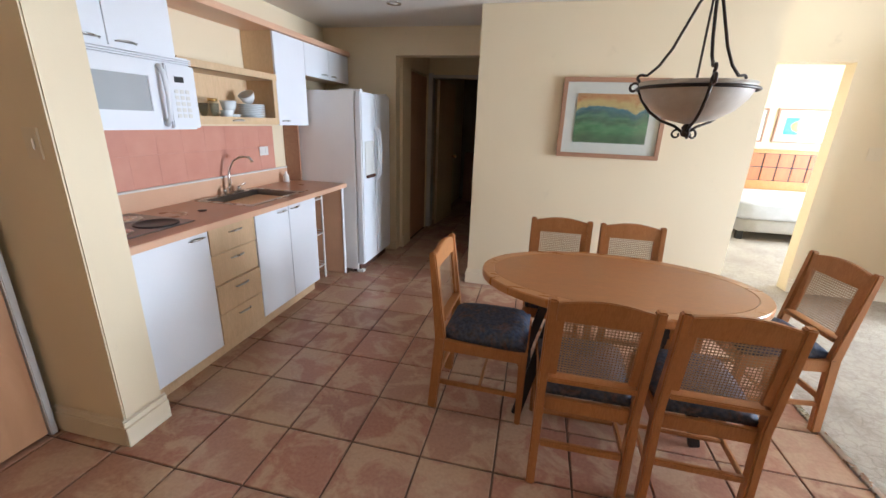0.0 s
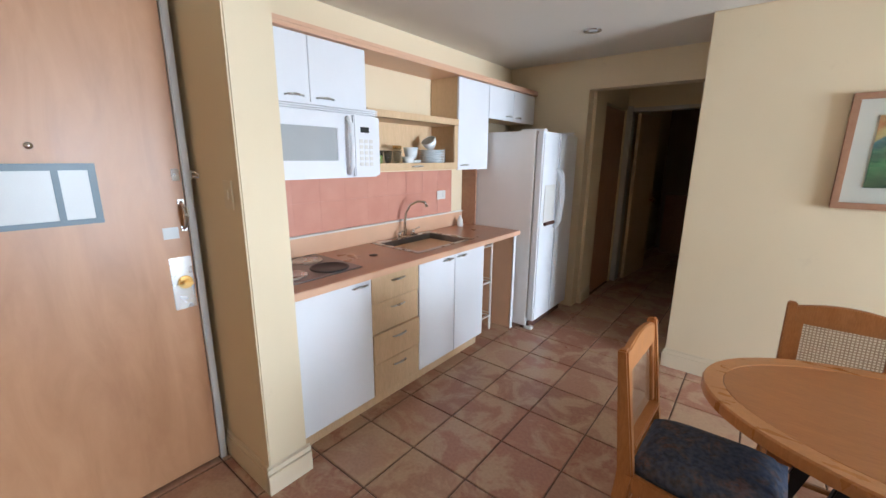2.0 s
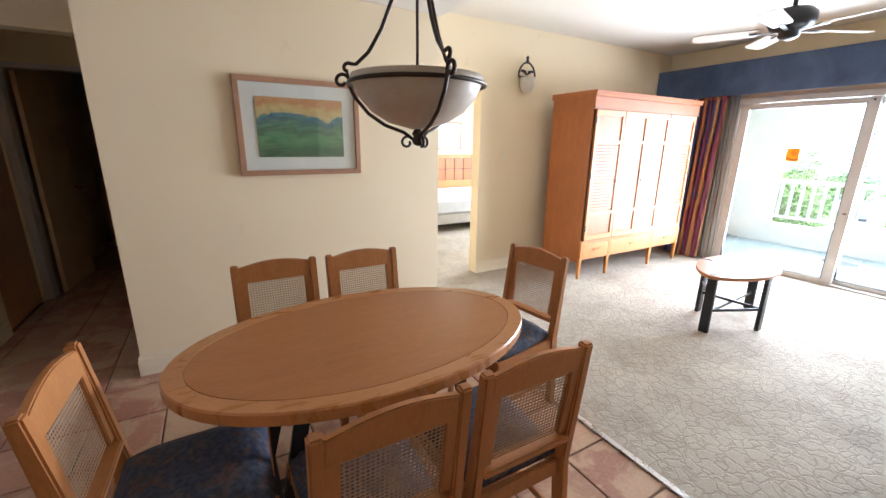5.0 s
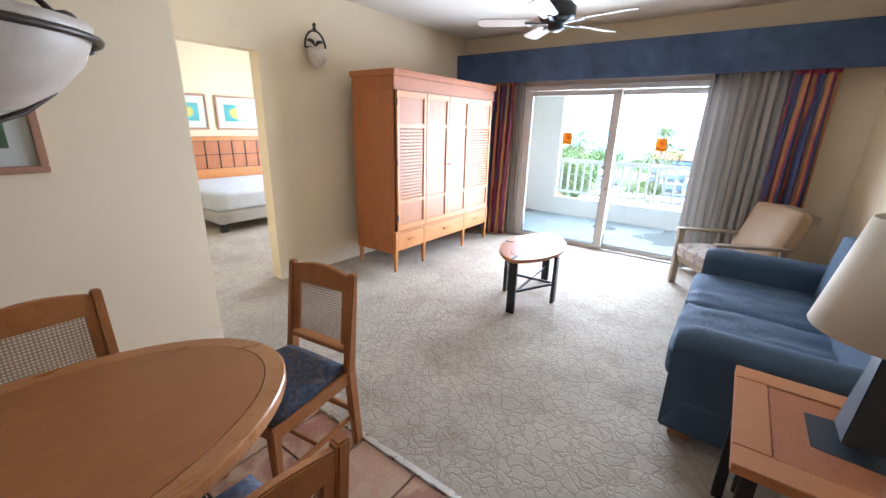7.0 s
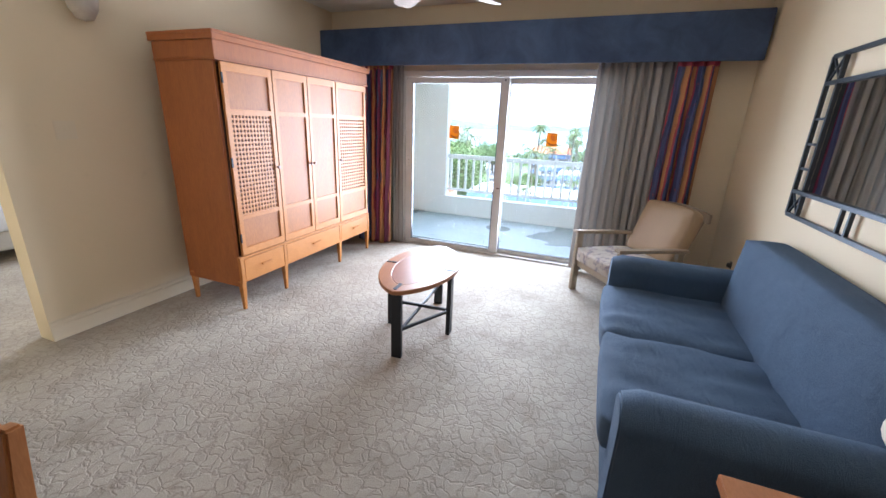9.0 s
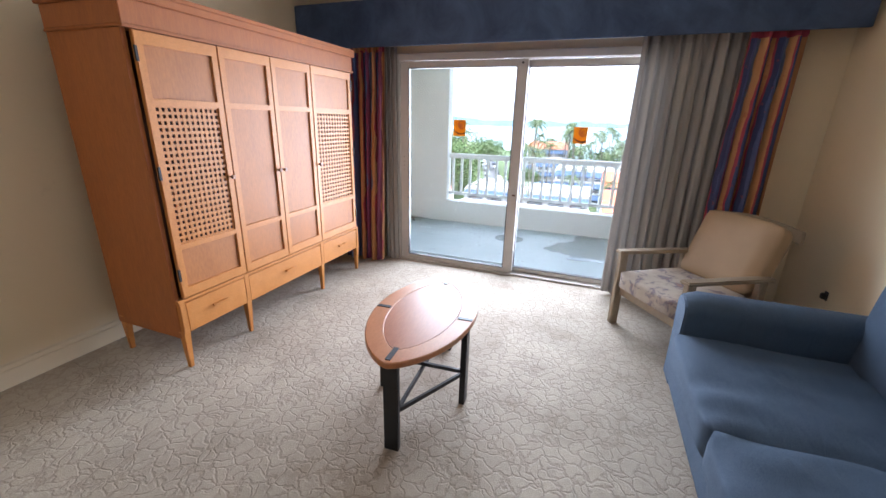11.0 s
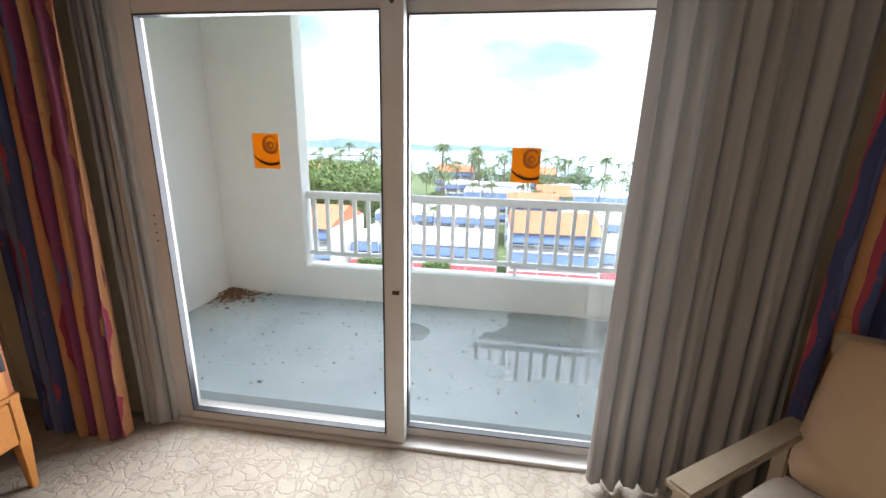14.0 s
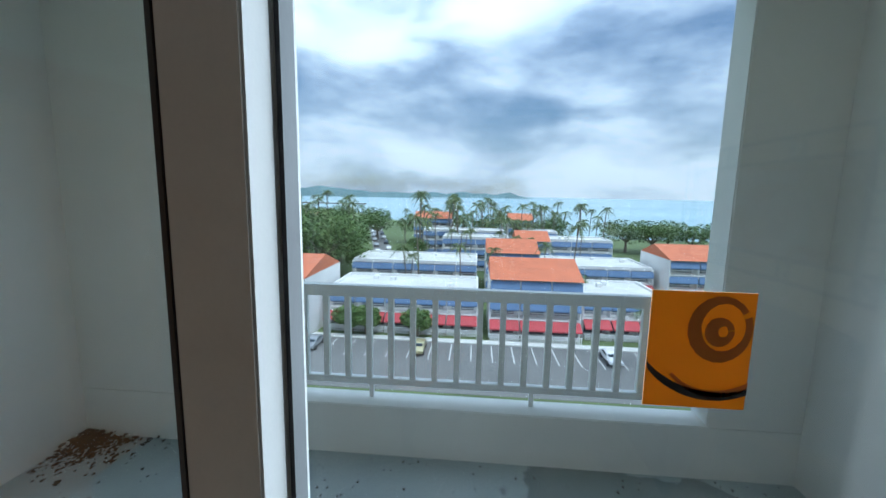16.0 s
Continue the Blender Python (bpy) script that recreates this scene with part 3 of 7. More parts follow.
sk = thing("sink", "stainless steel kitchen sink in the worktop", "sink")
part("rim", B((-2.31, SX0, 2.25, 2.90, 0.904, 0.909), (SX1, -1.835, 2.25, 2.90, 0.904, 0.909), (SX0, SX1, 2.25, SY0, 0.904, 0.909), (SX0, SX1, SY1, 2.90, 0.904, 0.909)), M["steel"], sk, "", 0.002)
bm = bmesh.new()
d = 0.16
top = [(SX0, SY0), (SX1, SY0), (SX1, SY1), (SX0, SY1)]
low = [(SX0 + 0.03, SY0 + 0.03), (SX1 - 0.03, SY0 + 0.03), (SX1 - 0.03, SY1 - 0.03), (SX0 + 0.03, SY1 - 0.03)]
a = [bm.verts.new((x, y, 0.904)) for x, y in top]
b = [bm.verts.new((x, y, 0.904 - d)) for x, y in low]
bm.faces.new(b)
for i in range(4):
    bm.faces.new((a[i], a[(i + 1) % 4], b[(i + 1) % 4], b[i]))
part("basin", bm, M["dark_steel"], sk)
fc = thing("faucet", "chrome kitchen tap with a bent spout on the sink", "faucet")
bm = B((-2.300, -2.262, 2.50, 2.72, 0.909, 0.922))
part("deck", bm, M["chrome"], fc, "", 0.005)
bm = bmesh.new()
tube(bm, [(-2.28, 2.58, 0.92), (-2.28, 2.58, 1.04), (-2.275, 2.59, 1.10), (-2.25, 2.61, 1.16), (-2.20, 2.64, 1.19), (-2.15, 2.67, 1.185), (-2.135, 2.68, 1.15)], [0.014, 0.012, 0.010, 0.010, 0.010, 0.010, 0.012], 12)
part("spout", bm, M["chrome"], fc, "", 0, True)
for y in (2.52, 2.67):
    bm = bmesh.new()
    lathe(bm, [(0.016, 0), (0.018, 0.02), (0.012, 0.035), (0.0, 0.04)], 12, (-2.28, y, 0.92))
    tube(bm, [(-2.28, y, 0.95), (-2.25, y + 0.05, 0.975)], 0.005, 8)
    part("tap_lever", bm, M["chrome"], fc, "", 0, True)

hb = thing("hob", "two-ring steel electric hob set in the worktop", "hob")
part("plate", B((-2.33, -1.86, 1.32, 1.80, 0.904, 0.911)), M["dark_steel"], hb, "", 0.003)
for x, y, r in ((-1.98, 1.66, 0.095), (-2.20, 1.66, 0.075), (-2.0, 1.43, 0.075), (-2.21, 1.43, 0.09)):
    bm = bmesh.new()
    lathe(bm, [(r + 0.014, 0.0), (r + 0.012, 0.005), (r, 0.006), (r - 0.004, 0.002), (0, 0.002)], 28, (x, y, 0.911))
    part("drip_pan", bm, M["black"] if r > 0.08 else M["steel"], hb, "black drip pan" if r > 0.08 else "", 0, True)
pl = thing("drain_plug", "flat brown drain plug on the worktop", "plug")
bm = bmesh.new()
lathe(bm, [(0.026, 0), (0.028, 0.004), (0.01, 0.007), (0, 0.007)], 16, (-2.03, 2.03, 0.904))
part("disc", bm, M["iron"], pl)

# wall units
def wall_cabinet(y0, y1, z0, z1, doors, label, handle=True):
    t = thing("wall_cabinet", label, "cabinet", "kitchen wall units")
    part("body", B((-2.355, UF - 0.018, y0 + 0.002, y1 - 0.002, z0, z1)), M["maple"], t)
    for i, side in enumerate(doors):
        n = len(doors)
        a, b = y0 + (y1 - y0) * i / n + 0.002, y0 + (y1 - y0) * (i + 1) / n - 0.002
        d = part("door", B((UF - 0.018, UF, a, b, z0 - 0.004, z1 - 0.003)), M["white_gloss"], t, "white laminate door", 0.002)
        if handle:
            pull(d, UF, (b - 0.09) if side == "r" else (a + 0.09), z0 + 0.03)
    return t


wall_cabinet(1.28, 2.05, 1.795, 2.13, "rl", "white laminate wall cabinet with two doors over the microwave")
wall_cabinet(2.98, 3.42, 1.43, 2.13, "l", "tall white laminate wall cabinet beside the fridge")
wall_cabinet(3.42, 4.28, 1.86, 2.13, "rl", "low white laminate wall cabinet over the fridge")
cr = thing("cornice_board", "maple cornice board along the top of the wall units", "cornice")
part("board", B((-2.355, -2.045, 1.28, 4.29, 2.132, 2.152), (-2.065, -2.045, 1.28, 4.29, 2.152, 2.175)), M["counter_edge"], cr, "", 0.003)
sf = thing("open_shelf", "open maple shelf box holding crockery", "shelf")
part("top_board", B((-2.355, UF + 0.004, 2.05, 2.98, 1.765, 1.785)), M["maple"], sf)
part("bottom_board", B((-2.355, UF - 0.018, 2.05, 2.98, 1.445, 1.465)), M["maple"], sf)
part("face_frame", B((UF - 0.018, UF, 2.05, 2.98, 1.432, 1.482), (UF - 0.018, UF + 0.006, 2.05, 2.98, 1.765, 1.812), (UF - 0.018, UF, 2.935, 2.98, 1.482, 1.765)), M["maple"], sf, "", 0.002)
part("back_panel", B((-2.358, -2.345, 2.05, 2.98, 1.465, 1.765)), M["maple"], sf)
pull(sf, UF, 2.5, 1.457)

# microwave
mw = thing("microwave", "white over-the-range microwave oven under the wall cabinet", "microwave")
part("casing", B((-2.355, -1.985, 1.285, 2.045, 1.405, 1.79)), M["white_gloss"], mw, "", 0.004)
part("door", B((-1.985, -1.95, 1.29, 1.84, 1.415, 1.745)), M["white_gloss"], mw, "white door with a see-through window", 0.006)
M["mw_glass"] = plain("grey_mesh_window", (0.42, 0.44, 0.45), 0.12, 0, 0.05)
part("window", B((-1.951, -1.945, 1.34, 1.73, 1.50, 1.67)), M["mw_glass"], mw, "grey mesh window", 0.004)
part("window_frame", B((-1.951, -1.941, 1.31, 1.76, 1.67, 1.695), (-1.951, -1.941, 1.31, 1.76, 1.475, 1.50), (-1.951, -1.941, 1.31, 1.34, 1.50, 1.67), (-1.951, -1.941, 1.73, 1.76, 1.50, 1.67)), M["white_gloss"], mw, "", 0.003)
part("control_panel", B((-1.985, -1.95, 1.85, 2.04, 1.415, 1.745)), M["white_gloss"], mw, "", 0.006)
part("display", B((-1.951, -1.947, 1.895, 1.955, 1.655, 1.685)), M["black"], mw, "black display")
for r in range(5):
    for c in range(3):
        part("button", B((-1.951, -1.947, 1.885 + c * 0.036, 1.91 + c * 0.036, 1.47 + r * 0.032, 1.49 + r * 0.032)), M["white_plastic"], mw, "", 0.001)
bm = bmesh.new()
tube(bm, [(-1.945, 1.80, 1.43), (-1.915, 1.80, 1.47), (-1.905, 1.80, 1.58), (-1.915, 1.80, 1.69), (-1.945, 1.80, 1.73)], 0.013, 10)
part("handle", bm, M["white_gloss"], mw, "bowed white handle", 0, True)
part("vent_grille", B(*[(-1.975, -1.955, 1.30, 2.03, 1.752 + i * 0.011, 1.758 + i * 0.011) for i in range(3)]), M["white_gloss"], mw)

# crockery
M["lime"] = plain("lime_glaze", (0.35, 0.50, 0.08), 0.25, 0, 0.1)


def plates(x, y, z, n, r, mat, label):
    t = thing("plate_stack", label, "plates")
    for i in range(n):
        bm = bmesh.new()
        lathe(bm, [(r * 0.55, 0), (r, 0.010), (r, 0.013), (r * 0.55, 0.005), (0, 0.005)], 24, (x, y, z + i * 0.0125))
        part("plate", bm, mat, t, "", 0, True)


plates(-2.19, 2.80, 1.465, 9, 0.105, M["china"], "stack of white dinner plates on the open shelf")
plates(-2.19, 2.18, 1.465, 5, 0.075, M["lime"], "stack of lime green side plates on the open shelf")


def bowl(name, x, y, z, r, h, mat, label, tilt=0):
    t = thing(name, label, name.replace("_", " "))
    t.matrix_world = pose(x, y, z, tilt)
    bm = bmesh.new()
    lathe(bm, [(r * 0.45, 0), (r * 0.8, h * 0.4), (r, h), (r * 0.94, h), (r * 0.72, h * 0.42), (0.0, h * 0.12)], 22)
    part("shell", bm, mat, t, "", 0, True)


bowl("bowl", -2.19, 2.80, 1.592, 0.06, 0.07, M["china"], "white bowl tipped on the stack of plates", 35)
bowl("bowl", -2.18, 2.56, 1.465, 0.075, 0.035, M["china"], "shallow white bowl on the open shelf")
bowl("cup", -2.17, 2.54, 1.50, 0.055, 0.09, M["china"], "white cup standing in the shallow bowl")
bowl("cup", -2.12, 2.46, 1.465, 0.045, 0.06, M["china"], "white cup on the open shelf")
M["clear"] = glass_material("drinking_glass", (0.85, 0.88, 0.88))
for i, (x, y) in enumerate(((-2.25, 2.30), (-2.18, 2.32), (-2.24, 2.38), (-2.13, 2.36), (-2.2, 2.26))):
    bowl("drinking_glass", x, y, 1.465, 0.03, 0.10, M["clear"], "clear drinking glass on the open shelf")
jar = thing("glass_jar", "clear jar with a brass lid on the open shelf", "jar")
bm = bmesh.new()
lathe(bm, [(0.035, 0), (0.037, 0.01), (0.037, 0.10), (0.03, 0.115)], 18, (-2.22, 2.45, 1.465))
part("jar_body", bm, M["clear"], jar, "", 0, True)
bm = bmesh.new()
lathe(bm, [(0.032, 0.115), (0.032, 0.135), (0, 0.137)], 18, (-2.22, 2.45, 1.465))
part("lid", bm, M["brass"], jar, "brass lid", 0, True)
bt = thing("spray_bottle", "small white plastic bottle on the worktop", "bottle")
bm = bmesh.new()
lathe(bm, [(0.026, 0), (0.028, 0.02), (0.026, 0.06), (0.010, 0.085), (0.010, 0.10), (0, 0.102)], 16, (-2.27, 3.30, 0.904))
part("bottle_body", bm, M["white_plastic"], bt, "", 0, True)

# wire rack in the gap
rk = thing("wire_rack", "white wire rack in the open gap under the worktop", "rack")
for z in (0.13, 0.45, 0.78):
    bm = bmesh.new()
    for x in (-2.32, -1.90):
        tube(bm, [(x, 3.0, z), (x, 3.27, z)], 0.006, 6)
    for y in (3.0, 3.27):
        tube(bm, [(-2.32, y, z), (-1.90, y, z)], 0.006, 6)
        tube(bm, [(-2.32, y, z + 0.025), (-1.90, y, z + 0.025)], 0.004, 6)
    for i in range(10):
        tube(bm, [(-2.30 + i * 0.042, 3.0, z), (-2.30 + i * 0.042, 3.27, z)], 0.0025, 4)
    part("shelf", bm, M["white_plastic"], rk)
for x in (-2.32, -1.90):
    for y in (3.0, 3.27):
        bm = bmesh.new()
        tube(bm, [(x, y, 0), (x, y, 0.84)], 0.010, 8)
        part("post", bm, M["white_plastic"], rk)

# fridge
fr = thing("fridge", "white side-by-side fridge with rust at the foot and dispenser", "fridge")
part("cabinet", B((-2.34, -1.64, 3.47, 4.20, 0.03, 1.74)), M["fridge_white"], fr, "textured off-white cabinet", 0.006)
part("freezer_door", B((-1.635, -1.565, 3.47, 3.79, 0.09, 1.735)), M["white_gloss"], fr, "white freezer door", 0.012)
part("fridge_door", B((-1.635, -1.565, 3.80, 4.20, 0.09, 1.735)), M["white_gloss"], fr, "white fridge door", 0.012)
part("dispenser", B((-1.566, -1.560, 3.53, 3.74, 0.98, 1.30)), M["white_plastic"], fr, "white ice dispenser panel", 0.004)
M["rust"] = plain("rust", (0.10, 0.045, 0.03), 0.9, 0, 0.5, 30, 0.3)
part("dispenser_tray", B((-1.562, -1.538, 3.54, 3.73, 0.955, 0.982)), M["rust"], fr, "rusted dispenser tray", 0.004)
for y in (3.765, 3.825):
    bm = bmesh.new()
    tube(bm, [(-1.566, y, 0.92), (-1.53, y, 0.97), (-1.515, y, 1.18), (-1.53, y, 1.38), (-1.566, y, 1.43)], 0.014, 10)
    part("handle", bm, M["white_gloss"], fr, "bowed white handle", 0, True)
for y in (3.50, 4.11):
    part("hinge_cover", B((-1.80, -1.58, y, y + 0.06, 1.736, 1.758)), M["fridge_white"], fr, "", 0.008)
part("foot_grille", B((-1.70, -1.62, 3.49, 4.18, 0.0, 0.075)), M["rust"], fr, "rusted dark foot grille", 0.003)
part("foot", B((-1.66, -1.585, 3.475, 3.53, 0.0, 0.03)), M["white_plastic"], fr, "", 0.006)
structure("filler_strip", B((-2.355, -2.20, 3.435, 3.455, 0.905, 1.86)), M["frame_wood"], "dark filler strip beside the fridge", "trim")

# recessed ceiling light
cl = thing("recessed_light", "small recessed chrome ceiling light", "ceiling light")
bm = bmesh.new()
lathe(bm, [(0.062, -0.004), (0.060, -0.010), (0.040, -0.008), (0.030, 0.0)], 24, (-1.25, 3.47, ZD))
part("ring", bm, M["chrome"], cl, "", 0, True)
bm = bmesh.new()
lathe(bm, [(0.0, -0.006), (0.036, -0.006), (0.036, 0)], 20, (-1.25, 3.47, ZD))
part("lamp", bm, M["white_plastic"], cl, "", 0, True)

# ---- hallway doors ----
hd = thing("door_hall", "wooden hallway door standing open into a dark room", "door")
hd["kind"] = "structure"
bm = bmesh.new()
beam(bm, (-1.40, 5.70, 1.03), (-1.33, 6.45, 1.03), 0.035, 2.04)
part("leaf", bm, M["maple"], hd, "", 0.002)
bm = bmesh.new()
tube(bm, [(-1.33, 6.38, 0.98), (-1.28, 6.38, 0.98)], 0.010, 8)
lathe(bm, [(0.0, -0.025), (0.02, -0.02), (0.026, 0), (0.02, 0.02), (0.0, 0.025)], 12, (-1.27, 6.38, 0.98))
part("door_handle", bm, M["brass"], hd, "brass knob", 0, True)
structure("door_frame_hall", B((-1.50, -1.44, 5.52, 5.68, 0, 2.12), (-0.56, -0.531, 5.52, 5.68, 0, 2.12), (-1.44, -0.56, 5.53, 5.67, 2.06, 2.10)), M["alu_white"], "white painted hallway door frame", "door frame", 0.004)
hc = thing("door_closet", "closed wooden door in the hallway wall", "door")
hc["kind"] = "structure"
part("leaf", B((-1.56, -1.515, 4.76, 5.49, 0.01, 2.06)), M["door_wood"], hc, "", 0.003)
structure("door_jamb_dark_room", B((-1.02, -0.97, 8.0, 8.19, 0, 2.05)), M["alu_white"], "white door jamb deep in the dark room", "door frame", 0.004)
dk = thing("dark_cabinet", "dark low cabinet in the unlit room", "cabinet")
part("body", B((-1.35, -0.6, 7.75, 7.98, 0, 0.95)), M["frame_wood"], dk, "", 0.01)


# ---- dining table and chairs ----
M["oak"] = wood("honey_oak", (0.40, 0.155, 0.045), (0.50, 0.22, 0.075), 0.36, (7, 7, 1.2), 3)
M["table_wood"] = wood("varnished_table_top", (0.375, 0.140, 0.040), (0.455, 0.186, 0.058), 0.32, (1, 8, 1), 3)
M["table_rim"] = wood("varnished_table_rim", (0.46, 0.195, 0.065), (0.54, 0.25, 0.09), 0.28, (2, 8, 1), 3)


def seat_fabric():
    m = Mat("blue_tapestry", (0.08, 0.11, 0.17), 0.9)
    v = m.vec(world=False)
    n = m.noise(14, 5, v, 0.7, 0.6)
    c = m.ramp(n, [(0.30, (0.025, 0.035, 0.05)), (0.45, (0.035, 0.05, 0.10)), (0.55, (0.06, 0.055, 0.06)), (0.64, (0.15, 0.07, 0.05)), (0.72, (0.04, 0.07, 0.12))])
    w = m.noise(55, 3, v)
    c = m.mix(0.3, c, m.ramp(w, [(0.35, (0.02, 0.03, 0.05)), (0.65, (0.18, 0.20, 0.26))]))
    m.base(c).bump(m.noise(320, 2, v), 0.3, 0.002)
    return m.m


M["seat"] = seat_fabric()
M["cane"] = plain("woven_cane", (0.42, 0.28, 0.17), 0.6, 0, 0.15, 30)


def dining_chair(m, n=0):
    """A chair facing +y with its back at y = -0.21, the origin on the floor under its middle."""
    t = thing("dining_chair", CHAIR_LABELS[n], "chair", "chairs round the dining table")
    W, H, yb, yf = 0.205, 0.905, -0.215, 0.215
    for s in (-1, 1):
        bm = bmesh.new()
        # back post: splayed foot, upright middle, raked top
        for a, b in (((s * (W - 0.02), yb - 0.035, 0), (s * (W - 0.02), yb, 0.44)), ((s * (W - 0.02), yb, 0.43), (s * (W - 0.02), yb - 0.055, H - 0.012))):
            beam(bm, a, b, 0.036, 0.048 if b[2] < 0.5 else 0.055, 0.036, 0.055 if b[2] < 0.5 else 0.034)
        part("back_leg", bm, M["oak"], t, "", 0.006)
        bm = bmesh.new()
        beam(bm, (s * (W - 0.02), yf, 0), (s * (W - 0.02), yf - 0.005, 0.43), 0.028, 0.028, 0.042, 0.042)
        part("front_leg", bm, M["oak"], t, "", 0.005)
        bm = bmesh.new()
        beam(bm, (s * (W - 0.02), yb + 0.02, 0.395), (s * (W - 0.02), yf - 0.02, 0.395), 0.022, 0.065)
        part("side_rail", bm, M["oak"], t, "", 0.004)
        bm = bmesh.new()
        beam(bm, (s * (W - 0.02), yb - 0.01, 0.17), (s * (W - 0.02), yf - 0.01, 0.17), 0.016, 0.028)
        part("stretcher", bm, M["oak"], t, "", 0.004)
    for y, z, h in ((yf - 0.005, 0.395, 0.065), (yb, 0.395, 0.065), (yb - 0.015, 0.20, 0.03)):
        bm = B((-W + 0.04, W - 0.04, y - 0.011, y + 0.011, z - h / 2, z + h / 2))
        part("rail" if h > 0.05 else "stretcher", bm, M["oak"], t, "", 0.004)
    bm = B((-W + 0.03, W - 0.03, -0.006, 0.010, 0.165, 0.185))
    part("stretcher", bm, M["oak"], t, "", 0.004)

    def by(z):
        return yb - 0.055 * max(0, (z - 0.43)) / (H - 0.44)
    # arched top rail
    bm = bmesh.new()
    n_ = 14
    rows = []
    for i in range(n_ + 1):
        u = -1 + 2 * i / n_
        x = u * (W - 0.035)
        top = H - 0.028 + 0.026 * math.cos(u * math.pi / 2)
        rows.append([bm.verts.new((x, by(z) + d, z)) for z, d in ((0.80, -0.012), (0.80, 0.012), (top, 0.012), (top, -0.012))])
    for a, b in zip(rows, rows[1:]):
        for k in range(4):
            bm.faces.new((a[k], a[(k + 1) % 4], b[(k + 1) % 4], b[k]))
    bm.faces.new(rows[0])
    bm.faces.new(rows[-1][::-1])
    part("top_rail", bm, M["oak"], t, "arched top rail", 0.004)
    bm = bmesh.new()
    beam(bm, (-W + 0.035, by(0.53), 0.53), (W - 0.035, by(0.53), 0.53), 0.06, 0.022)
    part("lower_rail", bm, M["oak"], t, "", 0.004)
    for s in (-1, 1):
        bm = bmesh.new()
        beam(bm, (s * (W - 0.052), by(0.55), 0.55), (s * (W - 0.052), by(0.81), 0.81), 0.035, 0.022)
        part("back_stile", bm, M["oak"], t, "", 0.003)
    # cane web: two crossed layers with a fine diagonal
    bm = bmesh.new()
    x0, x1, z0, z1 = -W + 0.068, W - 0.068, 0.558, 0.803

    def strip(xa, za, xb, zb, w, off):
        p, q = Vector((xa, by(za) + off, za)), Vector((xb, by(zb) + off, zb))
        d = (q - p).normalized()
        s_ = Vector((-d.z, 0, d.x)) * w / 2
        vs = [bm.verts.new(p - s_), bm.verts.new(q - s_), bm.verts.new(q + s_), bm.verts.new(p + s_)]
        bm.faces.new(vs)
    k = 22
    for i in range(k + 1):
        x = x0 + (x1 - x0) * i / k
        strip(x, z0, x, z1, 0.0045, 0.001)
    k = 20
    for i in range(k + 1):
        z = z0 + (z1 - z0) * i / k
        strip(x0, z, x1, z, 0.0055, -0.001)
    tagged(part("cane_panel", bm, M["cane"], t, "woven cane panel"), kind="stuff")
    # seat cushion
    bm = bmesh.new()
    nx, ny = 10, 10
    gr = []
    for j in range(ny + 1):
        row = []
        for i in range(nx + 1):
            u, v = -1 + 2 * i / nx, -1 + 2 * j / ny
            r = (1 - abs(u) ** 4) * (1 - abs(v) ** 4)
            w = 0.205 - 0.012 * (1 - v)
            row.append(bm.verts.new((u * w * (1 - 0.05 * abs(v) ** 3), v * 0.215 + 0.008, 0.455 + 0.055 * r ** 0.45)))
        gr.append(row)
    for j in range(ny):
        for i in range(nx):
            bm.faces.new((gr[j][i], gr[j][i + 1], gr[j + 1][i + 1], gr[j + 1][i]))
    edge = gr[0] + [r[-1] for r in gr[1:]] + gr[-1][-2::-1] + [r[0] for r in gr[-2:0:-1]]
    low = [bm.verts.new((v.co.x * 0.97, v.co.y * 0.97, 0.428)) for v in edge]
    for i in range(len(edge)):
        j = (i + 1) % len(edge)
        bm.faces.new((edge[i], low[i], low[j], edge[j]))
    bm.faces.new(low)
    part("seat_cushion", bm, M["seat"], t, "dark blue patterned upholstered seat", 0, True)
    t.matrix_world = m
    return t


CHAIR_LABELS = ["honey oak dining chair with cane back and blue patterned seat"]
first = dining_chair(pose(0.32, 1.625, 0, 0, 0, 0))
for m in (pose(0.78, 1.64, 0, 0, 0, -1), pose(0.235, 2.455, 0, 0, 0, 180), pose(0.69, 2.445, 0, 0, 0, 180),
          pose(1.33, 2.23, 0, 0, 0, 98), pose(-0.148, 1.905, 0, 0, 0, -92)):
    copy_thing(first, m)

TX, TY, TA, TB = 0.49, 2.03, 0.70, 0.435
tb = thing("dining_table", "oval varnished wood dining table with black metal legs", "table", "", pose(TX, TY, 0))


def oval(a, b, n=64):
    return [(a * math.cos(2 * math.pi * i / n), b * math.sin(2 * math.pi * i / n)) for i in range(n)]


bm = bmesh.new()
slab(bm, oval(TA - 0.065, TB - 0.065), 0.722, 0.7495)
part("tabletop", bm, M["table_wood"], tb, "warm brown veneered top")
bm = bmesh.new()
ins, outs = oval(TA - 0.064, TB - 0.064), oval(TA, TB)
prof = [(0.0, 0.7475), (0.05, 0.7505), (0.93, 0.7505), (1.0, 0.744), (1.0, 0.714), (0.95, 0.706), (0.0, 0.706)]
rings = [[bm.verts.new((i[0] + (o[0] - i[0]) * f, i[1] + (o[1] - i[1]) * f, z)) for i, o in zip(ins, outs)] for f, z in prof]
rings.append(rings[0])
for a, b in zip(rings, rings[1:]):
    for i in range(64):
        bm.faces.new((a[i], a[(i + 1) % 64], b[(i + 1) % 64], b[i]))
rim = part("rim", bm, M["table_rim"], tb, "paler solid wood rim", 0, True)
rim.data.set_sharp_from_angle(angle=radians(30))
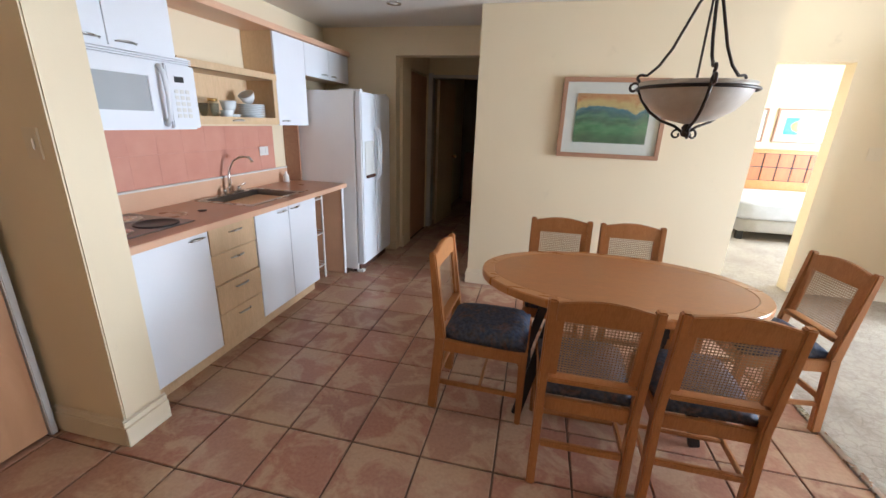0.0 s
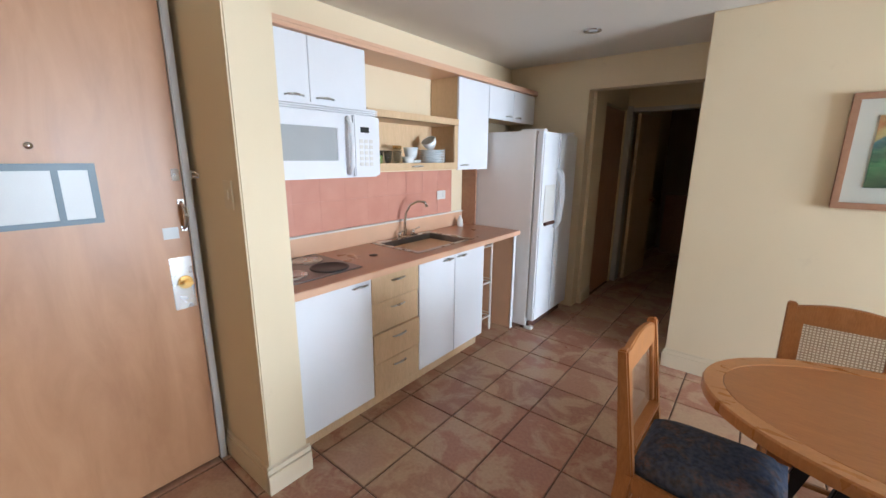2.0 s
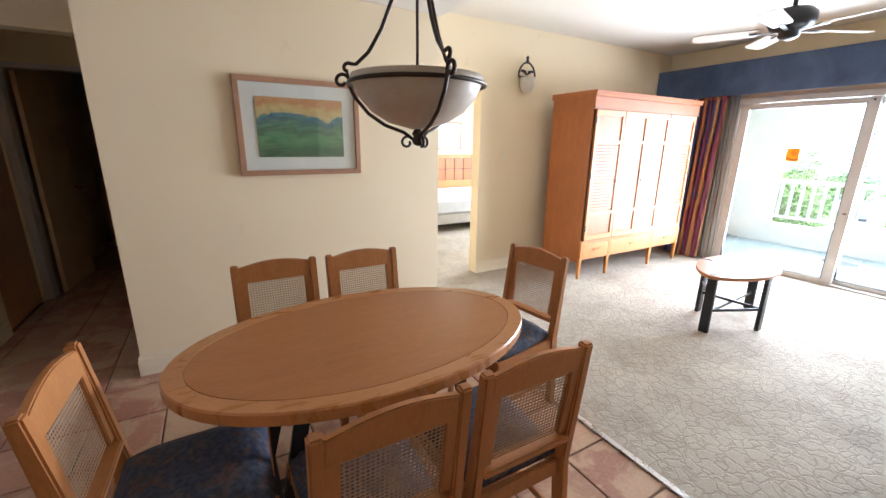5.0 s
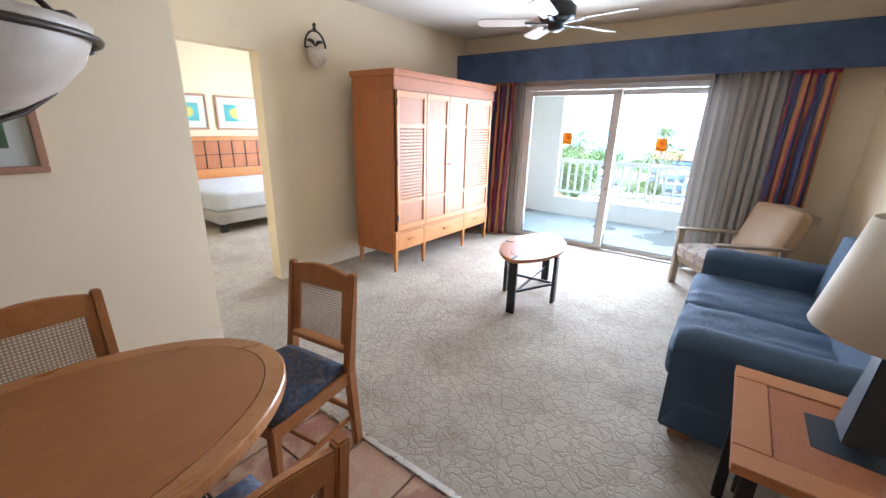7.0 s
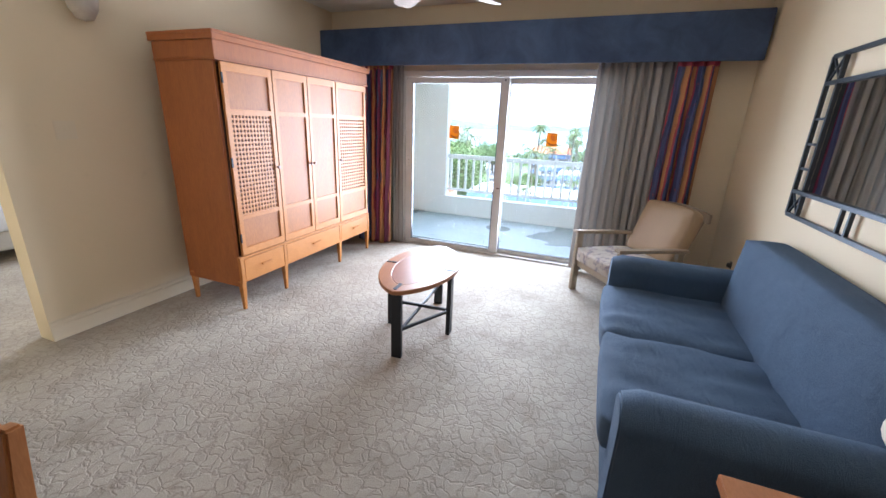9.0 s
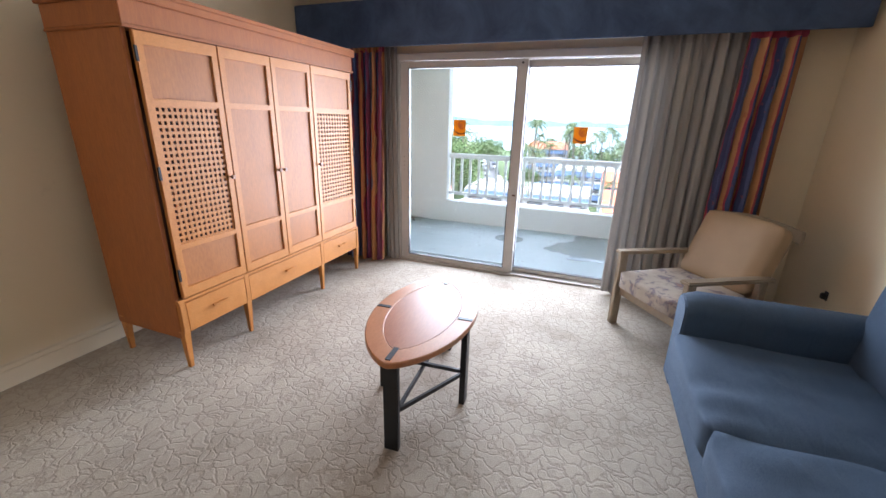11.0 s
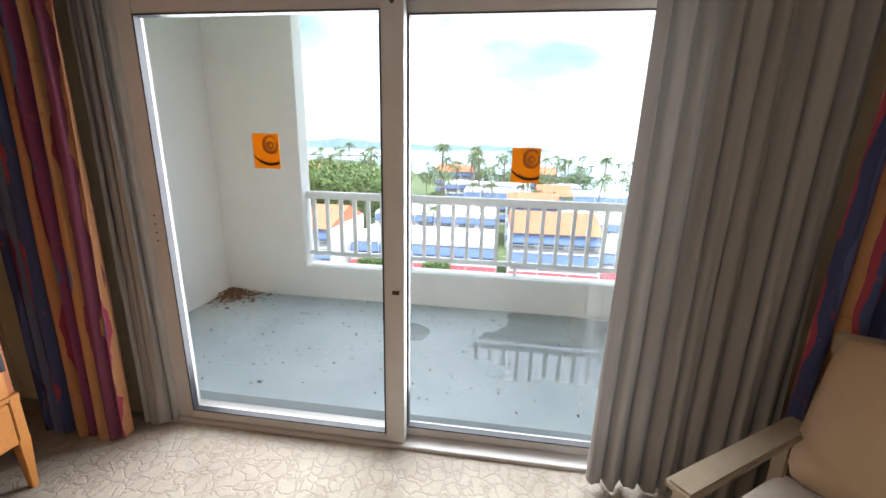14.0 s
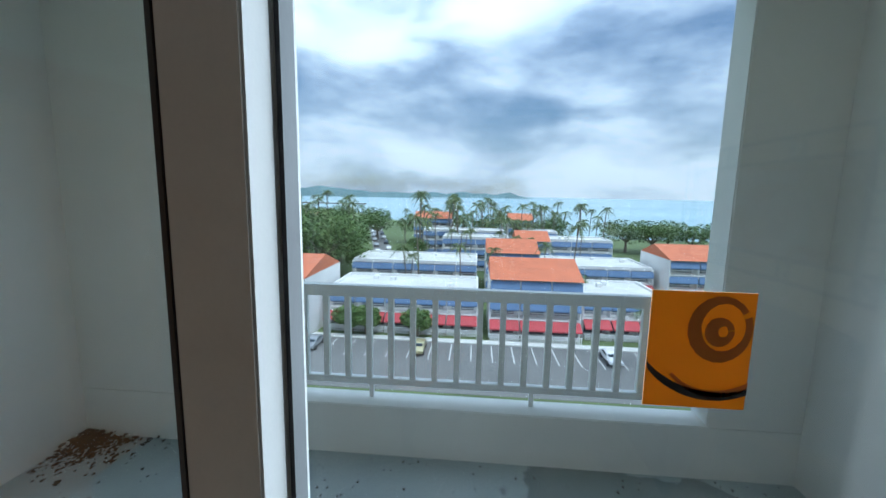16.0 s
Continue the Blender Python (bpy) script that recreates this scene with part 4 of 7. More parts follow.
for sx in (-1, 1):
    for sy in (-1, 1):
        bm = bmesh.new()
        beam(bm, (sx * 0.44, sy * 0.24, 0), (sx * 0.28, sy * 0.16, 0.70), 0.05, 0.03)
        part("leg", bm, M["black_metal"], tb, "black metal leg", 0.004)
    bm = bmesh.new()
    beam(bm, (sx * 0.40, -0.22, 0.18), (sx * 0.40, 0.22, 0.18), 0.03, 0.025)
    part("crossbar", bm, M["black_metal"], tb, "", 0.003)
bm = bmesh.new()
beam(bm, (-0.40, 0, 0.18), (0.40, 0, 0.18), 0.03, 0.025)
part("crossbar", bm, M["black_metal"], tb, "", 0.003)

# ---- chandelier ----
LX, LY, ZB = 0.595, 1.80, 1.483
CS = 0.70
ch = thing("chandelier", "bowl chandelier of frosted glass in a scrolled iron frame", "chandelier", "", pose(LX, LY, ZB) @ Matrix.Diagonal((0.75, 0.75, CS, 1)))
m_ = Mat("frosted_alabaster_glass", (0.62, 0.55, 0.45), 0.45)
m_.b.inputs["Transmission Weight"].default_value = 0.15
m_.b.inputs["Subsurface Weight"].default_value = 0.0
v_ = m_.vec()
m_.base(m_.ramp(m_.noise(7, 6, v_, 0.6, 1.0), [(0.3, (0.55, 0.47, 0.38)), (0.7, (0.68, 0.62, 0.53))]))
M["alabaster"] = m_.m
bm = bmesh.new()
lathe(bm, [(0.03, 0.06), (0.12, 0.085), (0.19, 0.13), (0.24, 0.19), (0.265, 0.25), (0.27, 0.275), (0.262, 0.275), (0.232, 0.19), (0.18, 0.14), (0.10, 0.10), (0, 0.085)], 40)
part("glass_bowl", bm, M["alabaster"], ch, "cream frosted glass bowl", 0, True)
bm = bmesh.new()
pts = [(0.276 * math.cos(a), 0.276 * math.sin(a), 0.243) for a in np.linspace(0, 2 * math.pi, 41)]
tube(bm, pts, 0.009, 8)
part("hoop", bm, M["iron"], ch, "", 0, True)


def scroll(c, r0, r1, a0, a1, n=14):
    """Points of a spiral in the (radius, height) plane."""
    return [(c[0] + (r0 + (r1 - r0) * i / n) * math.cos(a0 + (a1 - a0) * i / n), c[1] + (r0 + (r1 - r0) * i / n) * math.sin(a0 + (a1 - a0) * i / n)) for i in range(n + 1)]


for k in range(3):
    a = radians(25) + k * 2 * math.pi / 3
    ca, sa = math.cos(a), math.sin(a)
    P3 = lambda rz: [(r * ca, r * sa, z) for r, z in rz]
    # lower arm from the finial under the bowl up to the hoop, ending in a scroll
    low = [(0.02, 0.015), (0.06, 0.045), (0.14, 0.075), (0.21, 0.125), (0.262, 0.19), (0.288, 0.245)] + scroll((0.318, 0.262), 0.034, 0.014, math.pi * 1.1, -math.pi * 0.9)
    bm = bmesh.new()
    tube(bm, P3(low), 0.008, 8)
    tube(bm, P3(scroll((0.045, 0.000), 0.028, 0.010, math.pi * 0.6, -math.pi * 1.2)), 0.006, 8)
    part("lower_arm", bm, M["iron"], ch, "", 0, True)
    up = scroll((0.29, 0.315), 0.012, 0.022, -math.pi * 0.5, math.pi * 0.7, 8) + [(0.255, 0.33), (0.20, 0.38), (0.145, 0.47), (0.10, 0.58), (0.06, 0.68), (0.02, 0.74)]
    bm = bmesh.new()
    tube(bm, P3(up), 0.008, 8)
    tube(bm, P3([(0.285, 0.265), (0.295, 0.305)]), 0.006, 8)
    part("upper_arm", bm, M["iron"], ch, "", 0, True)
bm = bmesh.new()
lathe(bm, [(0.0, -0.015), (0.018, -0.008), (0.026, 0.008), (0.018, 0.026), (0.026, 0.04), (0.012, 0.06), (0.0, 0.062)], 16)
part("finial", bm, M["iron"], ch, "", 0, True)
bm = bmesh.new()
tube(bm, [(0, 0, 0.06), (0, 0, (ZD - ZB) / CS - 0.02)], 0.006, 8)
part("rod", bm, M["iron"], ch)
bm = bmesh.new()
lathe(bm, [(0.02, -0.05), (0.05, -0.03), (0.065, 0.0)], 20, (0, 0, (ZD - ZB) / CS))
part("canopy", bm, M["iron"], ch, "", 0, True)


# ---- pictures ----
def painting_material(kind):
    m = Mat("painting_" + kind, (0.3, 0.4, 0.2), 0.5)
    v = m.vec()
    sep = m.node("SeparateXYZ")
    m.link(m.co, sep.inputs[0])
    w = m.noise(9, 3, m.vec((1, 1, 0.45)), 0.5)
    ma = m.node("MapRange")
    ma.inputs["To Min"].default_value, ma.inputs["To Max"].default_value = -0.09, 0.09
    m.link(w, ma.inputs["Value"])
    add = m.node("Math"); add.operation = "ADD"
    m.link(sep.outputs["Z"], add.inputs[0]).link(ma.outputs["Result"], add.inputs[1])
    if kind == "landscape":
        mr = m.node("MapRange")
        mr.inputs["From Min"].default_value, mr.inputs["From Max"].default_value = -0.2, 0.2
        m.link(add.outputs[0], mr.inputs["Value"])
        c = m.ramp(mr.outputs["Result"], [(0.0, (0.015, 0.05, 0.02)), (0.14, (0.02, 0.07, 0.03)), (0.22, (0.04, 0.17, 0.06)), (0.36, (0.08, 0.27, 0.11)), (0.46, (0.01, 0.05, 0.03)), (0.52, (0.06, 0.18, 0.11)), (0.60, (0.01, 0.07, 0.13)), (0.69, (0.03, 0.15, 0.30)), (0.71, (0.75, 0.48, 0.20)), (0.80, (0.80, 0.50, 0.18)), (0.90, (0.75, 0.22, 0.07)), (1.0, (0.72, 0.30, 0.12))])
        st = m.noise(26, 5, m.vec((1, 1, 3.2)), 0.7)
        c = m.mix(0.42, c, m.ramp(st, [(0.35, (0.01, 0.05, 0.04)), (0.62, (0.30, 0.42, 0.22))]))
    else:
        g = m.node("TexGradient"); g.gradient_type = "SPHERICAL"
        m.link(m.vec((3.6, 1, 6.6)), g.inputs[0])
        f = m.node("Math"); f.operation = "ADD"
        m.link(g.outputs["Fac"], f.inputs[0]).link(ma.outputs["Result"], f.inputs[1])
        c = m.ramp(f.outputs[0], [(0.0, (0.05, 0.34, 0.38)), (0.30, (0.08, 0.42, 0.42)), (0.36, (0.55, 0.50, 0.08)), (0.6, (0.62, 0.58, 0.12)), (0.9, (0.45, 0.35, 0.05))])
    m.base(c)
    return m.m


def picture(x, y, z, w, h, mat_w, kind, label, fw=0.035):
    """A framed picture on a wall that faces -y, its middle at x, z."""
    t = thing("framed_picture", label, "picture", "", pose(x, y, z))
    for x0, x1, z0, z1 in ((-w / 2, w / 2, h / 2 - fw, h / 2), (-w / 2, w / 2, -h / 2, -h / 2 + fw), (-w / 2, -w / 2 + fw, -h / 2 + fw, h / 2 - fw), (w / 2 - fw, w / 2, -h / 2 + fw, h / 2 - fw)):
        part("frame_rail", B((x0, x1, -0.030, -0.002, z0, z1)), M["frame_wood"], t, "", 0.004)
    iw, ih = w / 2 - fw, h / 2 - fw
    part("mount", B((-iw, iw, -0.014, -0.004, -ih, ih)), M["matboard"], t, "off-white mount")
    part("print", B((-iw + mat_w, iw - mat_w, -0.018, -0.0145, -ih + mat_w, ih - mat_w)), painting_material(kind), t, "painted landscape print" if kind == "landscape" else "painted fish print")
    g = part("glazing", B((-iw, iw, -0.023, -0.021, -ih, ih)), M["glass"], t, "clear glazing")
    g.visible_shadow = False
    return t


picture(0.577, 3.56, 1.570, 0.80, 0.62, 0.085, "landscape", "framed painting of green hills under an orange sky")


# ---- wardrobe ----
M["cherry"] = wood("cherry_veneer", (0.34, 0.105, 0.027), (0.44, 0.150, 0.038), 0.5, (5, 5, 0.8), 3)
M["cherry_panel"] = wood("cherry_door_panel", (0.35, 0.122, 0.028), (0.47, 0.182, 0.044), 0.48, (4, 4, 1.1), 2.4)
M["cherry_light"] = wood("light_cherry", (0.50, 0.190, 0.038), (0.59, 0.245, 0.058), 0.42, (5, 1, 5), 3)
# near-black colour holding the shade inside the cupboard
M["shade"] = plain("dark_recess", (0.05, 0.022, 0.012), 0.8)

WX0, WX1, WF, WB = 3.455, 5.33, 3.545, 4.13
wd = thing("wardrobe", "cherry wood wardrobe with lattice door panels, drawers and tapered legs", "wardrobe")
part("side_panel", B((WX0, WX0 + 0.025, WF + 0.025, WB, 0.20, 1.95)), M["cherry"], wd, "", 0.002)
part("side_panel", B((WX1 - 0.025, WX1, WF + 0.025, WB, 0.20, 1.95)), M["cherry"], wd, "", 0.002)
part("back_panel", B((WX0 + 0.025, WX1 - 0.025, WB - 0.015, WB, 0.20, 1.95)), M["cherry"], wd)
# dark sheet added behind the lattice in place of the cupboard's inner shade
part("shade_sheet", B((WX0 + 0.03, WX1 - 0.03, WF + 0.10, WF + 0.105, 0.42, 1.85)), M["shade"], wd, "dark sheet giving the inner shade behind the lattice")
part("bottom_panel", B((WX0 + 0.025, WX1 - 0.025, WF + 0.03, WB - 0.02, 0.22, 0.24), (WX0 + 0.025, WX1 - 0.025, WF + 0.03, WB - 0.02, 0.405, 0.42)), M["cherry"], wd)
part("frieze", B((WX0 - 0.005, WX1 + 0.005, WF, WB, 1.855, 1.965), (WX0 - 0.012, WX1 + 0.012, WF - 0.012, WB, 1.842, 1.856)), M["cherry"], wd, "", 0.004)
part("cornice", B((WX0 - 0.025, WX1 + 0.025, WF - 0.030, WB + 0.01, 2.000, 2.022), (WX0 - 0.022, WX1 + 0.022, WF - 0.022, WB + 0.01, 1.965, 2.000)), M["cherry"], wd, "", 0.004)
DV = [WX0 + 0.03, 3.955, 4.36, 4.765, WX1 - 0.03]
for x in (WX0 + 0.022, 3.94, 4.755, WX1 - 0.022):
    bm = bmesh.new()
    beam(bm, (x, WF + 0.025, 0), (x, WF + 0.025, 0.25), 0.024, 0.024, 0.045, 0.045)
    box(bm, x - 0.018, x + 0.018, WF, WF + 0.028, 0.24, 0.44)
    part("leg", bm, M["cherry_light"], wd, "tapered leg", 0.003)
for x in (WX0 + 0.022, WX1 - 0.022):
    bm = bmesh.new()
    beam(bm, (x, WB - 0.03, 0), (x, WB - 0.03, 0.25), 0.024, 0.024, 0.045, 0.045)
    part("leg", bm, M["cherry_light"], wd, "", 0.003)
part("mid_rail", B((WX0, WX1, WF + 0.002, WF + 0.03, 0.425, 0.445)), M["cherry_light"], wd, "", 0.002)
for a, b in ((WX0 + 0.042, 3.922), (3.958, 4.737), (4.773, WX1 - 0.042)):
    d = part("drawer", B((a, b, WF + 0.002, WF + 0.022, 0.235, 0.42)), M["cherry_light"], wd, "light cherry drawer front", 0.003)
    bm = bmesh.new()
    mx = (a + b) / 2
    box(bm, mx - 0.055, mx + 0.055, WF - 0.026, WF - 0.014, 0.332, 0.348)
    for s in (-0.04, 0.04):
        box(bm, mx + s - 0.005, mx + s + 0.005, WF - 0.015, WF + 0.003, 0.335, 0.345)
    part("drawer_handle", bm, M["cherry_light"], d, "small wooden bar pull", 0.002)


def pierced(xs, zs, holes, y0, y1):
    """One upright board from y0 to y1 thick, ruled by xs and zs, with the cells named in holes left open."""
    bm = bmesh.new()
    grid = [[[bm.verts.new((x, y, z)) for z in zs] for x in xs] for y in (y0, y1)]
    solid = {(i, k) for i in range(len(xs) - 1) for k in range(len(zs) - 1)} - set(holes)
    for i, k in solid:
        for g in grid:
            bm.faces.new((g[i][k], g[i + 1][k], g[i + 1][k + 1], g[i][k + 1]))
        for di, dk, a, b in ((-1, 0, (i, k), (i, k + 1)), (1, 0, (i + 1, k), (i + 1, k + 1)), (0, -1, (i, k), (i + 1, k)), (0, 1, (i, k + 1), (i + 1, k + 1))):
            if (i + di, k + dk) not in solid:
                bm.faces.new((grid[0][a[0]][a[1]], grid[0][b[0]][b[1]], grid[1][b[0]][b[1]], grid[1][a[0]][a[1]]))
    bmesh.ops.delete(bm, geom=[v for v in bm.verts if not v.link_faces], context="VERTS")
    return bm


def wardrobe_door(x0, x1, lattice, knob_right):
    z0, z1, f0, f1 = 0.452, 1.838, WF - 0.004, WF + 0.020
    s = 0.042
    d = part("door", pierced((x0, x0 + s, x1 - s, x1), (z0, z0 + 0.06, 0.735, 0.77, 1.50, 1.535, z1 - 0.06, z1), ((1, 1), (1, 3), (1, 5)), f0, f1), M["cherry_light"], wd, "light cherry door frame", 0.003)
    for a, b in ((1.535, z1 - 0.06), (z0 + 0.06, 0.735)) + (() if lattice else ((0.77, 1.50),)):
        part("panel", B((x0 + s, x1 - s, f0 + 0.012, f0 + 0.018, a, b)), M["cherry_panel"], d, "recessed cherry panel")
    if lattice:
        bm = bmesh.new()
        n, k = 12, 22
        w, h = x1 - x0 - 2 * s, 0.73
        for i in range(n + 1):
            x = x0 + s + w * i / n
            box(bm, x - 0.0075, x + 0.0075, f0 + 0.010, f0 + 0.016, 0.77, 1.50)
        for i in range(k + 1):
            z = 0.77 + h * i / k
            box(bm, x0 + s, x1 - s, f0 + 0.008, f0 + 0.0135, z - 0.0075, z + 0.0075)
        tagged(part("lattice", bm, M["cherry_light"], d, "square wooden lattice"), kind="stuff")
    kx = x1 - 0.022 if knob_right else x0 + 0.022
    bm = bmesh.new()
    tube(bm, [(kx, f0, 1.10), (kx, f0 - 0.018, 1.10)], 0.008, 10)
    box(bm, kx - 0.012, kx + 0.012, f0 - 0.030, f0 - 0.018, 1.088, 1.112)
    part("knob", bm, M["frame_wood"], d, "dark wooden knob", 0.003)
    hx = x0 if knob_right else x1
    if lattice:
        for z in (0.56, 1.13, 1.70):
            part("hinge", B((hx - 0.006, hx + 0.006, f0 - 0.006, f0 + 0.004, z, z + 0.07)), M["black_metal"], d, "black hinge")


wardrobe_door(WX0 + 0.035, 3.945, True, True)
wardrobe_door(3.95, 4.352, False, True)
wardrobe_door(4.356, 4.758, False, False)
wardrobe_door(4.764, WX1 - 0.035, True, False)

# ---- balcony door ----
al = M["alu_white"]
M["bronze"] = plain("weathered_door_seal", (0.03, 0.03, 0.035), 0.5)
fx = 5.81
structure("balcony_door_frame", B((fx - 0.05, fx + 0.13, 3.293, 3.375, 0.0, 2.05), (fx - 0.05, fx + 0.13, 0.90, 0.94, 0.0, 2.05), (fx - 0.05, fx + 0.13, 0.94, 3.293, 1.99, 2.05), (fx - 0.04, fx + 0.13, 0.94, 3.293, -0.02, 0.022)), al, "white aluminium sliding door frame", "door frame", 0.003)


def sliding_leaf(x, y0, y1, label):
    t = thing("sliding_door", label, "sliding door")
    t["kind"] = "structure"
    s = 0.09
    part("stile", B((x - 0.028, x + 0.028, y0, y0 + s, 0.025, 1.985)), al, t, "", 0.003)
    part("stile", B((x - 0.028, x + 0.028, y1 - s, y1, 0.025, 1.985)), al, t, "", 0.003)
    part("bottom_rail", B((x - 0.028, x + 0.028, y0 + s, y1 - s, 0.025, 0.070)), al, t, "", 0.003)
    part("top_rail", B((x - 0.028, x + 0.028, y0 + s, y1 - s, 1.930, 1.985)), al, t, "", 0.003)
    g = part("pane", B((x - 0.003, x + 0.003, y0 + s, y1 - s, 0.070, 1.930)), M["glass"], t, "clear glass pane")
    g.visible_shadow = False
    e = 0.006
    part("seal", B((x - 0.029, x + 0.006, y0 + s, y0 + s + e, 0.070, 1.930), (x - 0.029, x + 0.006, y1 - s - e, y1 - s, 0.070, 1.930), (x - 0.029, x + 0.006, y0 + s + e, y1 - s - e, 1.930 - e, 1.930), (x - 0.029, x + 0.006, y0 + s + e, y1 - s - e, 0.070, 0.070 + e)), M["bronze"], t, "black rubber seal")
    return t


a = sliding_leaf(5.815, 2.078, 3.300, "white aluminium sliding balcony door leaf with a clear pane")
b = sliding_leaf(5.878, 0.935, 2.167, "white aluminium sliding balcony door leaf behind the first")
for z in (0.98, 1.02, 1.06, 1.10):
    bm = bmesh.new()
    tube(bm, [(5.787, 3.255, z), (5.784, 3.255, z)], 0.004, 8)
    part("screw_hole", bm, M["black"], a, "dark screw hole")
bm = bmesh.new()
tube(bm, [(5.787, 2.123, 1.955), (5.783, 2.123, 1.955)], 0.010, 10)
part("screw_hole", bm, M["black"], a)
part("latch", B((5.780, 5.787, 2.10, 2.13, 0.80, 0.815)), M["rust"], a, "rusted latch plate")


def sticker(x, y1, z1, w, h, label):
    m = Mat("orange_film", (0.74, 0.35, 0.008), 0.4)
    t = thing("window_sticker", label, "sticker", "", pose(x, y1 - w / 2, z1 - h / 2))
    o = m
    o.b.inputs["Transmission Weight"].default_value = 0.0
    tr, mx = o.node("BsdfTranslucent"), o.node("MixShader", Fac=0.45)
    tr.inputs["Color"].default_value = (0.46, 0.22, 0.003, 1)
    o.link(o.b.outputs[0], mx.inputs[1]).link(tr.outputs[0], mx.inputs[2]).link(mx.outputs[0], o.nt.nodes["Material Output"].inputs["Surface"])
    part("film", B((-0.001, 0.001, -w / 2, w / 2, -h / 2, h / 2)), o.m, t, "translucent orange film")

    def ribbon(c, ra, rb, a0, a1, w0, w1, mat, n=20):
        bm = bmesh.new()
        rows = []
        for i in range(n + 1):
            f = i / n
            ang = a0 + (a1 - a0) * f
            ww = (w0 + (w1 - w0) * f) * math.sin(math.pi * min(1, max(0.12, f) * 1.0) if f < 0.5 else math.pi * min(0.88, f)) + 0.0015
            pts = [(c[0] + (ra + s * ww) * math.cos(ang), c[1] + (rb + s * ww) * math.sin(ang)) for s in (-1, 1)]
            rows.append([bm.verts.new((-0.0022, -max(-w / 2, min(w / 2, p)), max(-h / 2, min(h / 2, q)))) for p, q in pts])
        for p, q in zip(rows, rows[1:]):
            bm.faces.new((p[0], p[1], q[1], q[0]))
        return part("swirl", bm, mat, t, "dark printed swirl")
    ribbon((0.022, 0.028), 0.030, 0.034, 0.6, 6.7, 0.006, 0.007, M["sw"])
    ribbon((0.022, 0.024), 0.011, 0.012, 0.2, 6.4, 0.006, 0.006, M["sw"])
    ribbon((0.020, 0.022), 0.068, 0.074, 3.9, 5.6, 0.002, 0.004, M["sw"])
    ribbon((0.02, 0.055), 0.105, 0.110, 3.7, 5.3, 0.003, 0.005, M["black"])


M["sw"] = plain("brown_print", (0.42, 0.13, 0.01), 0.5)
sticker(5.809, 2.745, 1.474, 0.120, 0.146, "orange square safety sticker with a dark swirl on the door glass")
sticker(5.872, 1.645, 1.441, 0.115, 0.141, "orange square sticker with dark swirl and frayed corner on door glass")


# ---- curtains ----
def curtain_fabric(name, cols, width, motif=0.4):
    """Vertical stripes across the cloth, carried by its UV map."""
    m = Mat(name, (0.3, 0.2, 0.2), 0.9)
    uv = m.node("UVMap")
    sep = m.node("SeparateXYZ")
    m.link(uv.outputs[0], sep.inputs[0])
    wob = m.noise(3, 3)
    md = m.node("Math"); md.operation = "MULTIPLY_ADD"; md.inputs[1].default_value = width; md.inputs[2].default_value = 0
    sway = m.node("Math"); sway.operation = "MULTIPLY"; sway.inputs[1].default_value = 0.22
    m.link(wob, sway.inputs[0]).link(sway.outputs[0], md.inputs[2])
    m.link(sep.outputs["X"], md.inputs[0])
    fr = m.node("Math"); fr.operation = "FRACT"
    m.link(md.outputs[0], fr.inputs[0])
    c = m.ramp(fr.outputs[0], cols, True)
    v = m.vec(world=True)
    sp = m.ramp(m.noise(26, 2, v), [(0.66, (0, 0, 0)), (0.68, (1, 1, 1))])
    f = m.node("Math"); f.operation = "MULTIPLY"; f.inputs[1].default_value = 0.4
    m.link(sp, f.inputs[0])
    f.inputs[1].default_value = motif
    c = m.mix(f.outputs[0], c, (0.35, 0.08, 0.05))
    m.base(c).bump(m.noise(500, 2, v), 0.3, 0.002)
    tr, mx = m.node("BsdfTranslucent"), m.node("MixShader", Fac=0.04)
    m.link(c, tr.inputs["Color"])
    m.link(m.b.outputs[0], mx.inputs[1]).link(tr.outputs[0], mx.inputs[2]).link(mx.outputs[0], m.nt.nodes["Material Output"].inputs["Surface"])
    return m.m


M["drape"] = curtain_fabric("striped_drape", [(0.0, (0.04, 0.05, 0.13)), (0.08, (0.30, 0.04, 0.07)), (0.12, (0.46, 0.21, 0.09)), (0.25, (0.17, 0.04, 0.08)), (0.37, (0.05, 0.07, 0.17)), (0.50, (0.34, 0.05, 0.08)), (0.54, (0.52, 0.26, 0.11)), (0.66, (0.14, 0.18, 0.30)), (0.80, (0.20, 0.04, 0.10)), (0.90, (0.08, 0.10, 0.22))], 2.0)
M["sheer"] = curtain_fabric("grey_blackout_lining", [(0.0, (0.29, 0.27, 0.25)), (0.5, (0.33, 0.31, 0.285))], 3.0, 0.0)


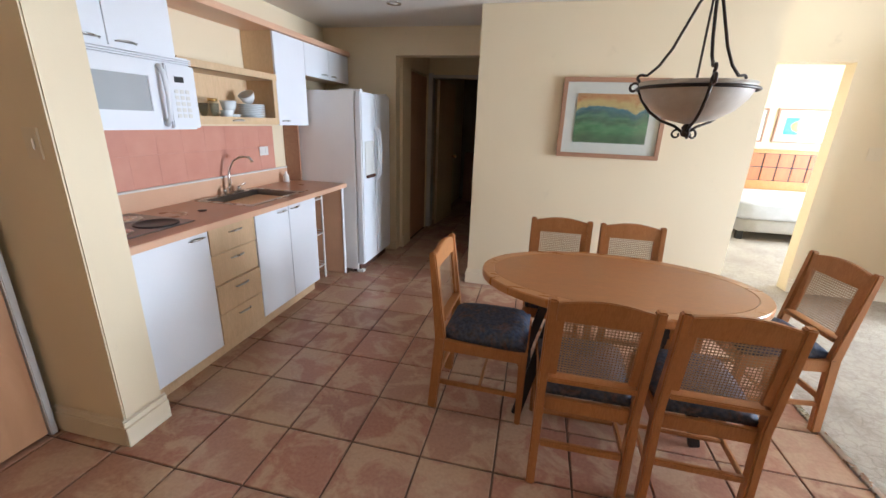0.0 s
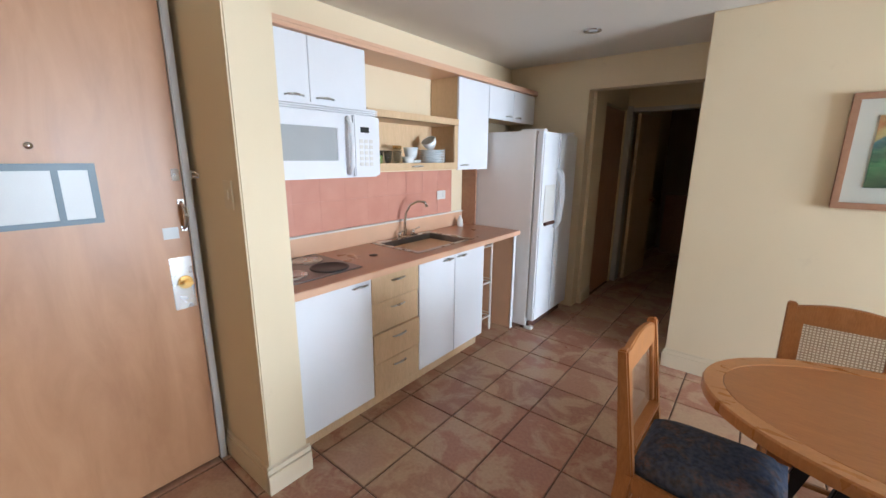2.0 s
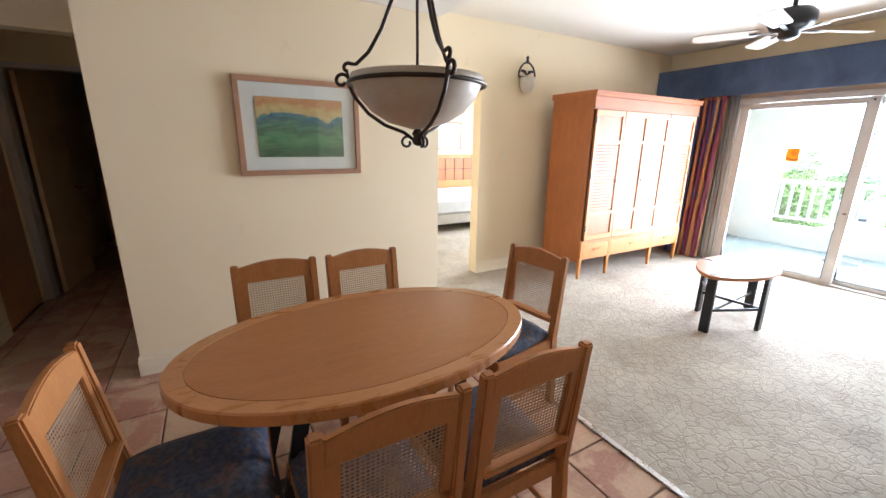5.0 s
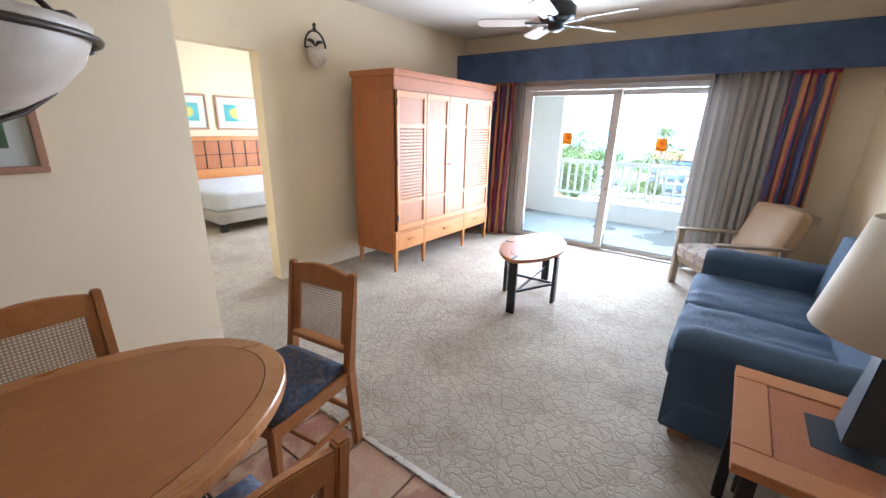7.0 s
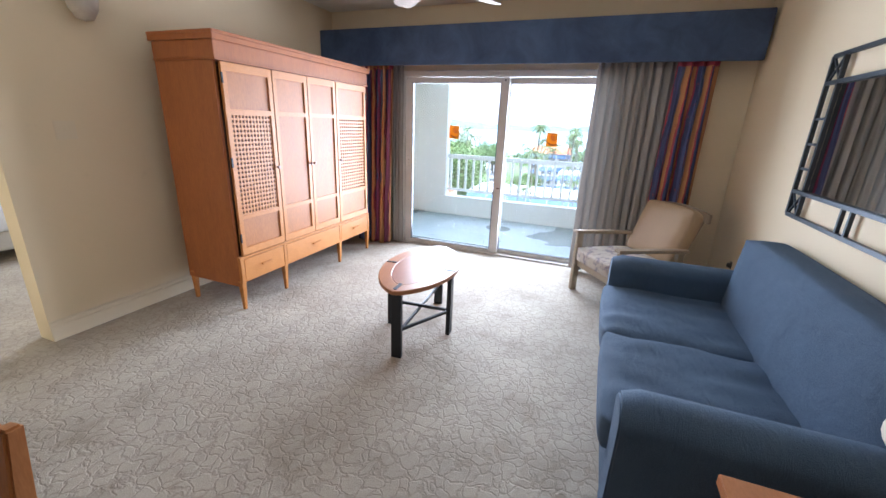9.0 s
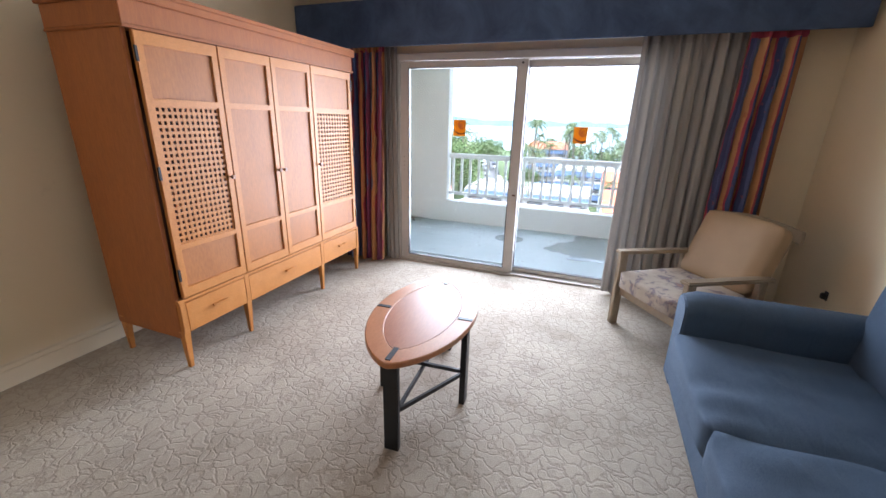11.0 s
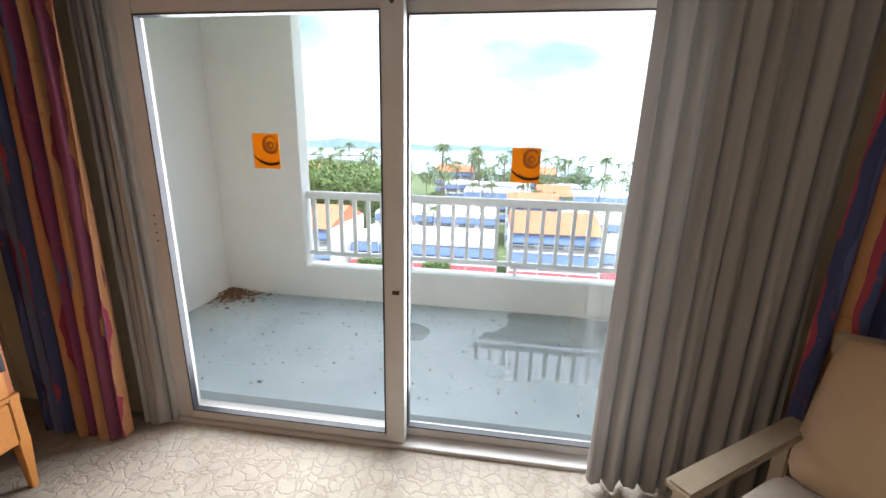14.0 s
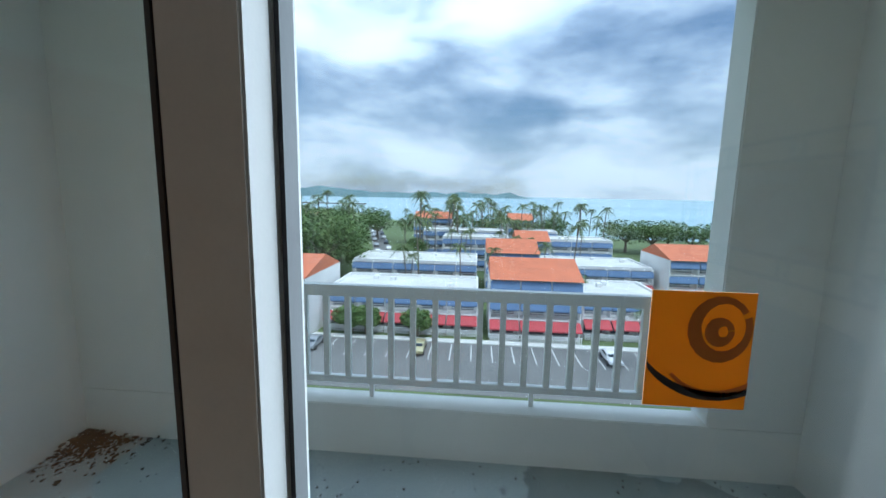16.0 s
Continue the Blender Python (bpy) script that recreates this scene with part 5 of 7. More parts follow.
def curtain(name, label, x, y0, y1, z0, z1, folds, depth, mat, seed, flare=0.0, lean=0.0):
    t = thing(name, label, "curtain")
    bm = bmesh.new()
    uvl = bm.loops.layers.uv.new("UVMap")
    rnd = random.Random(seed)
    ph = [rnd.uniform(-0.6, 0.6) for _ in range(folds + 2)]
    am = [rnd.uniform(0.6, 1.15) for _ in range(folds + 2)]
    nx, nz = folds * 10, 22
    rows = []
    for j in range(nz + 1):
        g = j / nz
        z = z1 + (z0 - z1) * g
        row = []
        for i in range(nx + 1):
            u = i / nx
            k = u * folds
            a = am[int(k)] * (1 - (k % 1)) + am[int(k) + 1] * (k % 1)
            p = ph[int(k)] * (1 - (k % 1)) + ph[int(k) + 1] * (k % 1)
            y = y0 + (y1 - y0) * u
            mid = (y0 + y1) / 2
            y = mid + (y - mid) * (1 + flare * g) + lean * g + 0.012 * math.sin(k * 6.28 + g * 2)
            dx = depth * a * math.sin(2 * math.pi * k + p + 0.5 * g * p) * (0.75 + 0.35 * g) + 0.008 * math.sin(k * 17 + g * 5)
            row.append((bm.verts.new((x + dx, y, z + 0.01 * math.sin(k * 3) * g)), (u, g)))
        rows.append(row)
    for a, b in zip(rows, rows[1:]):
        for i in range(nx):
            q = (a[i], a[i + 1], b[i + 1], b[i])
            f = bm.faces.new([v for v, _ in q])
            for l, (_, w) in zip(f.loops, q):
                l[uvl].uv = w
    head = bmesh.new()
    tops = [r[0].co.copy() for r in rows[0]]
    hem = [[head.verts.new((p.x - 0.004, p.y, z)) for p in tops] for z in (z1 - 0.07, z1 + 0.004)]
    for i in range(nx):
        head.faces.new((hem[0][i], hem[0][i + 1], hem[1][i + 1], hem[1][i]))
    part("heading", head, mat, t, "gathered heading band", 0, True)
    return part("cloth", bm, mat, t, "", 0, True)


curtain("drape", "striped blue, red and gold drape hanging beside the balcony door", 5.62, 3.37, 3.86, 0.015, 2.12, 7, 0.042, M["drape"], 3, -0.10, 0.03)
curtain("curtain", "pale grey lining curtain gathered at the door frame", 5.73, 3.30, 3.44, 0.02, 2.12, 3, 0.02, M["sheer"], 5)
curtain("curtain", "grey lining curtain drawn over the end of the balcony door", 5.71, 0.55, 1.215, 0.02, 2.12, 9, 0.032, M["sheer"], 8, 0.03)
curtain("drape", "striped blue, red and gold drape bunched in the corner", 5.62, 0.24, 0.56, 0.02, 2.12, 4, 0.035, M["drape"], 11, 0.15)


def valance_fabric():
    m = Mat("blue_mottled_fabric", (0.05, 0.09, 0.19), 0.85)
    v = m.vec(world=True)
    c = m.ramp(m.noise(3.5, 5, v, 0.65, 0.5), [(0.3, (0.028, 0.048, 0.105)), (0.7, (0.075, 0.12, 0.22))])
    m.base(c).bump(m.noise(300, 2, v), 0.2, 0.002)
    return m.m


M["valance"] = valance_fabric()
vl = thing("valance", "padded valance box in mottled blue fabric over the balcony door", "valance")
part("front", B((5.55, 5.572, -0.05, 4.295, 2.08, 2.46)), M["valance"], vl, "", 0.006)
part("top", B((5.573, 5.795, -0.05, 4.295, 2.44, 2.46)), M["valance"], vl)

# ---- coffee table ----
M["ct_top"] = wood("red_brown_table_top", (0.40, 0.14, 0.06), (0.47, 0.19, 0.085), 0.34, (1, 7, 1), 3)
M["ct_rim"] = wood("orange_table_rim", (0.47, 0.19, 0.075), (0.53, 0.235, 0.098), 0.36, (2, 5, 1), 3)
ct = thing("coffee_table", "oval wooden coffee table with four black flat legs", "coffee table", "", pose(3.83, 2.175, 0, 0, 0, 4))


def leaf_oval(a, b, n=56):
    """An oval drawn out towards its ends like a surfboard."""
    return [(a * math.cos(2 * math.pi * i / n), b * math.copysign(abs(math.sin(2 * math.pi * i / n)) ** 1.35, math.sin(2 * math.pi * i / n))) for i in range(n)]


bm = bmesh.new()
slab(bm, leaf_oval(0.40, 0.178), 0.487, 0.5015)
part("tabletop", bm, M["ct_top"], ct, "red-brown oval middle")
bm = bmesh.new()
ins, outs = leaf_oval(0.401, 0.179), leaf_oval(0.515, 0.270)
prof = [(0.0, 0.4995), (0.04, 0.5025), (0.95, 0.5025), (1.0, 0.498), (1.0, 0.478), (0.95, 0.472), (0.0, 0.472)]
rings = [[bm.verts.new((i[0] + (o[0] - i[0]) * f, i[1] + (o[1] - i[1]) * f, z)) for i, o in zip(ins, outs)] for f, z in prof]
rings.append(rings[0])
for a, b in zip(rings, rings[1:]):
    for i in range(56):
        bm.faces.new((a[i], a[(i + 1) % 56], b[(i + 1) % 56], b[i]))
rim = part("rim", bm, M["ct_rim"], ct, "orange-brown rim", 0, True)
rim.data.set_sharp_from_angle(angle=radians(30))
for x, y, w, d in ((-0.455, 0.0, 0.030, 0.07), (0.435, 0.0, 0.030, 0.07), (-0.03, -0.232, 0.07, 0.03), (-0.03, 0.232, 0.07, 0.03)):
    bm = B((x - w / 2, x + w / 2, y - d / 2, y + d / 2, 0.004, 0.472))
    part("leg", bm, M["black_metal"], ct, "black flat leg", 0.003)
for x, y, w, d in ((-0.44, 0.0, 0.10, 0.024), (0.42, 0.0, 0.10, 0.024), (-0.03, -0.225, 0.024, 0.075), (-0.03, 0.225, 0.024, 0.075)):
    part("inlay", B((x - w / 2, x + w / 2, y - d / 2, y + d / 2, 0.495, 0.5055)), M["black_metal"], ct, "black metal inlay tab")
for a, b in (((-0.44, 0, 0.17), (0.42, 0, 0.17)), ((-0.03, -0.22, 0.19), (-0.03, 0.22, 0.19)), ((-0.44, 0.0, 0.30), (-0.06, 0.22, 0.30)), ((-0.44, 0.0, 0.19), (-0.06, -0.22, 0.19))):
    bm = bmesh.new()
    beam(bm, a, b, 0.016, 0.022)
    part("crossbar", bm, M["black_metal"], ct, "", 0.002)


# ---- sofa ----
def sofa_fabric():
    m = Mat("denim_blue_upholstery", (0.05, 0.085, 0.14), 0.9)
    v = m.vec(world=True)
    c = m.ramp(m.noise(2.4, 5, v, 0.6), [(0.3, (0.042, 0.075, 0.125)), (0.7, (0.065, 0.11, 0.175))])
    c = m.mix(0.3, c, m.ramp(m.noise(330, 2, v), [(0.3, (0.02, 0.04, 0.08)), (0.7, (0.11, 0.16, 0.23))]))
    wr = m.noise(5.0, 4, m.vec((1, 2.5, 1), world=True), 0.55, 1.2)
    m.base(c).bump(m.mix(0.2, wr, m.noise(400, 2, v)), 0.55, 0.02)
    return m.m


M["sofa"] = sofa_fabric()


def cushion(x0, x1, y0, y1, z0, z1, puff=0.03, pw=5, n=12, wrinkle=0.0, seed=1):
    """A stuffed block: full in its middle, tight at its seams."""
    bm = bmesh.new()
    box(bm, x0, x1, y0, y1, z0, z1)
    bmesh.ops.subdivide_edges(bm, edges=bm.edges, cuts=n, use_grid_fill=True)
    c = Vector(((x0 + x1) / 2, (y0 + y1) / 2, (z0 + z1) / 2))
    h = Vector(((x1 - x0) / 2, (y1 - y0) / 2, (z1 - z0) / 2))
    for v in bm.verts:
        r = Vector(((v.co.x - c.x) / h.x, (v.co.y - c.y) / h.y, (v.co.z - c.z) / h.z))
        k = [1 - abs(t) ** pw for t in r]
        for i in range(3):
            if abs(r[i]) > 0.999:
                j, l = (i + 1) % 3, (i + 2) % 3
                v.co[i] += math.copysign(puff * (max(0.0, k[j]) * max(0.0, k[l])) ** 0.5, r[i])
        # rounded seams
        e = sorted(abs(t) for t in r)
        if e[1] > 0.9:
            v.co = c + (v.co - c) * (1 - 0.05 * (e[1] - 0.9) / 0.1 * min(1, 0.12 / max(h)))
        if wrinkle:
            w = noise.noise(Vector((v.co.x * 9 + seed, v.co.y * 5, v.co.z * 7)))
            v.co.z += wrinkle * w * (1 if r.z > 0.5 else 0)
    return bm


so = thing("sofa", "denim blue two-seat sofa with rounded arms and a loose cover", "sofa")
SX, SE, SF = 2.57, 4.49, 0.885
part("base", cushion(SX + 0.01, SE - 0.01, 0.04, SF - 0.01, 0.075, 0.28, 0.012, 6, 10), M["sofa"], so, "skirted base", 0, True)
for y0, y1 in ((SX, SX + 0.20), (SE - 0.20, SE)):
    bm = bmesh.new()
    n = 14
    prof = [(y0 + 0.01, 0.07), (y0, 0.30), (y0 - 0.012, 0.53)] + [((y0 + y1) / 2 - math.cos(math.pi * i / n) * 0.112, 0.545 + math.sin(math.pi * i / n) * 0.075) for i in range(n + 1)] + [(y1 + 0.01, 0.5), (y1 - 0.005, 0.30), (y1 - 0.01, 0.07)]
    ys = np.linspace(0.0, SF, 14)
    rows = []
    for y in ys:
        sh = 1 - 0.10 * max(0, (y - SF + 0.05) / 0.05)
        mx_, mz = (y0 + y1) / 2, 0.35
        rows.append([bm.verts.new((mx_ + (px - mx_) * sh, y, mz + (pz - mz) * sh if pz > 0.1 else pz)) for px, pz in prof])
    k = len(prof)
    for a, b in zip(rows, rows[1:]):
        for i in range(k):
            bm.faces.new((a[i], a[(i + 1) % k], b[(i + 1) % k], b[i]))
    bm.faces.new(rows[0])
    bm.faces.new(rows[-1][::-1])
    part("arm", bm, M["sofa"], so, "rounded arm", 0.008)
for x in (SX + 0.06, SE - 0.13):
    for y in (0.06, SF - 0.15):
        part("foot", B((x, x + 0.07, y, y + 0.10, 0.004, 0.078)), M["frame_wood"], so, "brown wooden foot", 0.004)
mid = (SX + SE) / 2
for i, (x0, x1) in enumerate(((SX + 0.205, mid - 0.003), (mid + 0.003, SE - 0.205))):
    part("seat_cushion", cushion(x0, x1, 0.14, SF + 0.02, 0.27, 0.415, 0.022, 5, 22, 0.014, i * 7), M["sofa"], so, "creased seat cushion", 0, True)
bm = cushion(SX + 0.16, SE - 0.16, -0.02, 0.17, 0.28, 0.86, 0.035, 5, 14)
for v in bm.verts:
    v.co.y -= (v.co.z - 0.42) * 0.10 if v.co.z > 0.42 else 0
    if v.co.y < -0.06:
        v.co.y = -0.06
part("backrest", bm, M["sofa"], so, "tall padded backrest", 0, True)


# ---- armchair ----
M["ash"] = wood("greyed_ash_frame", (0.30, 0.235, 0.16), (0.37, 0.30, 0.21), 0.55, (6, 6, 1.5), 3)
M["tan"] = plain("tan_vinyl", (0.42, 0.29, 0.165), 0.55, 0, 0.08, 5, 0.12, 260)


def floral():
    m = Mat("faded_floral_fabric", (0.42, 0.37, 0.31), 0.9)
    v = m.vec()
    c = m.ramp(m.noise(11, 5, v, 0.6, 0.7), [(0.35, (0.46, 0.40, 0.33)), (0.52, (0.42, 0.36, 0.30)), (0.60, (0.20, 0.18, 0.21)), (0.68, (0.30, 0.20, 0.17))])
    m.base(c).bump(m.noise(300, 2, v), 0.3, 0.002)
    return m.m


M["floral"] = floral()
ac = thing("armchair", "ash framed armchair with tan back cushion and faded floral seat", "armchair")
# built facing +y, then turned
hw = 0.30
for s in (-1, 1):
    for y, z in ((0.30, 0.57), (-0.26, 0.55)):
        bm = bmesh.new()
        beam(bm, (s * hw, y, 0.004), (s * hw, y, z), 0.045, 0.06)
        part("leg", bm, M["ash"], ac, "", 0.006)
    bm = bmesh.new()
    beam(bm, (s * hw, 0.35, 0.585), (s * hw, -0.33, 0.56), 0.075, 0.026)
    part("armrest", bm, M["ash"], ac, "flat wooden armrest", 0.008)
    bm = bmesh.new()
    beam(bm, (s * (hw - 0.005), 0.28, 0.30), (s * (hw - 0.005), -0.28, 0.24), 0.025, 0.08)
    part("side_rail", bm, M["ash"], ac, "", 0.005)
    bm = bmesh.new()
    beam(bm, (s * (hw - 0.045), -0.22, 0.26), (s * (hw - 0.045), -0.46, 0.82), 0.03, 0.045)
    part("back_post", bm, M["ash"], ac, "", 0.005)
part("front_rail", B((-hw + 0.02, hw - 0.02, 0.27, 0.30, 0.25, 0.34)), M["ash"], ac, "", 0.005)
bm = bmesh.new()
rows = []
for i in range(13):
    u = -1 + i / 6
    x = u * (hw + 0.02)
    zt = 0.865 + 0.035 * math.cos(u * math.pi / 2)
    rows.append([bm.verts.new((x, -0.46 - 0.03 * (zt - 0.86) + d, z)) for z, d in ((zt - 0.075, -0.02), (zt - 0.075, 0.012), (zt, 0.012), (zt, -0.02))])
for a, b in zip(rows, rows[1:]):
    for k in range(4):
        bm.faces.new((a[k], a[(k + 1) % 4], b[(k + 1) % 4], b[k]))
bm.faces.new(rows[0])
bm.faces.new(rows[-1][::-1])
part("top_rail", bm, M["ash"], ac, "curved top rail", 0.005)
for i in range(5):
    x = -0.2 + i * 0.1
    bm = bmesh.new()
    beam(bm, (x, -0.235, 0.28), (x, -0.465, 0.84), 0.03, 0.012)
    part("slat", bm, M["ash"], ac)
part("seat_cushion", cushion(-hw + 0.03, hw - 0.03, -0.20, 0.33, 0.32, 0.44, 0.02, 4, 12), M["floral"], ac, "faded floral seat cushion", 0, True)
bm = cushion(-hw + 0.035, hw - 0.035, -0.07, 0.05, 0, 0.47, 0.02, 4, 12)
bmesh.ops.transform(bm, matrix=pose(0, -0.24, 0.43, 20, 0, 0), verts=bm.verts)
part("back_cushion", bm, M["tan"], ac, "tan vinyl back cushion", 0, True)
ac.matrix_world = pose(5.06, 0.73, 0, 0, 0, 35)

# ---- end table and lamp ----
et = thing("end_table", "wooden end table with a raised edge beside the sofa", "side table")
EX, EY = 2.40, 0.65
part("tabletop", B((EX - 0.53, EX - 0.10, 0.06, EY - 0.10, 0.590, 0.618)), M["ct_top"], et, "red-brown inner panel", 0.002)
part("border", B((EX - 0.098, EX, -0.04, EY, 0.588, 0.622), (EX - 0.63, EX - 0.532, -0.04, EY, 0.588, 0.622), (EX - 0.53, EX - 0.10, EY - 0.098, EY, 0.588, 0.622), (EX - 0.53, EX - 0.10, -0.04, 0.058, 0.588, 0.622)), M["ct_rim"], et, "pale wooden border", 0.003)
part("apron", B((EX - 0.035, EX - 0.015, 0.0, EY - 0.02, 0.50, 0.587), (EX - 0.60, EX - 0.035, EY - 0.04, EY - 0.02, 0.50, 0.587)), M["black_metal"], et, "black metal apron", 0.002)
for x in (EX - 0.60, EX - 0.05):
    for y in (0.02, EY - 0.05):
        part("leg", B((x - 0.02, x + 0.02, y - 0.02, y + 0.02, 0.004, 0.585)), M["black_metal"], et, "black metal leg", 0.003)
tl = thing("table_lamp", "table lamp with a cream drum shade on a dark angular base", "lamp")
m_ = plain("cream_lampshade", (0.72, 0.66, 0.54), 0.8, 0, 0.03, 8, 0.1, 300)
M["lampshade"] = m_
M["lamp_base"] = plain("dark_slate_base", (0.035, 0.045, 0.06), 0.45, 0.2, 0.15)
LXX, LYY = 2.10, 0.34
bm = bmesh.new()
slab(bm, [(LXX - 0.12, LYY - 0.10), (LXX + 0.12, LYY - 0.10), (LXX + 0.10, LYY + 0.12), (LXX - 0.10, LYY + 0.12)], 0.619, 0.600)
part("foot", bm, M["lamp_base"], tl, "", 0.004)
bm = bmesh.new()
beam(bm, (LXX, LYY, 0.64), (LXX, LYY, 1.02), 0.13, 0.10, 0.05, 0.04)
part("column", bm, M["lamp_base"], tl, "", 0.004)
bm = bmesh.new()
lathe(bm, [(0.20, 0.0), (0.135, 0.33), (0.132, 0.33), (0.197, 0.0)], 40, (LXX, LYY, 0.99))
part("shade", bm, M["lampshade"], tl, "cream drum shade", 0, True)

# ---- mirror ----
mr = thing("wall_mirror", "wall mirror in a black iron grid frame over the sofa", "mirror")
m_ = Mat("mirror_glass", (0.85, 0.86, 0.86), 0.02, 1.0)
part("mirror_glass", B((2.65, 4.22, -0.072, -0.066, 1.195, 1.78)), m_.m, mr, "silvered mirror")
mf = M["plaque_iron"] = plain("blue_black_iron", (0.035, 0.042, 0.05), 0.4, 0.5, 0.2, 20)
X0, X1, Z0, Z1, y = 2.51, 4.36, 1.045, 1.93, -0.055
for a, b in (((X0, y, Z0), (X1, y, Z0)), ((X0, y, Z1), (X1, y, Z1)), ((X0, y, Z0), (X0, y, Z1)), ((X1, y, Z0), (X1, y, Z1)),
             ((X0, y, Z0 + 0.14), (X1, y, Z0 + 0.14)), ((X0, y, Z1 - 0.14), (X1, y, Z1 - 0.14)), ((X0 + 0.13, y, Z0), (X0 + 0.13, y, Z1)), ((X1 - 0.13, y, Z0), (X1 - 0.13, y, Z1))):
    bm = bmesh.new()
    beam(bm, a, b, 0.022, 0.022)
    part("frame_bar", bm, mf, mr, "", 0.002)
for x in (3.09, 3.17, 3.71, 3.79):
    for a, b in ((Z0, Z0 + 0.14), (Z1 - 0.14, Z1)):
        bm = bmesh.new()
        beam(bm, (x, y, a), (x, y, b), 0.018, 0.018)
        part("frame_bar", bm, mf, mr, "", 0.002)
for cx in (X0, X1 - 0.13):
    for cz in (Z0, Z1 - 0.14):
        for d in ((0, 1), (1, 0)):
            bm = bmesh.new()
            beam(bm, (cx, y, cz + 0.14 * d[0]), (cx + 0.13, y, cz + 0.14 * d[1]), 0.010, 0.010)
            part("cross_brace", bm, mf, mr)
for z in (1.32, 1.46, 1.60):
    for xx in (X0, X1 - 0.13):
        bm = bmesh.new()
        beam(bm, (xx, y, z), (xx + 0.13, y, z), 0.014, 0.014)
        part("frame_bar", bm, mf, mr)

# ---- wall sconce ----
sc = thing("wall_sconce", "iron wall sconce with an arched scroll and a frosted glass cup", "wall light", "", pose(3.12, 4.30, 2.14))
bm = bmesh.new()
tube(bm, [(0.115 * math.cos(a), -0.07, 0.05 + 0.15 * math.sin(a)) for a in np.linspace(0, math.pi, 17)], 0.010, 8)
tube(bm, [(-0.12, -0.07, 0.05), (0.12, -0.07, 0.05)], 0.010, 8)
part("arch", bm, M["iron"], sc, "", 0, True)
bm = bmesh.new()
lathe(bm, [(0.0, -0.03), (0.02, -0.01), (0.012, 0.02), (0.02, 0.03), (0.0, 0.06)], 12, (0, -0.07, 0.215))
part("finial", bm, M["iron"], sc, "", 0, True)
for s in (-1, 1):
    bm = bmesh.new()
    tube(bm, [(0, -0.07, 0.07), (s * 0.03, -0.07, 0.105), (s * 0.07, -0.07, 0.115), (s * 0.09, -0.07, 0.10)], [0.006, 0.018, 0.014, 0.003], 8)
    part("leaf", bm, M["iron"], sc, "", 0, True)
bm = bmesh.new()
tube(bm, [(0, 0, 0.05), (0, -0.07, 0.05)], 0.012, 8)
lathe(bm, [(0.05, 0), (0.05, 0.012)], 16, (0, -0.012, 0.03))
part("bracket", bm, M["iron"], sc)
bm = bmesh.new()
lathe(bm, [(0.0, -0.13), (0.045, -0.115), (0.075, -0.06), (0.09, 0.035), (0.084, 0.035), (0.07, -0.055), (0.04, -0.105), (0, -0.12)], 28, (0, -0.085, 0.01))
part("glass_cup", bm, M["alabaster"], sc, "frosted glass cup", 0, True)

sock = thing("socket", "small black socket with a plug low on the cream wall", "socket", "", pose(5.15, -0.08, 0.45))
part("plate", B((-0.02, 0.02, 0.0, 0.006, -0.03, 0.03)), M["black"], sock, "", 0.002)
part("plug", B((-0.014, 0.014, 0.006, 0.03, -0.02, 0.016)), M["black"], sock, "black plug", 0.004)

# ---- ceiling fan ----
FX, FY, FZ = 4.10, 2.28, 2.395
fn = thing("ceiling_fan", "ceiling fan with pale wooden blades and a dark iron motor", "ceiling fan", "", pose(FX, FY, FZ))
bm = bmesh.new()
lathe(bm, [(0.03, -0.09), (0.07, -0.07), (0.07, -0.02), (0.13, -0.01), (0.155, 0.03), (0.155, 0.09), (0.12, 0.125), (0.04, 0.14), (0.03, 0.15)], 28)
part("motor", bm, M["black_metal"], fn, "dark motor housing", 0, True)
bm = bmesh.new()
tube(bm, [(0, 0, 0.14), (0, 0, ZL - FZ - 0.05)], 0.016, 12)
lathe(bm, [(0.03, -0.08), (0.07, -0.04), (0.075, 0)], 20, (0, 0, ZL - FZ))
part("downrod", bm, M["black_metal"], fn, "", 0, True)
M["blade"] = wood("pale_fan_blade", (0.50, 0.44, 0.38), (0.60, 0.54, 0.47), 0.45, (2, 2, 2), 3)
for k in range(5):
    a = radians(45 + 72 * k)
    bm = bmesh.new()
    slab(bm, [(0.20, -0.055), (0.24, -0.065), (0.60, -0.075), (0.65, -0.055), (0.66, 0.0), (0.65, 0.055), (0.60, 0.075), (0.24, 0.065), (0.20, 0.055)], -0.004, 0.004)
    bmesh.ops.transform(bm, matrix=Matrix.Rotation(a, 4, "Z") @ Matrix.Translation((0, 0, -0.015)) @ Matrix.Rotation(radians(11), 4, "X"), verts=bm.verts)
    part("blade", bm, M["blade"], fn, "pale wooden blade", 0.002)
    bm = bmesh.new()
    beam(bm, (0.06, 0, -0.03), (0.26, 0, -0.024), 0.035, 0.008)
    bmesh.ops.transform(bm, matrix=Matrix.Rotation(a, 4, "Z"), verts=bm.verts)
    part("blade_arm", bm, M["black_metal"], fn, "", 0.002)

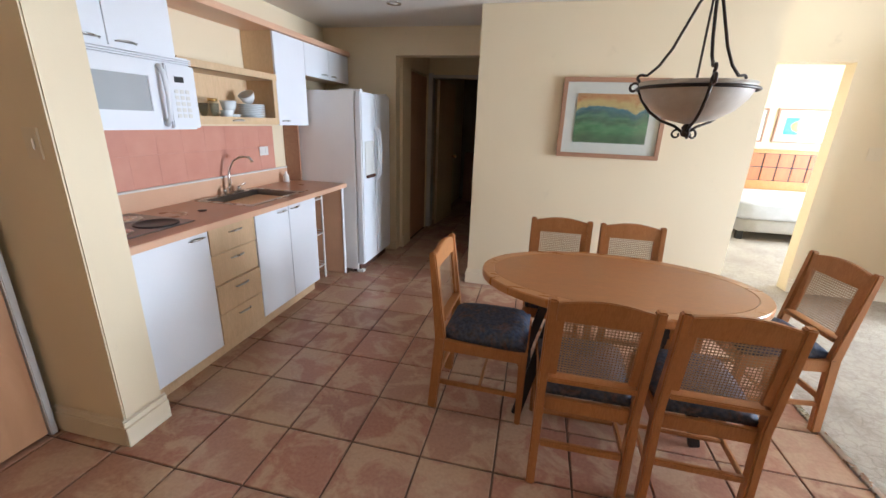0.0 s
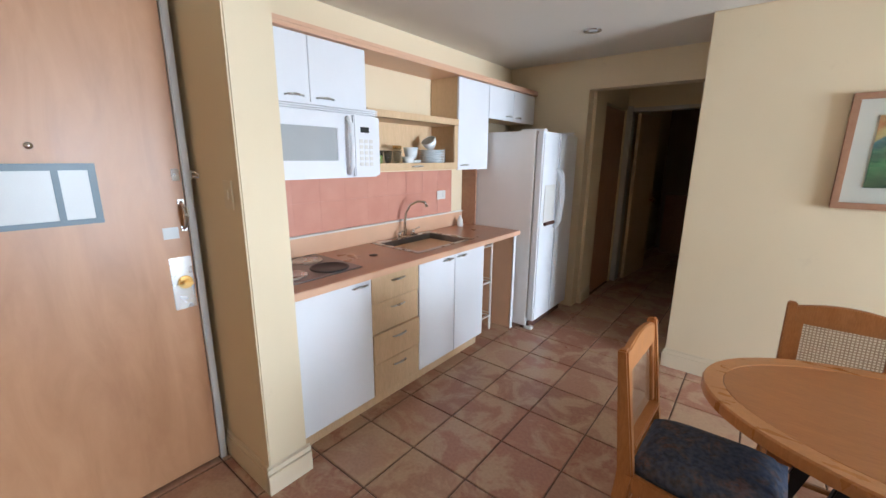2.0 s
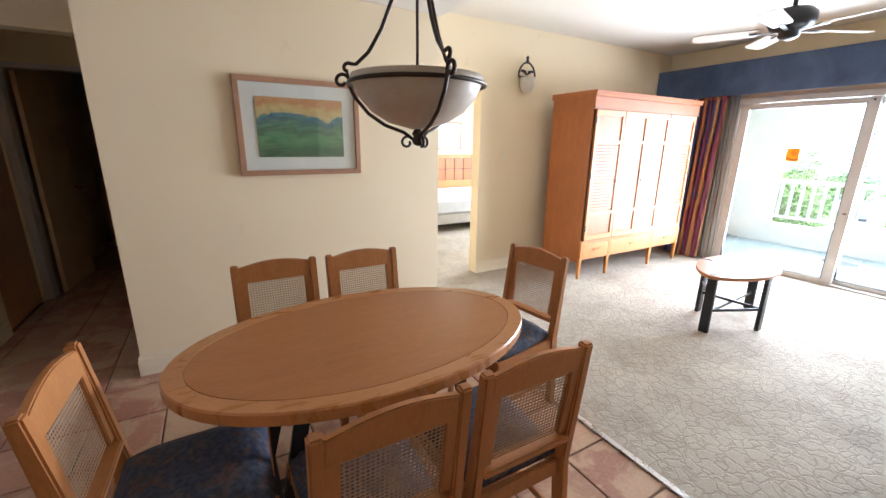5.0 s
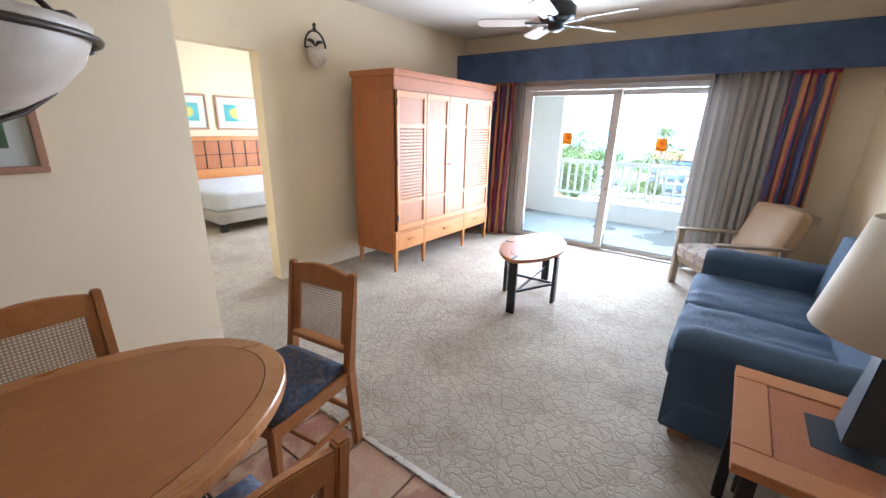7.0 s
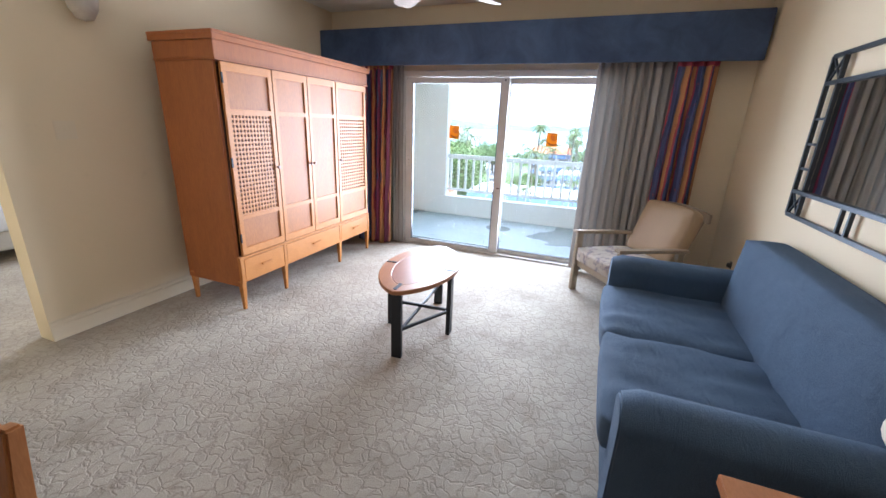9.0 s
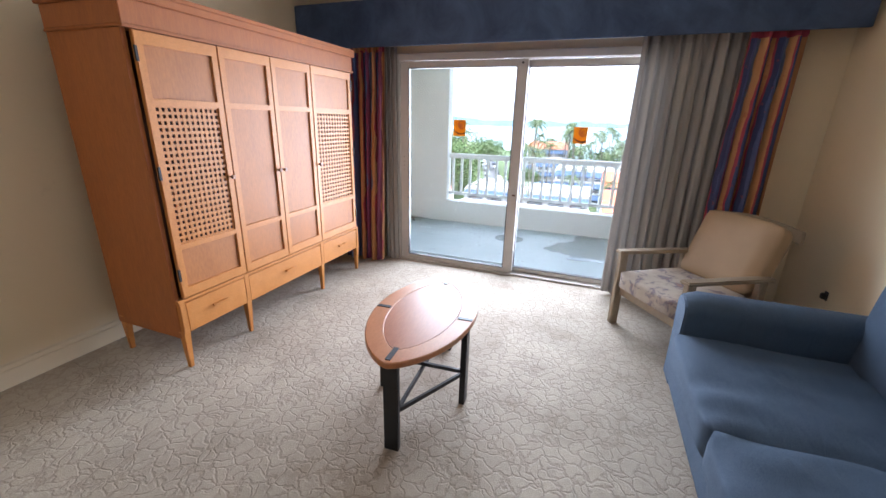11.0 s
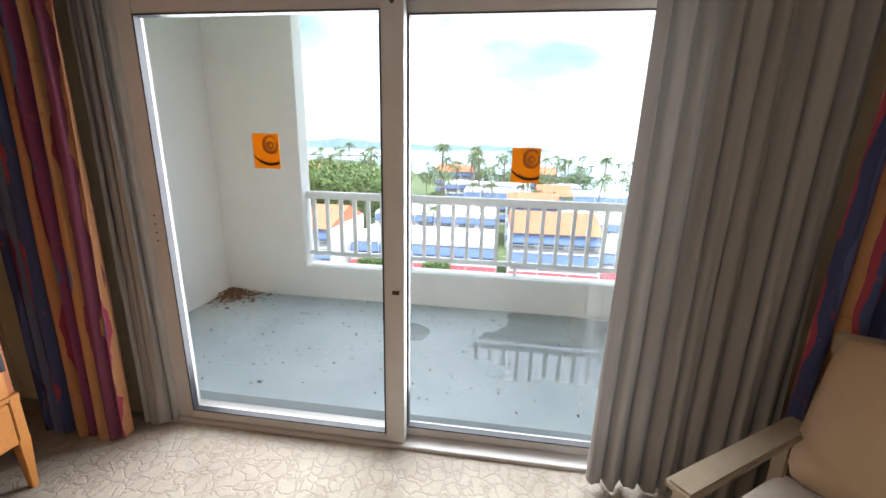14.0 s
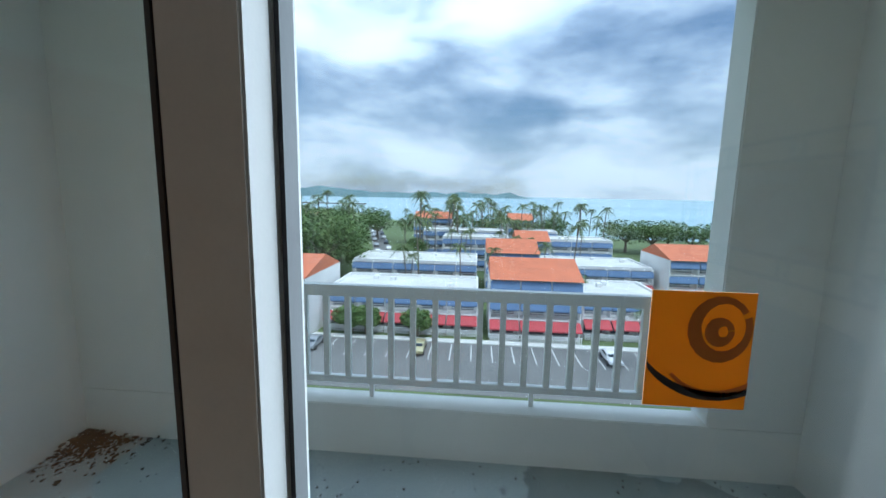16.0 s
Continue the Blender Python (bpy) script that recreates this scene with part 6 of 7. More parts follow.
# ---- bedroom ----
BY0 = 6.35
M["mattress"] = plain("quilted_mattress", (0.55, 0.58, 0.63), 0.85, 0, 0.08, 7, 0.5, 30)
M["divan"] = plain("grey_box_spring", (0.42, 0.41, 0.39), 0.9, 0, 0.1, 9, 0.3)
bd = thing("bed", "unmade double bed with a bare quilted mattress on a box spring", "bed")
part("mattress", cushion(2.96, 4.96, BY0, 8.05, 0.33, 0.56, 0.02, 7, 12), M["mattress"], bd, "bare quilted mattress", 0, True)
part("box_spring", cushion(2.98, 4.94, BY0 + 0.02, 8.05, 0.14, 0.325, 0.006, 8, 6), M["divan"], bd, "torn grey box spring", 0, True)
for x in (3.07, 4.82):
    for y in (BY0 + 0.15, 7.9):
        part("foot", B((x - 0.04, x + 0.04, y - 0.04, y + 0.04, 0.0, 0.14)), M["black_metal"], bd, "black foot", 0.004)
hb2 = thing("headboard", "light wood headboard with two rows of dark square panels", "headboard")
part("board", B((2.86, 5.15, 8.12, 8.18, 0.35, 1.225)), M["cherry_light"], hb2, "light wooden board", 0.004)
part("shelf_cap", B((2.84, 5.17, 8.09, 8.19, 1.225, 1.25)), M["cherry_light"], hb2, "", 0.004)
part("panel_backing", B((2.97, 5.04, 8.113, 8.119, 0.715, 1.18)), M["black_metal"], hb2, "dark panel backing")
for r in range(2):
    for c in range(9):
        x = 2.985 + c * 0.2285
        part("panel", B((x, x + 0.21, 8.100, 8.112, 0.725 + r * 0.230, 0.942 + r * 0.230)), M["cherry"], hb2, "dark cherry panel", 0.004)
picture(3.41, 8.195, 1.64, 0.82, 0.56, 0.11, "fish", "framed painting of a yellow fish over the bed", 0.03)
picture(4.37, 8.195, 1.64, 0.82, 0.56, 0.11, "fish", "framed painting of a yellow fish over the bed", 0.03)

# ---- balcony rail ----
rl = thing("balcony_railing", "white painted metal balcony railing with square balusters", "railing")
M["rail"] = plain("white_rail_paint", (0.70, 0.73, 0.74), 0.4, 0, 0.05, 14, 0.1)
RX = 7.575
part("top_rail", B((RX - 0.03, RX + 0.03, 0.600, 3.405, 0.955, 1.02)), M["rail"], rl, "", 0.006)
part("bottom_rail", B((RX - 0.02, RX + 0.02, 0.600, 3.405, 0.43, 0.47)), M["rail"], rl, "", 0.004)
n = 22
for i in range(n):
    yy = 0.665 + i * (2.68 / (n - 1))
    part("baluster", B((RX - 0.016, RX + 0.016, yy - 0.016, yy + 0.016, 0.47, 0.955)), M["rail"], rl)
for yy in (1.51, 2.44):
    part("foot", B((RX - 0.012, RX + 0.012, yy - 0.012, yy + 0.012, 0.346, 0.43)), M["rail"], rl)
side = thing("side_railing", "white painted metal railing in the gap of the balcony side wall", "railing")
part("top_rail", B((5.99, 6.70, 4.21, 4.27, 0.95, 1.02)), M["rail"], side, "", 0.006)
part("bottom_rail", B((5.99, 6.70, 4.22, 4.26, 0.19, 0.23)), M["rail"], side, "", 0.004)
for i in range(5):
    xx = 6.06 + i * 0.142
    part("baluster", B((xx - 0.016, xx + 0.016, 4.224, 4.256, 0.23, 0.95)), M["rail"], side)
M["litter"] = plain("leaf_litter", (0.045, 0.040, 0.035), 0.9, 0, 0.5, 40, 0.3)
bm = bmesh.new()
rnd = random.Random(5)
for i in range(1150):
    if i < 800:
        r = abs(rnd.gauss(0, 0.16))
        a = rnd.uniform(-math.pi / 2, 0) 
        x, y_ = 7.45 + r * math.sin(a) * 1.0, 4.18 - r * math.cos(a) * 1.3
    else:
        x, y_ = rnd.uniform(6.05, 7.44), rnd.uniform(0.2, 4.1)
    s, rot = rnd.uniform(0.004, 0.024 if i < 800 else 0.012), rnd.uniform(0, 6.3)
    z = 0.047 + rnd.uniform(0, 0.035 if i < 380 else 0.004)
    p = [(x + s * math.cos(rot + k * 2.1), y_ + s * math.sin(rot + k * 2.1) * 0.7) for k in range(3)]
    if all(q[0] < 7.468 and q[1] < 4.198 for q in p):
        slab(bm, p, z, z + rnd.uniform(0.001, 0.006))
tagged(part("leaf_litter", bm, M["litter"]), "dark leaf litter and grit swept into the balcony corner", "debris", "", "stuff")

# worn spot in the carpet near the balcony door
m_ = plain("dried_spill", (0.50, 0.50, 0.50), 0.8, 0, 0.2, 30, 0.3, 200)
for x, y, r, mm, lb in ((4.93, 2.37, 0.05, m_, "pale dried spill on the carpet"), (5.07, 2.36, 0.035, M["rust"], "small torn dark spot in the carpet")):
    bm = bmesh.new()
    rnd = random.Random(int(x * 100))
    slab(bm, [(x + r * rnd.uniform(0.5, 1.2) * math.cos(k * 0.45), y + r * rnd.uniform(0.5, 1.2) * math.sin(k * 0.45)) for k in range(14)], 0.004, 0.0055)
    st = thing("carpet_stain", lb, "stain")
    part("patch", bm, mm, st)


# ---- outdoors: the town and the bay below ----
GZ = -19.0


def green(name, a, b):
    m = Mat(name, a, 0.7)
    n = m.node("Attribute")
    v = m.vec(world=True)
    isl = m.node("NewGeometry").outputs["Random Per Island"]
    c = m.ramp(isl, [(0, a), (1, b)])
    m.base(c).rough(m.noise(3, 3, v), 0.5, 0.8)
    return m.m


M["palm"] = green("palm_frond", (0.06, 0.09, 0.03), (0.14, 0.19, 0.06))
M["tree"] = green("broad_leaves", (0.05, 0.10, 0.025), (0.13, 0.20, 0.05))
M["bark"] = plain("grey_bark", (0.17, 0.145, 0.115), 0.9, 0, 0.2, 3, 0.3, 20)
M["stucco"] = plain("white_stucco", (0.70, 0.70, 0.69), 0.8, 0, 0.08, 0.5, 0.1, 20)
M["roof_flat"] = plain("pale_flat_roof", (0.56, 0.56, 0.53), 0.9, 0, 0.15, 0.25, 0.1, 4)
M["roof_tile"] = plain("orange_roof_tiles", (0.50, 0.15, 0.07), 0.75, 0, 0.15, 0.6, 0.5, 9)
M["awning_blue"] = plain("blue_awning", (0.12, 0.19, 0.33), 0.7, 0, 0.15, 0.6, 0)
M["awning_red"] = plain("red_awning", (0.42, 0.06, 0.07), 0.7, 0, 0.15, 0.6, 0)
M["far_glass"] = plain("dim_window_pane", (0.06, 0.08, 0.10), 0.15, 0, 0.2, 2, 0)
M["asphalt"] = plain("worn_asphalt", (0.15, 0.15, 0.145), 0.9, 0, 0.15, 0.15, 0.2, 8)
M["line"] = plain("parking_line", (0.6, 0.6, 0.58), 0.8)
M["grass"] = plain("lawn", (0.10, 0.14, 0.05), 0.9, 0, 0.35, 0.12, 0.4, 5)


def sea_material():
    m = Mat("bay_water", (0.10, 0.22, 0.26), 0.25)
    v = m.vec((1, 0.25, 1), world=True)
    m.base(m.ramp(m.noise(0.006, 5, v), [(0.3, (0.26, 0.40, 0.46)), (0.7, (0.34, 0.50, 0.55))]))
    m.bump(m.noise(0.5, 4, v), 0.4, 0.3)
    return m.m


M["sea"] = sea_material()
bm = bmesh.new()
slab(bm, [(7.9, -300), (190, -300), (215, 20), (300, 60), (450, 150), (620, 420), (620, 900), (7.9, 900)], GZ - 1, GZ)
structure("ground", bm, M["grass"], "lawns and gardens between the condominiums", "ground")
structure("water", B((100, 4700, -3800, 3800, GZ - 2, GZ - 0.5)), M["sea"], "calm blue-green bay reaching the horizon", "sea")
bm = bmesh.new()
slab(bm, [(44, -120), (58, -120), (58, 120), (44, 120)], GZ, GZ + 0.03)
slab(bm, [(104, 27), (110, 22), (360, 94), (354, 100)], GZ, GZ + 0.03)
structure("road", bm, M["asphalt"], "asphalt parking lane below the balcony and a street towards the bay", "road")
for i in range(40):
    y = -52 + i * 2.7
    structure("parking_line", B((52.2, 57.6, y, y + 0.14, GZ + 0.031, GZ + 0.045)), M["line"], "white painted parking bay line", "road marking")
structure("pavement", B((58, 59.4, -120, 120, GZ, GZ + 0.16)), M["roof_flat"], "pale concrete pavement with a raised kerb", "pavement", 0.03)


def condo(x, y, w, dpt, storeys, roof, label, red=True, modules=None):
    """A terraced block whose front, towards the tower, lies at x and faces -x; w along y."""
    t = thing("apartment_building", label, "building", "condominium blocks", pose(x, y, GZ))
    hst = 2.9
    H = storeys * hst
    part("wall", B((1.6, dpt, -w / 2, w / 2, 0, H), (0.0, 1.6, -w / 2, -w / 2 + 0.25, 0, H), (0.0, 1.6, w / 2 - 0.25, w / 2, 0, H)), M["stucco"], t, "white stucco wall")
    if roof == "flat":
        r = part("roof", B((1.2, dpt - 0.3, -w / 2 + 0.3, w / 2 - 0.3, H, H + 0.06)), M["roof_flat"], t, "pale flat roof")
        part("parapet", B((0.9, 1.2, -w / 2, w / 2, H - 0.2, H + 0.45), (dpt - 0.3, dpt, -w / 2, w / 2, H, H + 0.45), (1.2, dpt - 0.3, -w / 2, -w / 2 + 0.3, H, H + 0.45), (1.2, dpt - 0.3, w / 2 - 0.3, w / 2, H, H + 0.45)), M["stucco"], t)
        rr = random.Random(int(x * 7 + y))
        for i in range(int(w / 6)):
            ux, uy = rr.uniform(3, dpt - 2), rr.uniform(-w / 2 + 1, w / 2 - 1)
            part("roof_unit", B((ux, ux + 1.0, uy, uy + 0.8, H + 0.06, H + 0.7)), M["stucco"], r)
    else:
        bm = bmesh.new()
        vs = [bm.verts.new(p) for p in ((-0.4, -w / 2, H), (-0.4, w / 2, H), (dpt * 0.55, w / 2, H + 2.3), (dpt * 0.55, -w / 2, H + 2.3), (dpt, -w / 2, H), (dpt, w / 2, H))]
        for f in ((0, 1, 2, 3), (3, 2, 5, 4), (0, 3, 4), (1, 5, 2), (0, 4, 5, 1)):
            bm.faces.new([vs[i] for i in f])
        part("roof", bm, M["roof_tile"], t, "orange tiled roof")
    nm = modules or max(1, round(w / 4.6))
    mw_ = w / nm
    bars = bmesh.new()
    for s in range(storeys):
        z = s * hst
        part("balcony_floor", B((0, 1.6, -w / 2 + 0.25, w / 2 - 0.25, z - 0.1 if s else 0, z + 0.12)), M["stucco"], t)
        for k in range(nm):
            y0 = -w / 2 + k * mw_
            part("window", B((1.54, 1.595, y0 + 0.6, y0 + mw_ - 0.6, z + 0.3, z + 2.3)), M["far_glass"], t, "dim glazed door")
            if k:
                part("party_wall", B((0.1, 1.6, y0 - 0.08, y0 + 0.08, z, z + hst)), M["stucco"], t)
            if s == 0 and red:
                am, za, zb, xo = M["awning_red"], z + 1.9, z + 2.75, -1.6
            else:
                am, za, zb, xo = M["awning_blue"], z + 1.55, z + 2.7, -0.35
            bm = bmesh.new()
            q = [bm.verts.new(p) for p in ((0.05, y0 + 0.1, zb), (0.05, y0 + mw_ - 0.1, zb), (xo, y0 + mw_ - 0.1, za), (xo, y0 + 0.1, za), (xo, y0 + mw_ - 0.1, za - 0.2), (xo, y0 + 0.1, za - 0.2))]
            bm.faces.new(q[:4])
            bm.faces.new((q[3], q[2], q[4], q[5]))
            part("awning", bm, am, t, "red canvas awning" if am is M["awning_red"] else "blue canvas awning")
            for b in range(int(mw_ / 0.28)):
                yb = y0 + 0.1 + b * 0.28
                box(bars, -0.02 if s else -1.5, 0.02 if s else -1.46, yb, yb + (0.06 if s else 0.14), z + 0.12, z + 1.0)
        xr = 0.0 if s else -1.48
        box(bars, xr - 0.04, xr + 0.04, -w / 2, w / 2, z + 0.98, z + 1.08)
    part("balcony_rails", bars, M["stucco"], t, "white balcony railings")
    return t


condo(62, 12.8, 23, 12, 2, "flat", "two-storey white condominium block with blue and red awnings", True, 5)
condo(61, -6.8, 13, 11, 3, "tile", "three-storey white condominium tower with an orange tiled roof", True, 3)
condo(63, -20, 12, 12, 2, "flat", "white condominium block with blue awnings behind palms", True, 3)
condo(56.5, 28, 6, 14, 3, "tile", "white condominium end house with an orange tiled roof", True, 2)
condo(88, 15, 27, 14, 2, "flat", "long white condominium block with blue awnings", True, 6)
condo(87, -5.8, 11, 12, 3, "tile", "three-storey white condominium with an orange tiled roof", False, 3)
condo(88, -23, 23, 14, 2, "flat", "long white condominium block with a pale flat roof", True, 5)
condo(84, -41, 11, 14, 3, "tile", "white condominium gable with an orange tiled roof", True, 2)
condo(112, 2, 18, 10, 3, "flat", "distant white condominium block", False)
condo(110, -13, 9, 10, 3, "tile", "distant white condominium with an orange roof", False)
condo(112, -26, 16, 10, 3, "flat", "distant white condominium block", False)
condo(132, 6, 26, 10, 3, "flat", "distant white condominium block", False)
condo(134, -18, 12, 10, 3, "flat", "distant white condominium block", False)
condo(150, 18, 14, 10, 4, "tile", "distant condominium with an orange roof", False)
condo(150, -14, 9, 10, 4, "tile", "distant condominium with an orange roof", False)
condo(128, 62, 16, 9, 4, "tile", "pale house with an orange roof among trees", False)
condo(100, 56, 10, 9, 3, "tile", "pale house with an orange roof among trees", False)
condo(150, 98, 26, 12, 3, "tile", "white condominium with a faded orange roof and blue awnings", False)
condo(182, 112, 26, 12, 3, "tile", "white condominium with a faded orange roof and blue awnings", False)
condo(222, 138, 30, 12, 3, "tile", "white condominium with a faded orange roof and blue awnings", False)
condo(160, 78, 20, 9, 4, "flat", "pale apartment block at the edge of the trees", False)


def car(x, y, color, rot, label):
    t = thing("parked_car", label, "car", "parked cars", pose(x, y, GZ + 0.035, 0, 0, rot))
    bm = bmesh.new()
    prof = [(-2.1, 0.35), (-2.15, 0.75), (-1.3, 0.92), (-0.7, 1.38), (0.7, 1.42), (1.6, 0.98), (2.1, 0.85), (2.15, 0.35)]
    a = [bm.verts.new((-0.84, p, z)) for p, z in prof]
    b = [bm.verts.new((0.84, p, z)) for p, z in prof]
    bm.faces.new(a)
    bm.faces.new(b[::-1])
    for i in range(len(prof)):
        j = (i + 1) % len(prof)
        bm.faces.new((a[i], b[i], b[j], a[j]))
    part("body", bm, color, t, "", 0.09)
    bm = bmesh.new()
    vs = [bm.verts.new(p) for p in ((-0.86, -1.05, 0.98), (-0.86, -0.6, 1.30), (-0.86, 0.65, 1.33), (-0.86, 1.3, 1.0), (0.86, -1.05, 0.98), (0.86, -0.6, 1.30), (0.86, 0.65, 1.33), (0.86, 1.3, 1.0))]
    bm.faces.new(vs[:4])
    bm.faces.new(vs[4:][::-1])
    box(bm, -0.68, 0.68, -1.15, -0.75, 1.02, 1.30)
    part("windows", bm, M["far_glass"], t, "dark car windows")
    for sx in (-0.8, 0.8):
        for yy in (-1.3, 1.3):
            bm = bmesh.new()
            tube(bm, [(sx - 0.1, yy, 0.31), (sx + 0.1, yy, 0.31)], 0.31, 14)
            part("wheel", bm, M["black"], t, "black tyre")


M["car_white"] = plain("white_car_paint", (0.68, 0.69, 0.70), 0.25)
M["car_silver"] = plain("silver_car_paint", (0.36, 0.38, 0.40), 0.25, 0.4)
M["car_gold"] = plain("pale_gold_car_paint", (0.46, 0.42, 0.25), 0.25, 0.3)
M["car_dark"] = plain("dark_car_paint", (0.05, 0.06, 0.08), 0.25)
car(54.8, 9.0, M["car_gold"], -90, "pale gold saloon car in a parking bay")
car(54.5, 23.2, M["car_silver"], -90, "silver car in a parking bay")
car(54.5, -15.5, M["car_white"], -90, "white car in a parking bay")
for i in range(14):
    x = 112 + i * 8.5
    car(x, 23.2 + (x - 110) * 0.288 + (i % 2) * 4.3, M[("car_white", "car_silver", "car_dark", "car_white")[i % 4]], 106, "small car parked along the street to the bay")


def palm(h, seed, sub):
    rnd = random.Random(seed)
    t = thing("palm_tree", "coconut palm with a slender grey trunk and drooping fronds", "palm tree", "coconut palms")
    bm = bmesh.new()
    lx, ly = rnd.uniform(-0.8, 0.8), rnd.uniform(-0.8, 0.8)
    pts = [(lx * (k / 6) ** 2, ly * (k / 6) ** 2, h * k / 6) for k in range(7)]
    tube(bm, pts, [0.24, 0.17, 0.15, 0.14, 0.13, 0.12, 0.13], 8)
    part("trunk", bm, M["bark"], t, "slender grey trunk")
    bm = bmesh.new()
    top = Vector(pts[-1])
    nf = 20
    for f in range(nf):
        a = 2.4 * f + rnd.uniform(-0.2, 0.2)
        el = rnd.uniform(-0.35, 1.15)
        L = rnd.uniform(2.5, 3.3)
        d = Vector((math.cos(a), math.sin(a), 0))
        side = Vector((-math.sin(a), math.cos(a), 0))
        prev = None
        n = 9
        for k in range(n + 1):
            u = k / n
            r = L * u
            p = top + d * (r * math.cos(el) + 0.1) + Vector((0, 0, 1)) * (r * math.sin(el) - 1.25 * u * u * L * 0.55 - 0.3 * u)
            if prev is not None:
                for s in (-1, 1):
                    for q in range(2):
                        b0 = prev + (p - prev) * q * 0.5
                        b1 = b0 + (p - prev) * 0.36
                        ll = 0.62 * math.sin(math.pi * (0.15 + 0.8 * u)) * rnd.uniform(0.8, 1.15)
                        tip = b0 + side * s * ll * 0.8 + (p - prev) * 0.9 + Vector((0, 0, -0.55 * ll))
                        bm.faces.new([bm.verts.new(x) for x in (b0, b1, tip)])
                bm.faces.new([bm.verts.new(x) for x in (prev, prev + Vector((0, 0, 0.05)), p)])
            prev = p
    part("crown", bm, M["palm"], t, "drooping green fronds")
    return t


protos = []
for i, h in enumerate((14.5, 16.0, 17.2, 12.0)):
    p = palm(h, 20 + i, None)
    p.matrix_world = pose(126 + i * 3.3, (-6, 10, -12, 18)[i], GZ)
    protos.append(p)
rnd = random.Random(12)
spots = []
for x0, x1, y0, y1, n in ((122, 131, -40, 32, 26), (143, 149, -38, 34, 20), (158, 180, -45, 20, 22), (103, 109, -30, 32, 16), (76, 84, -20, 30, 7), (95, 200, 36, 66, 34), (220, 300, 90, 160, 14)):
    for i in range(n):
        spots.append((rnd.uniform(x0, x1), rnd.uniform(y0, y1)))
spots += [(50, -17.5), (51.5, -19.5)]
for x, y in spots:
    if abs(y - 25 - (x - 110) * 0.288) < 7 and x > 100:
        continue
    s = rnd.uniform(0.85, 1.2) if x > 60 else 0.55
    s = rnd.uniform(0.72, 0.95) if 70 < x < 115 else s
    copy_thing(protos[rnd.randrange(4)], pose(x, y, GZ, 0, 0, rnd.uniform(0, 360)) @ Matrix.Scale(s, 4))


def tree(r, h, seed):
    rnd = random.Random(seed)
    t = thing("broadleaf_tree", "spreading broadleaf tree with a dense uneven green crown", "tree", "broadleaf trees")
    bm = bmesh.new()
    tube(bm, [(0, 0, 0), (0.1, 0.1, h * 0.35), (0.0, 0.2, h * 0.6)], [0.35, 0.25, 0.14], 8)
    for k in range(6):
        a = k * 1.05
        tube(bm, [(0.05, 0.1, h * 0.35), (r * 0.3 * math.cos(a), r * 0.3 * math.sin(a), h * 0.55), (r * 0.65 * math.cos(a), r * 0.65 * math.sin(a), h * 0.75)], [0.16, 0.10, 0.04], 6)
    part("trunk", bm, M["bark"], t, "grey trunk and limbs")
    bm = bmesh.new()
    lumps = [(Vector((rnd.uniform(-1, 1) * r * 0.65, rnd.uniform(-1, 1) * r * 0.65, h * rnd.uniform(0.58, 0.9))), r * rnd.uniform(0.28, 0.5)) for _ in range(13)]
    for i in range(2600):
        c, lr = lumps[rnd.randrange(13)]
        d = Vector((rnd.gauss(0, 1), rnd.gauss(0, 1), rnd.gauss(0, 0.75))).normalized() * lr * rnd.uniform(0.75, 1.08)
        p = c + d
        s = rnd.uniform(0.14, 0.32)
        u = Vector((rnd.gauss(0, 1), rnd.gauss(0, 1), rnd.gauss(0, 0.5))).normalized()
        w = u.cross(Vector((rnd.gauss(0, 1), rnd.gauss(0, 1), rnd.gauss(0, 1)))).normalized()
        bm.faces.new([bm.verts.new(q) for q in (p - u * s, p + w * s * 0.6, p + u * s, p - w * s * 0.6)])
    part("crown", bm, M["tree"], t, "dense uneven crown of leaves")
    return t


tp = [tree(5.5, 8.5, 3), tree(4.0, 6.5, 4), tree(2.2, 3.6, 5)]
tp[0].matrix_world = pose(93, 41, GZ) @ Matrix.Scale(1.35, 4)
tp[1].matrix_world = pose(80, -52, GZ)
tp[2].matrix_world = pose(60.2, 17.5, GZ)
for x, y, k in ((97, 47, 0), (90, 36, 0), (86, 45, 0), (100, 38, 0), (106, 44, 0), (112, 50, 0), (118, 42, 0), (92, 54, 0), (155, -62, 0), (160, -70, 0), (158, -54, 0), (152, -75, 0),
                (100, 31, 1), (120, 70, 0), (140, 52, 0), (150, 60, 0), (165, 62, 0), (180, 90, 0), (200, 100, 0), (150, 90, 0), (140, 80, 0), (170, -30, 0), (172, -5, 0), (168, 25, 0), (175, 45, 0), (124, 20, 1), (124, -24, 1),
                (78, 22, 2), (78, 14, 2), (79, 5, 2), (60.2, 10, 2), (60.3, 20, 2), (76, -15, 1), (145, 5, 1), (146, -28, 1), (106, -8, 2), (107, 20, 1), (180, 10, 0), (220, 90, 0), (240, 110, 0), (260, 90, 0), (230, 60, 0))  :
    copy_thing(tp[k], pose(x, y, GZ, 0, 0, rnd.uniform(0, 360)) @ Matrix.Diagonal((1.3, 1.3, 0.95, 1)) if k == 0 and x > 115 else pose(x, y, GZ) @ Matrix.Scale(1.25 if k == 0 else 1.0, 4))

# the far shore: low wooded land across the bay
bm = bmesh.new()
rnd = random.Random(9)


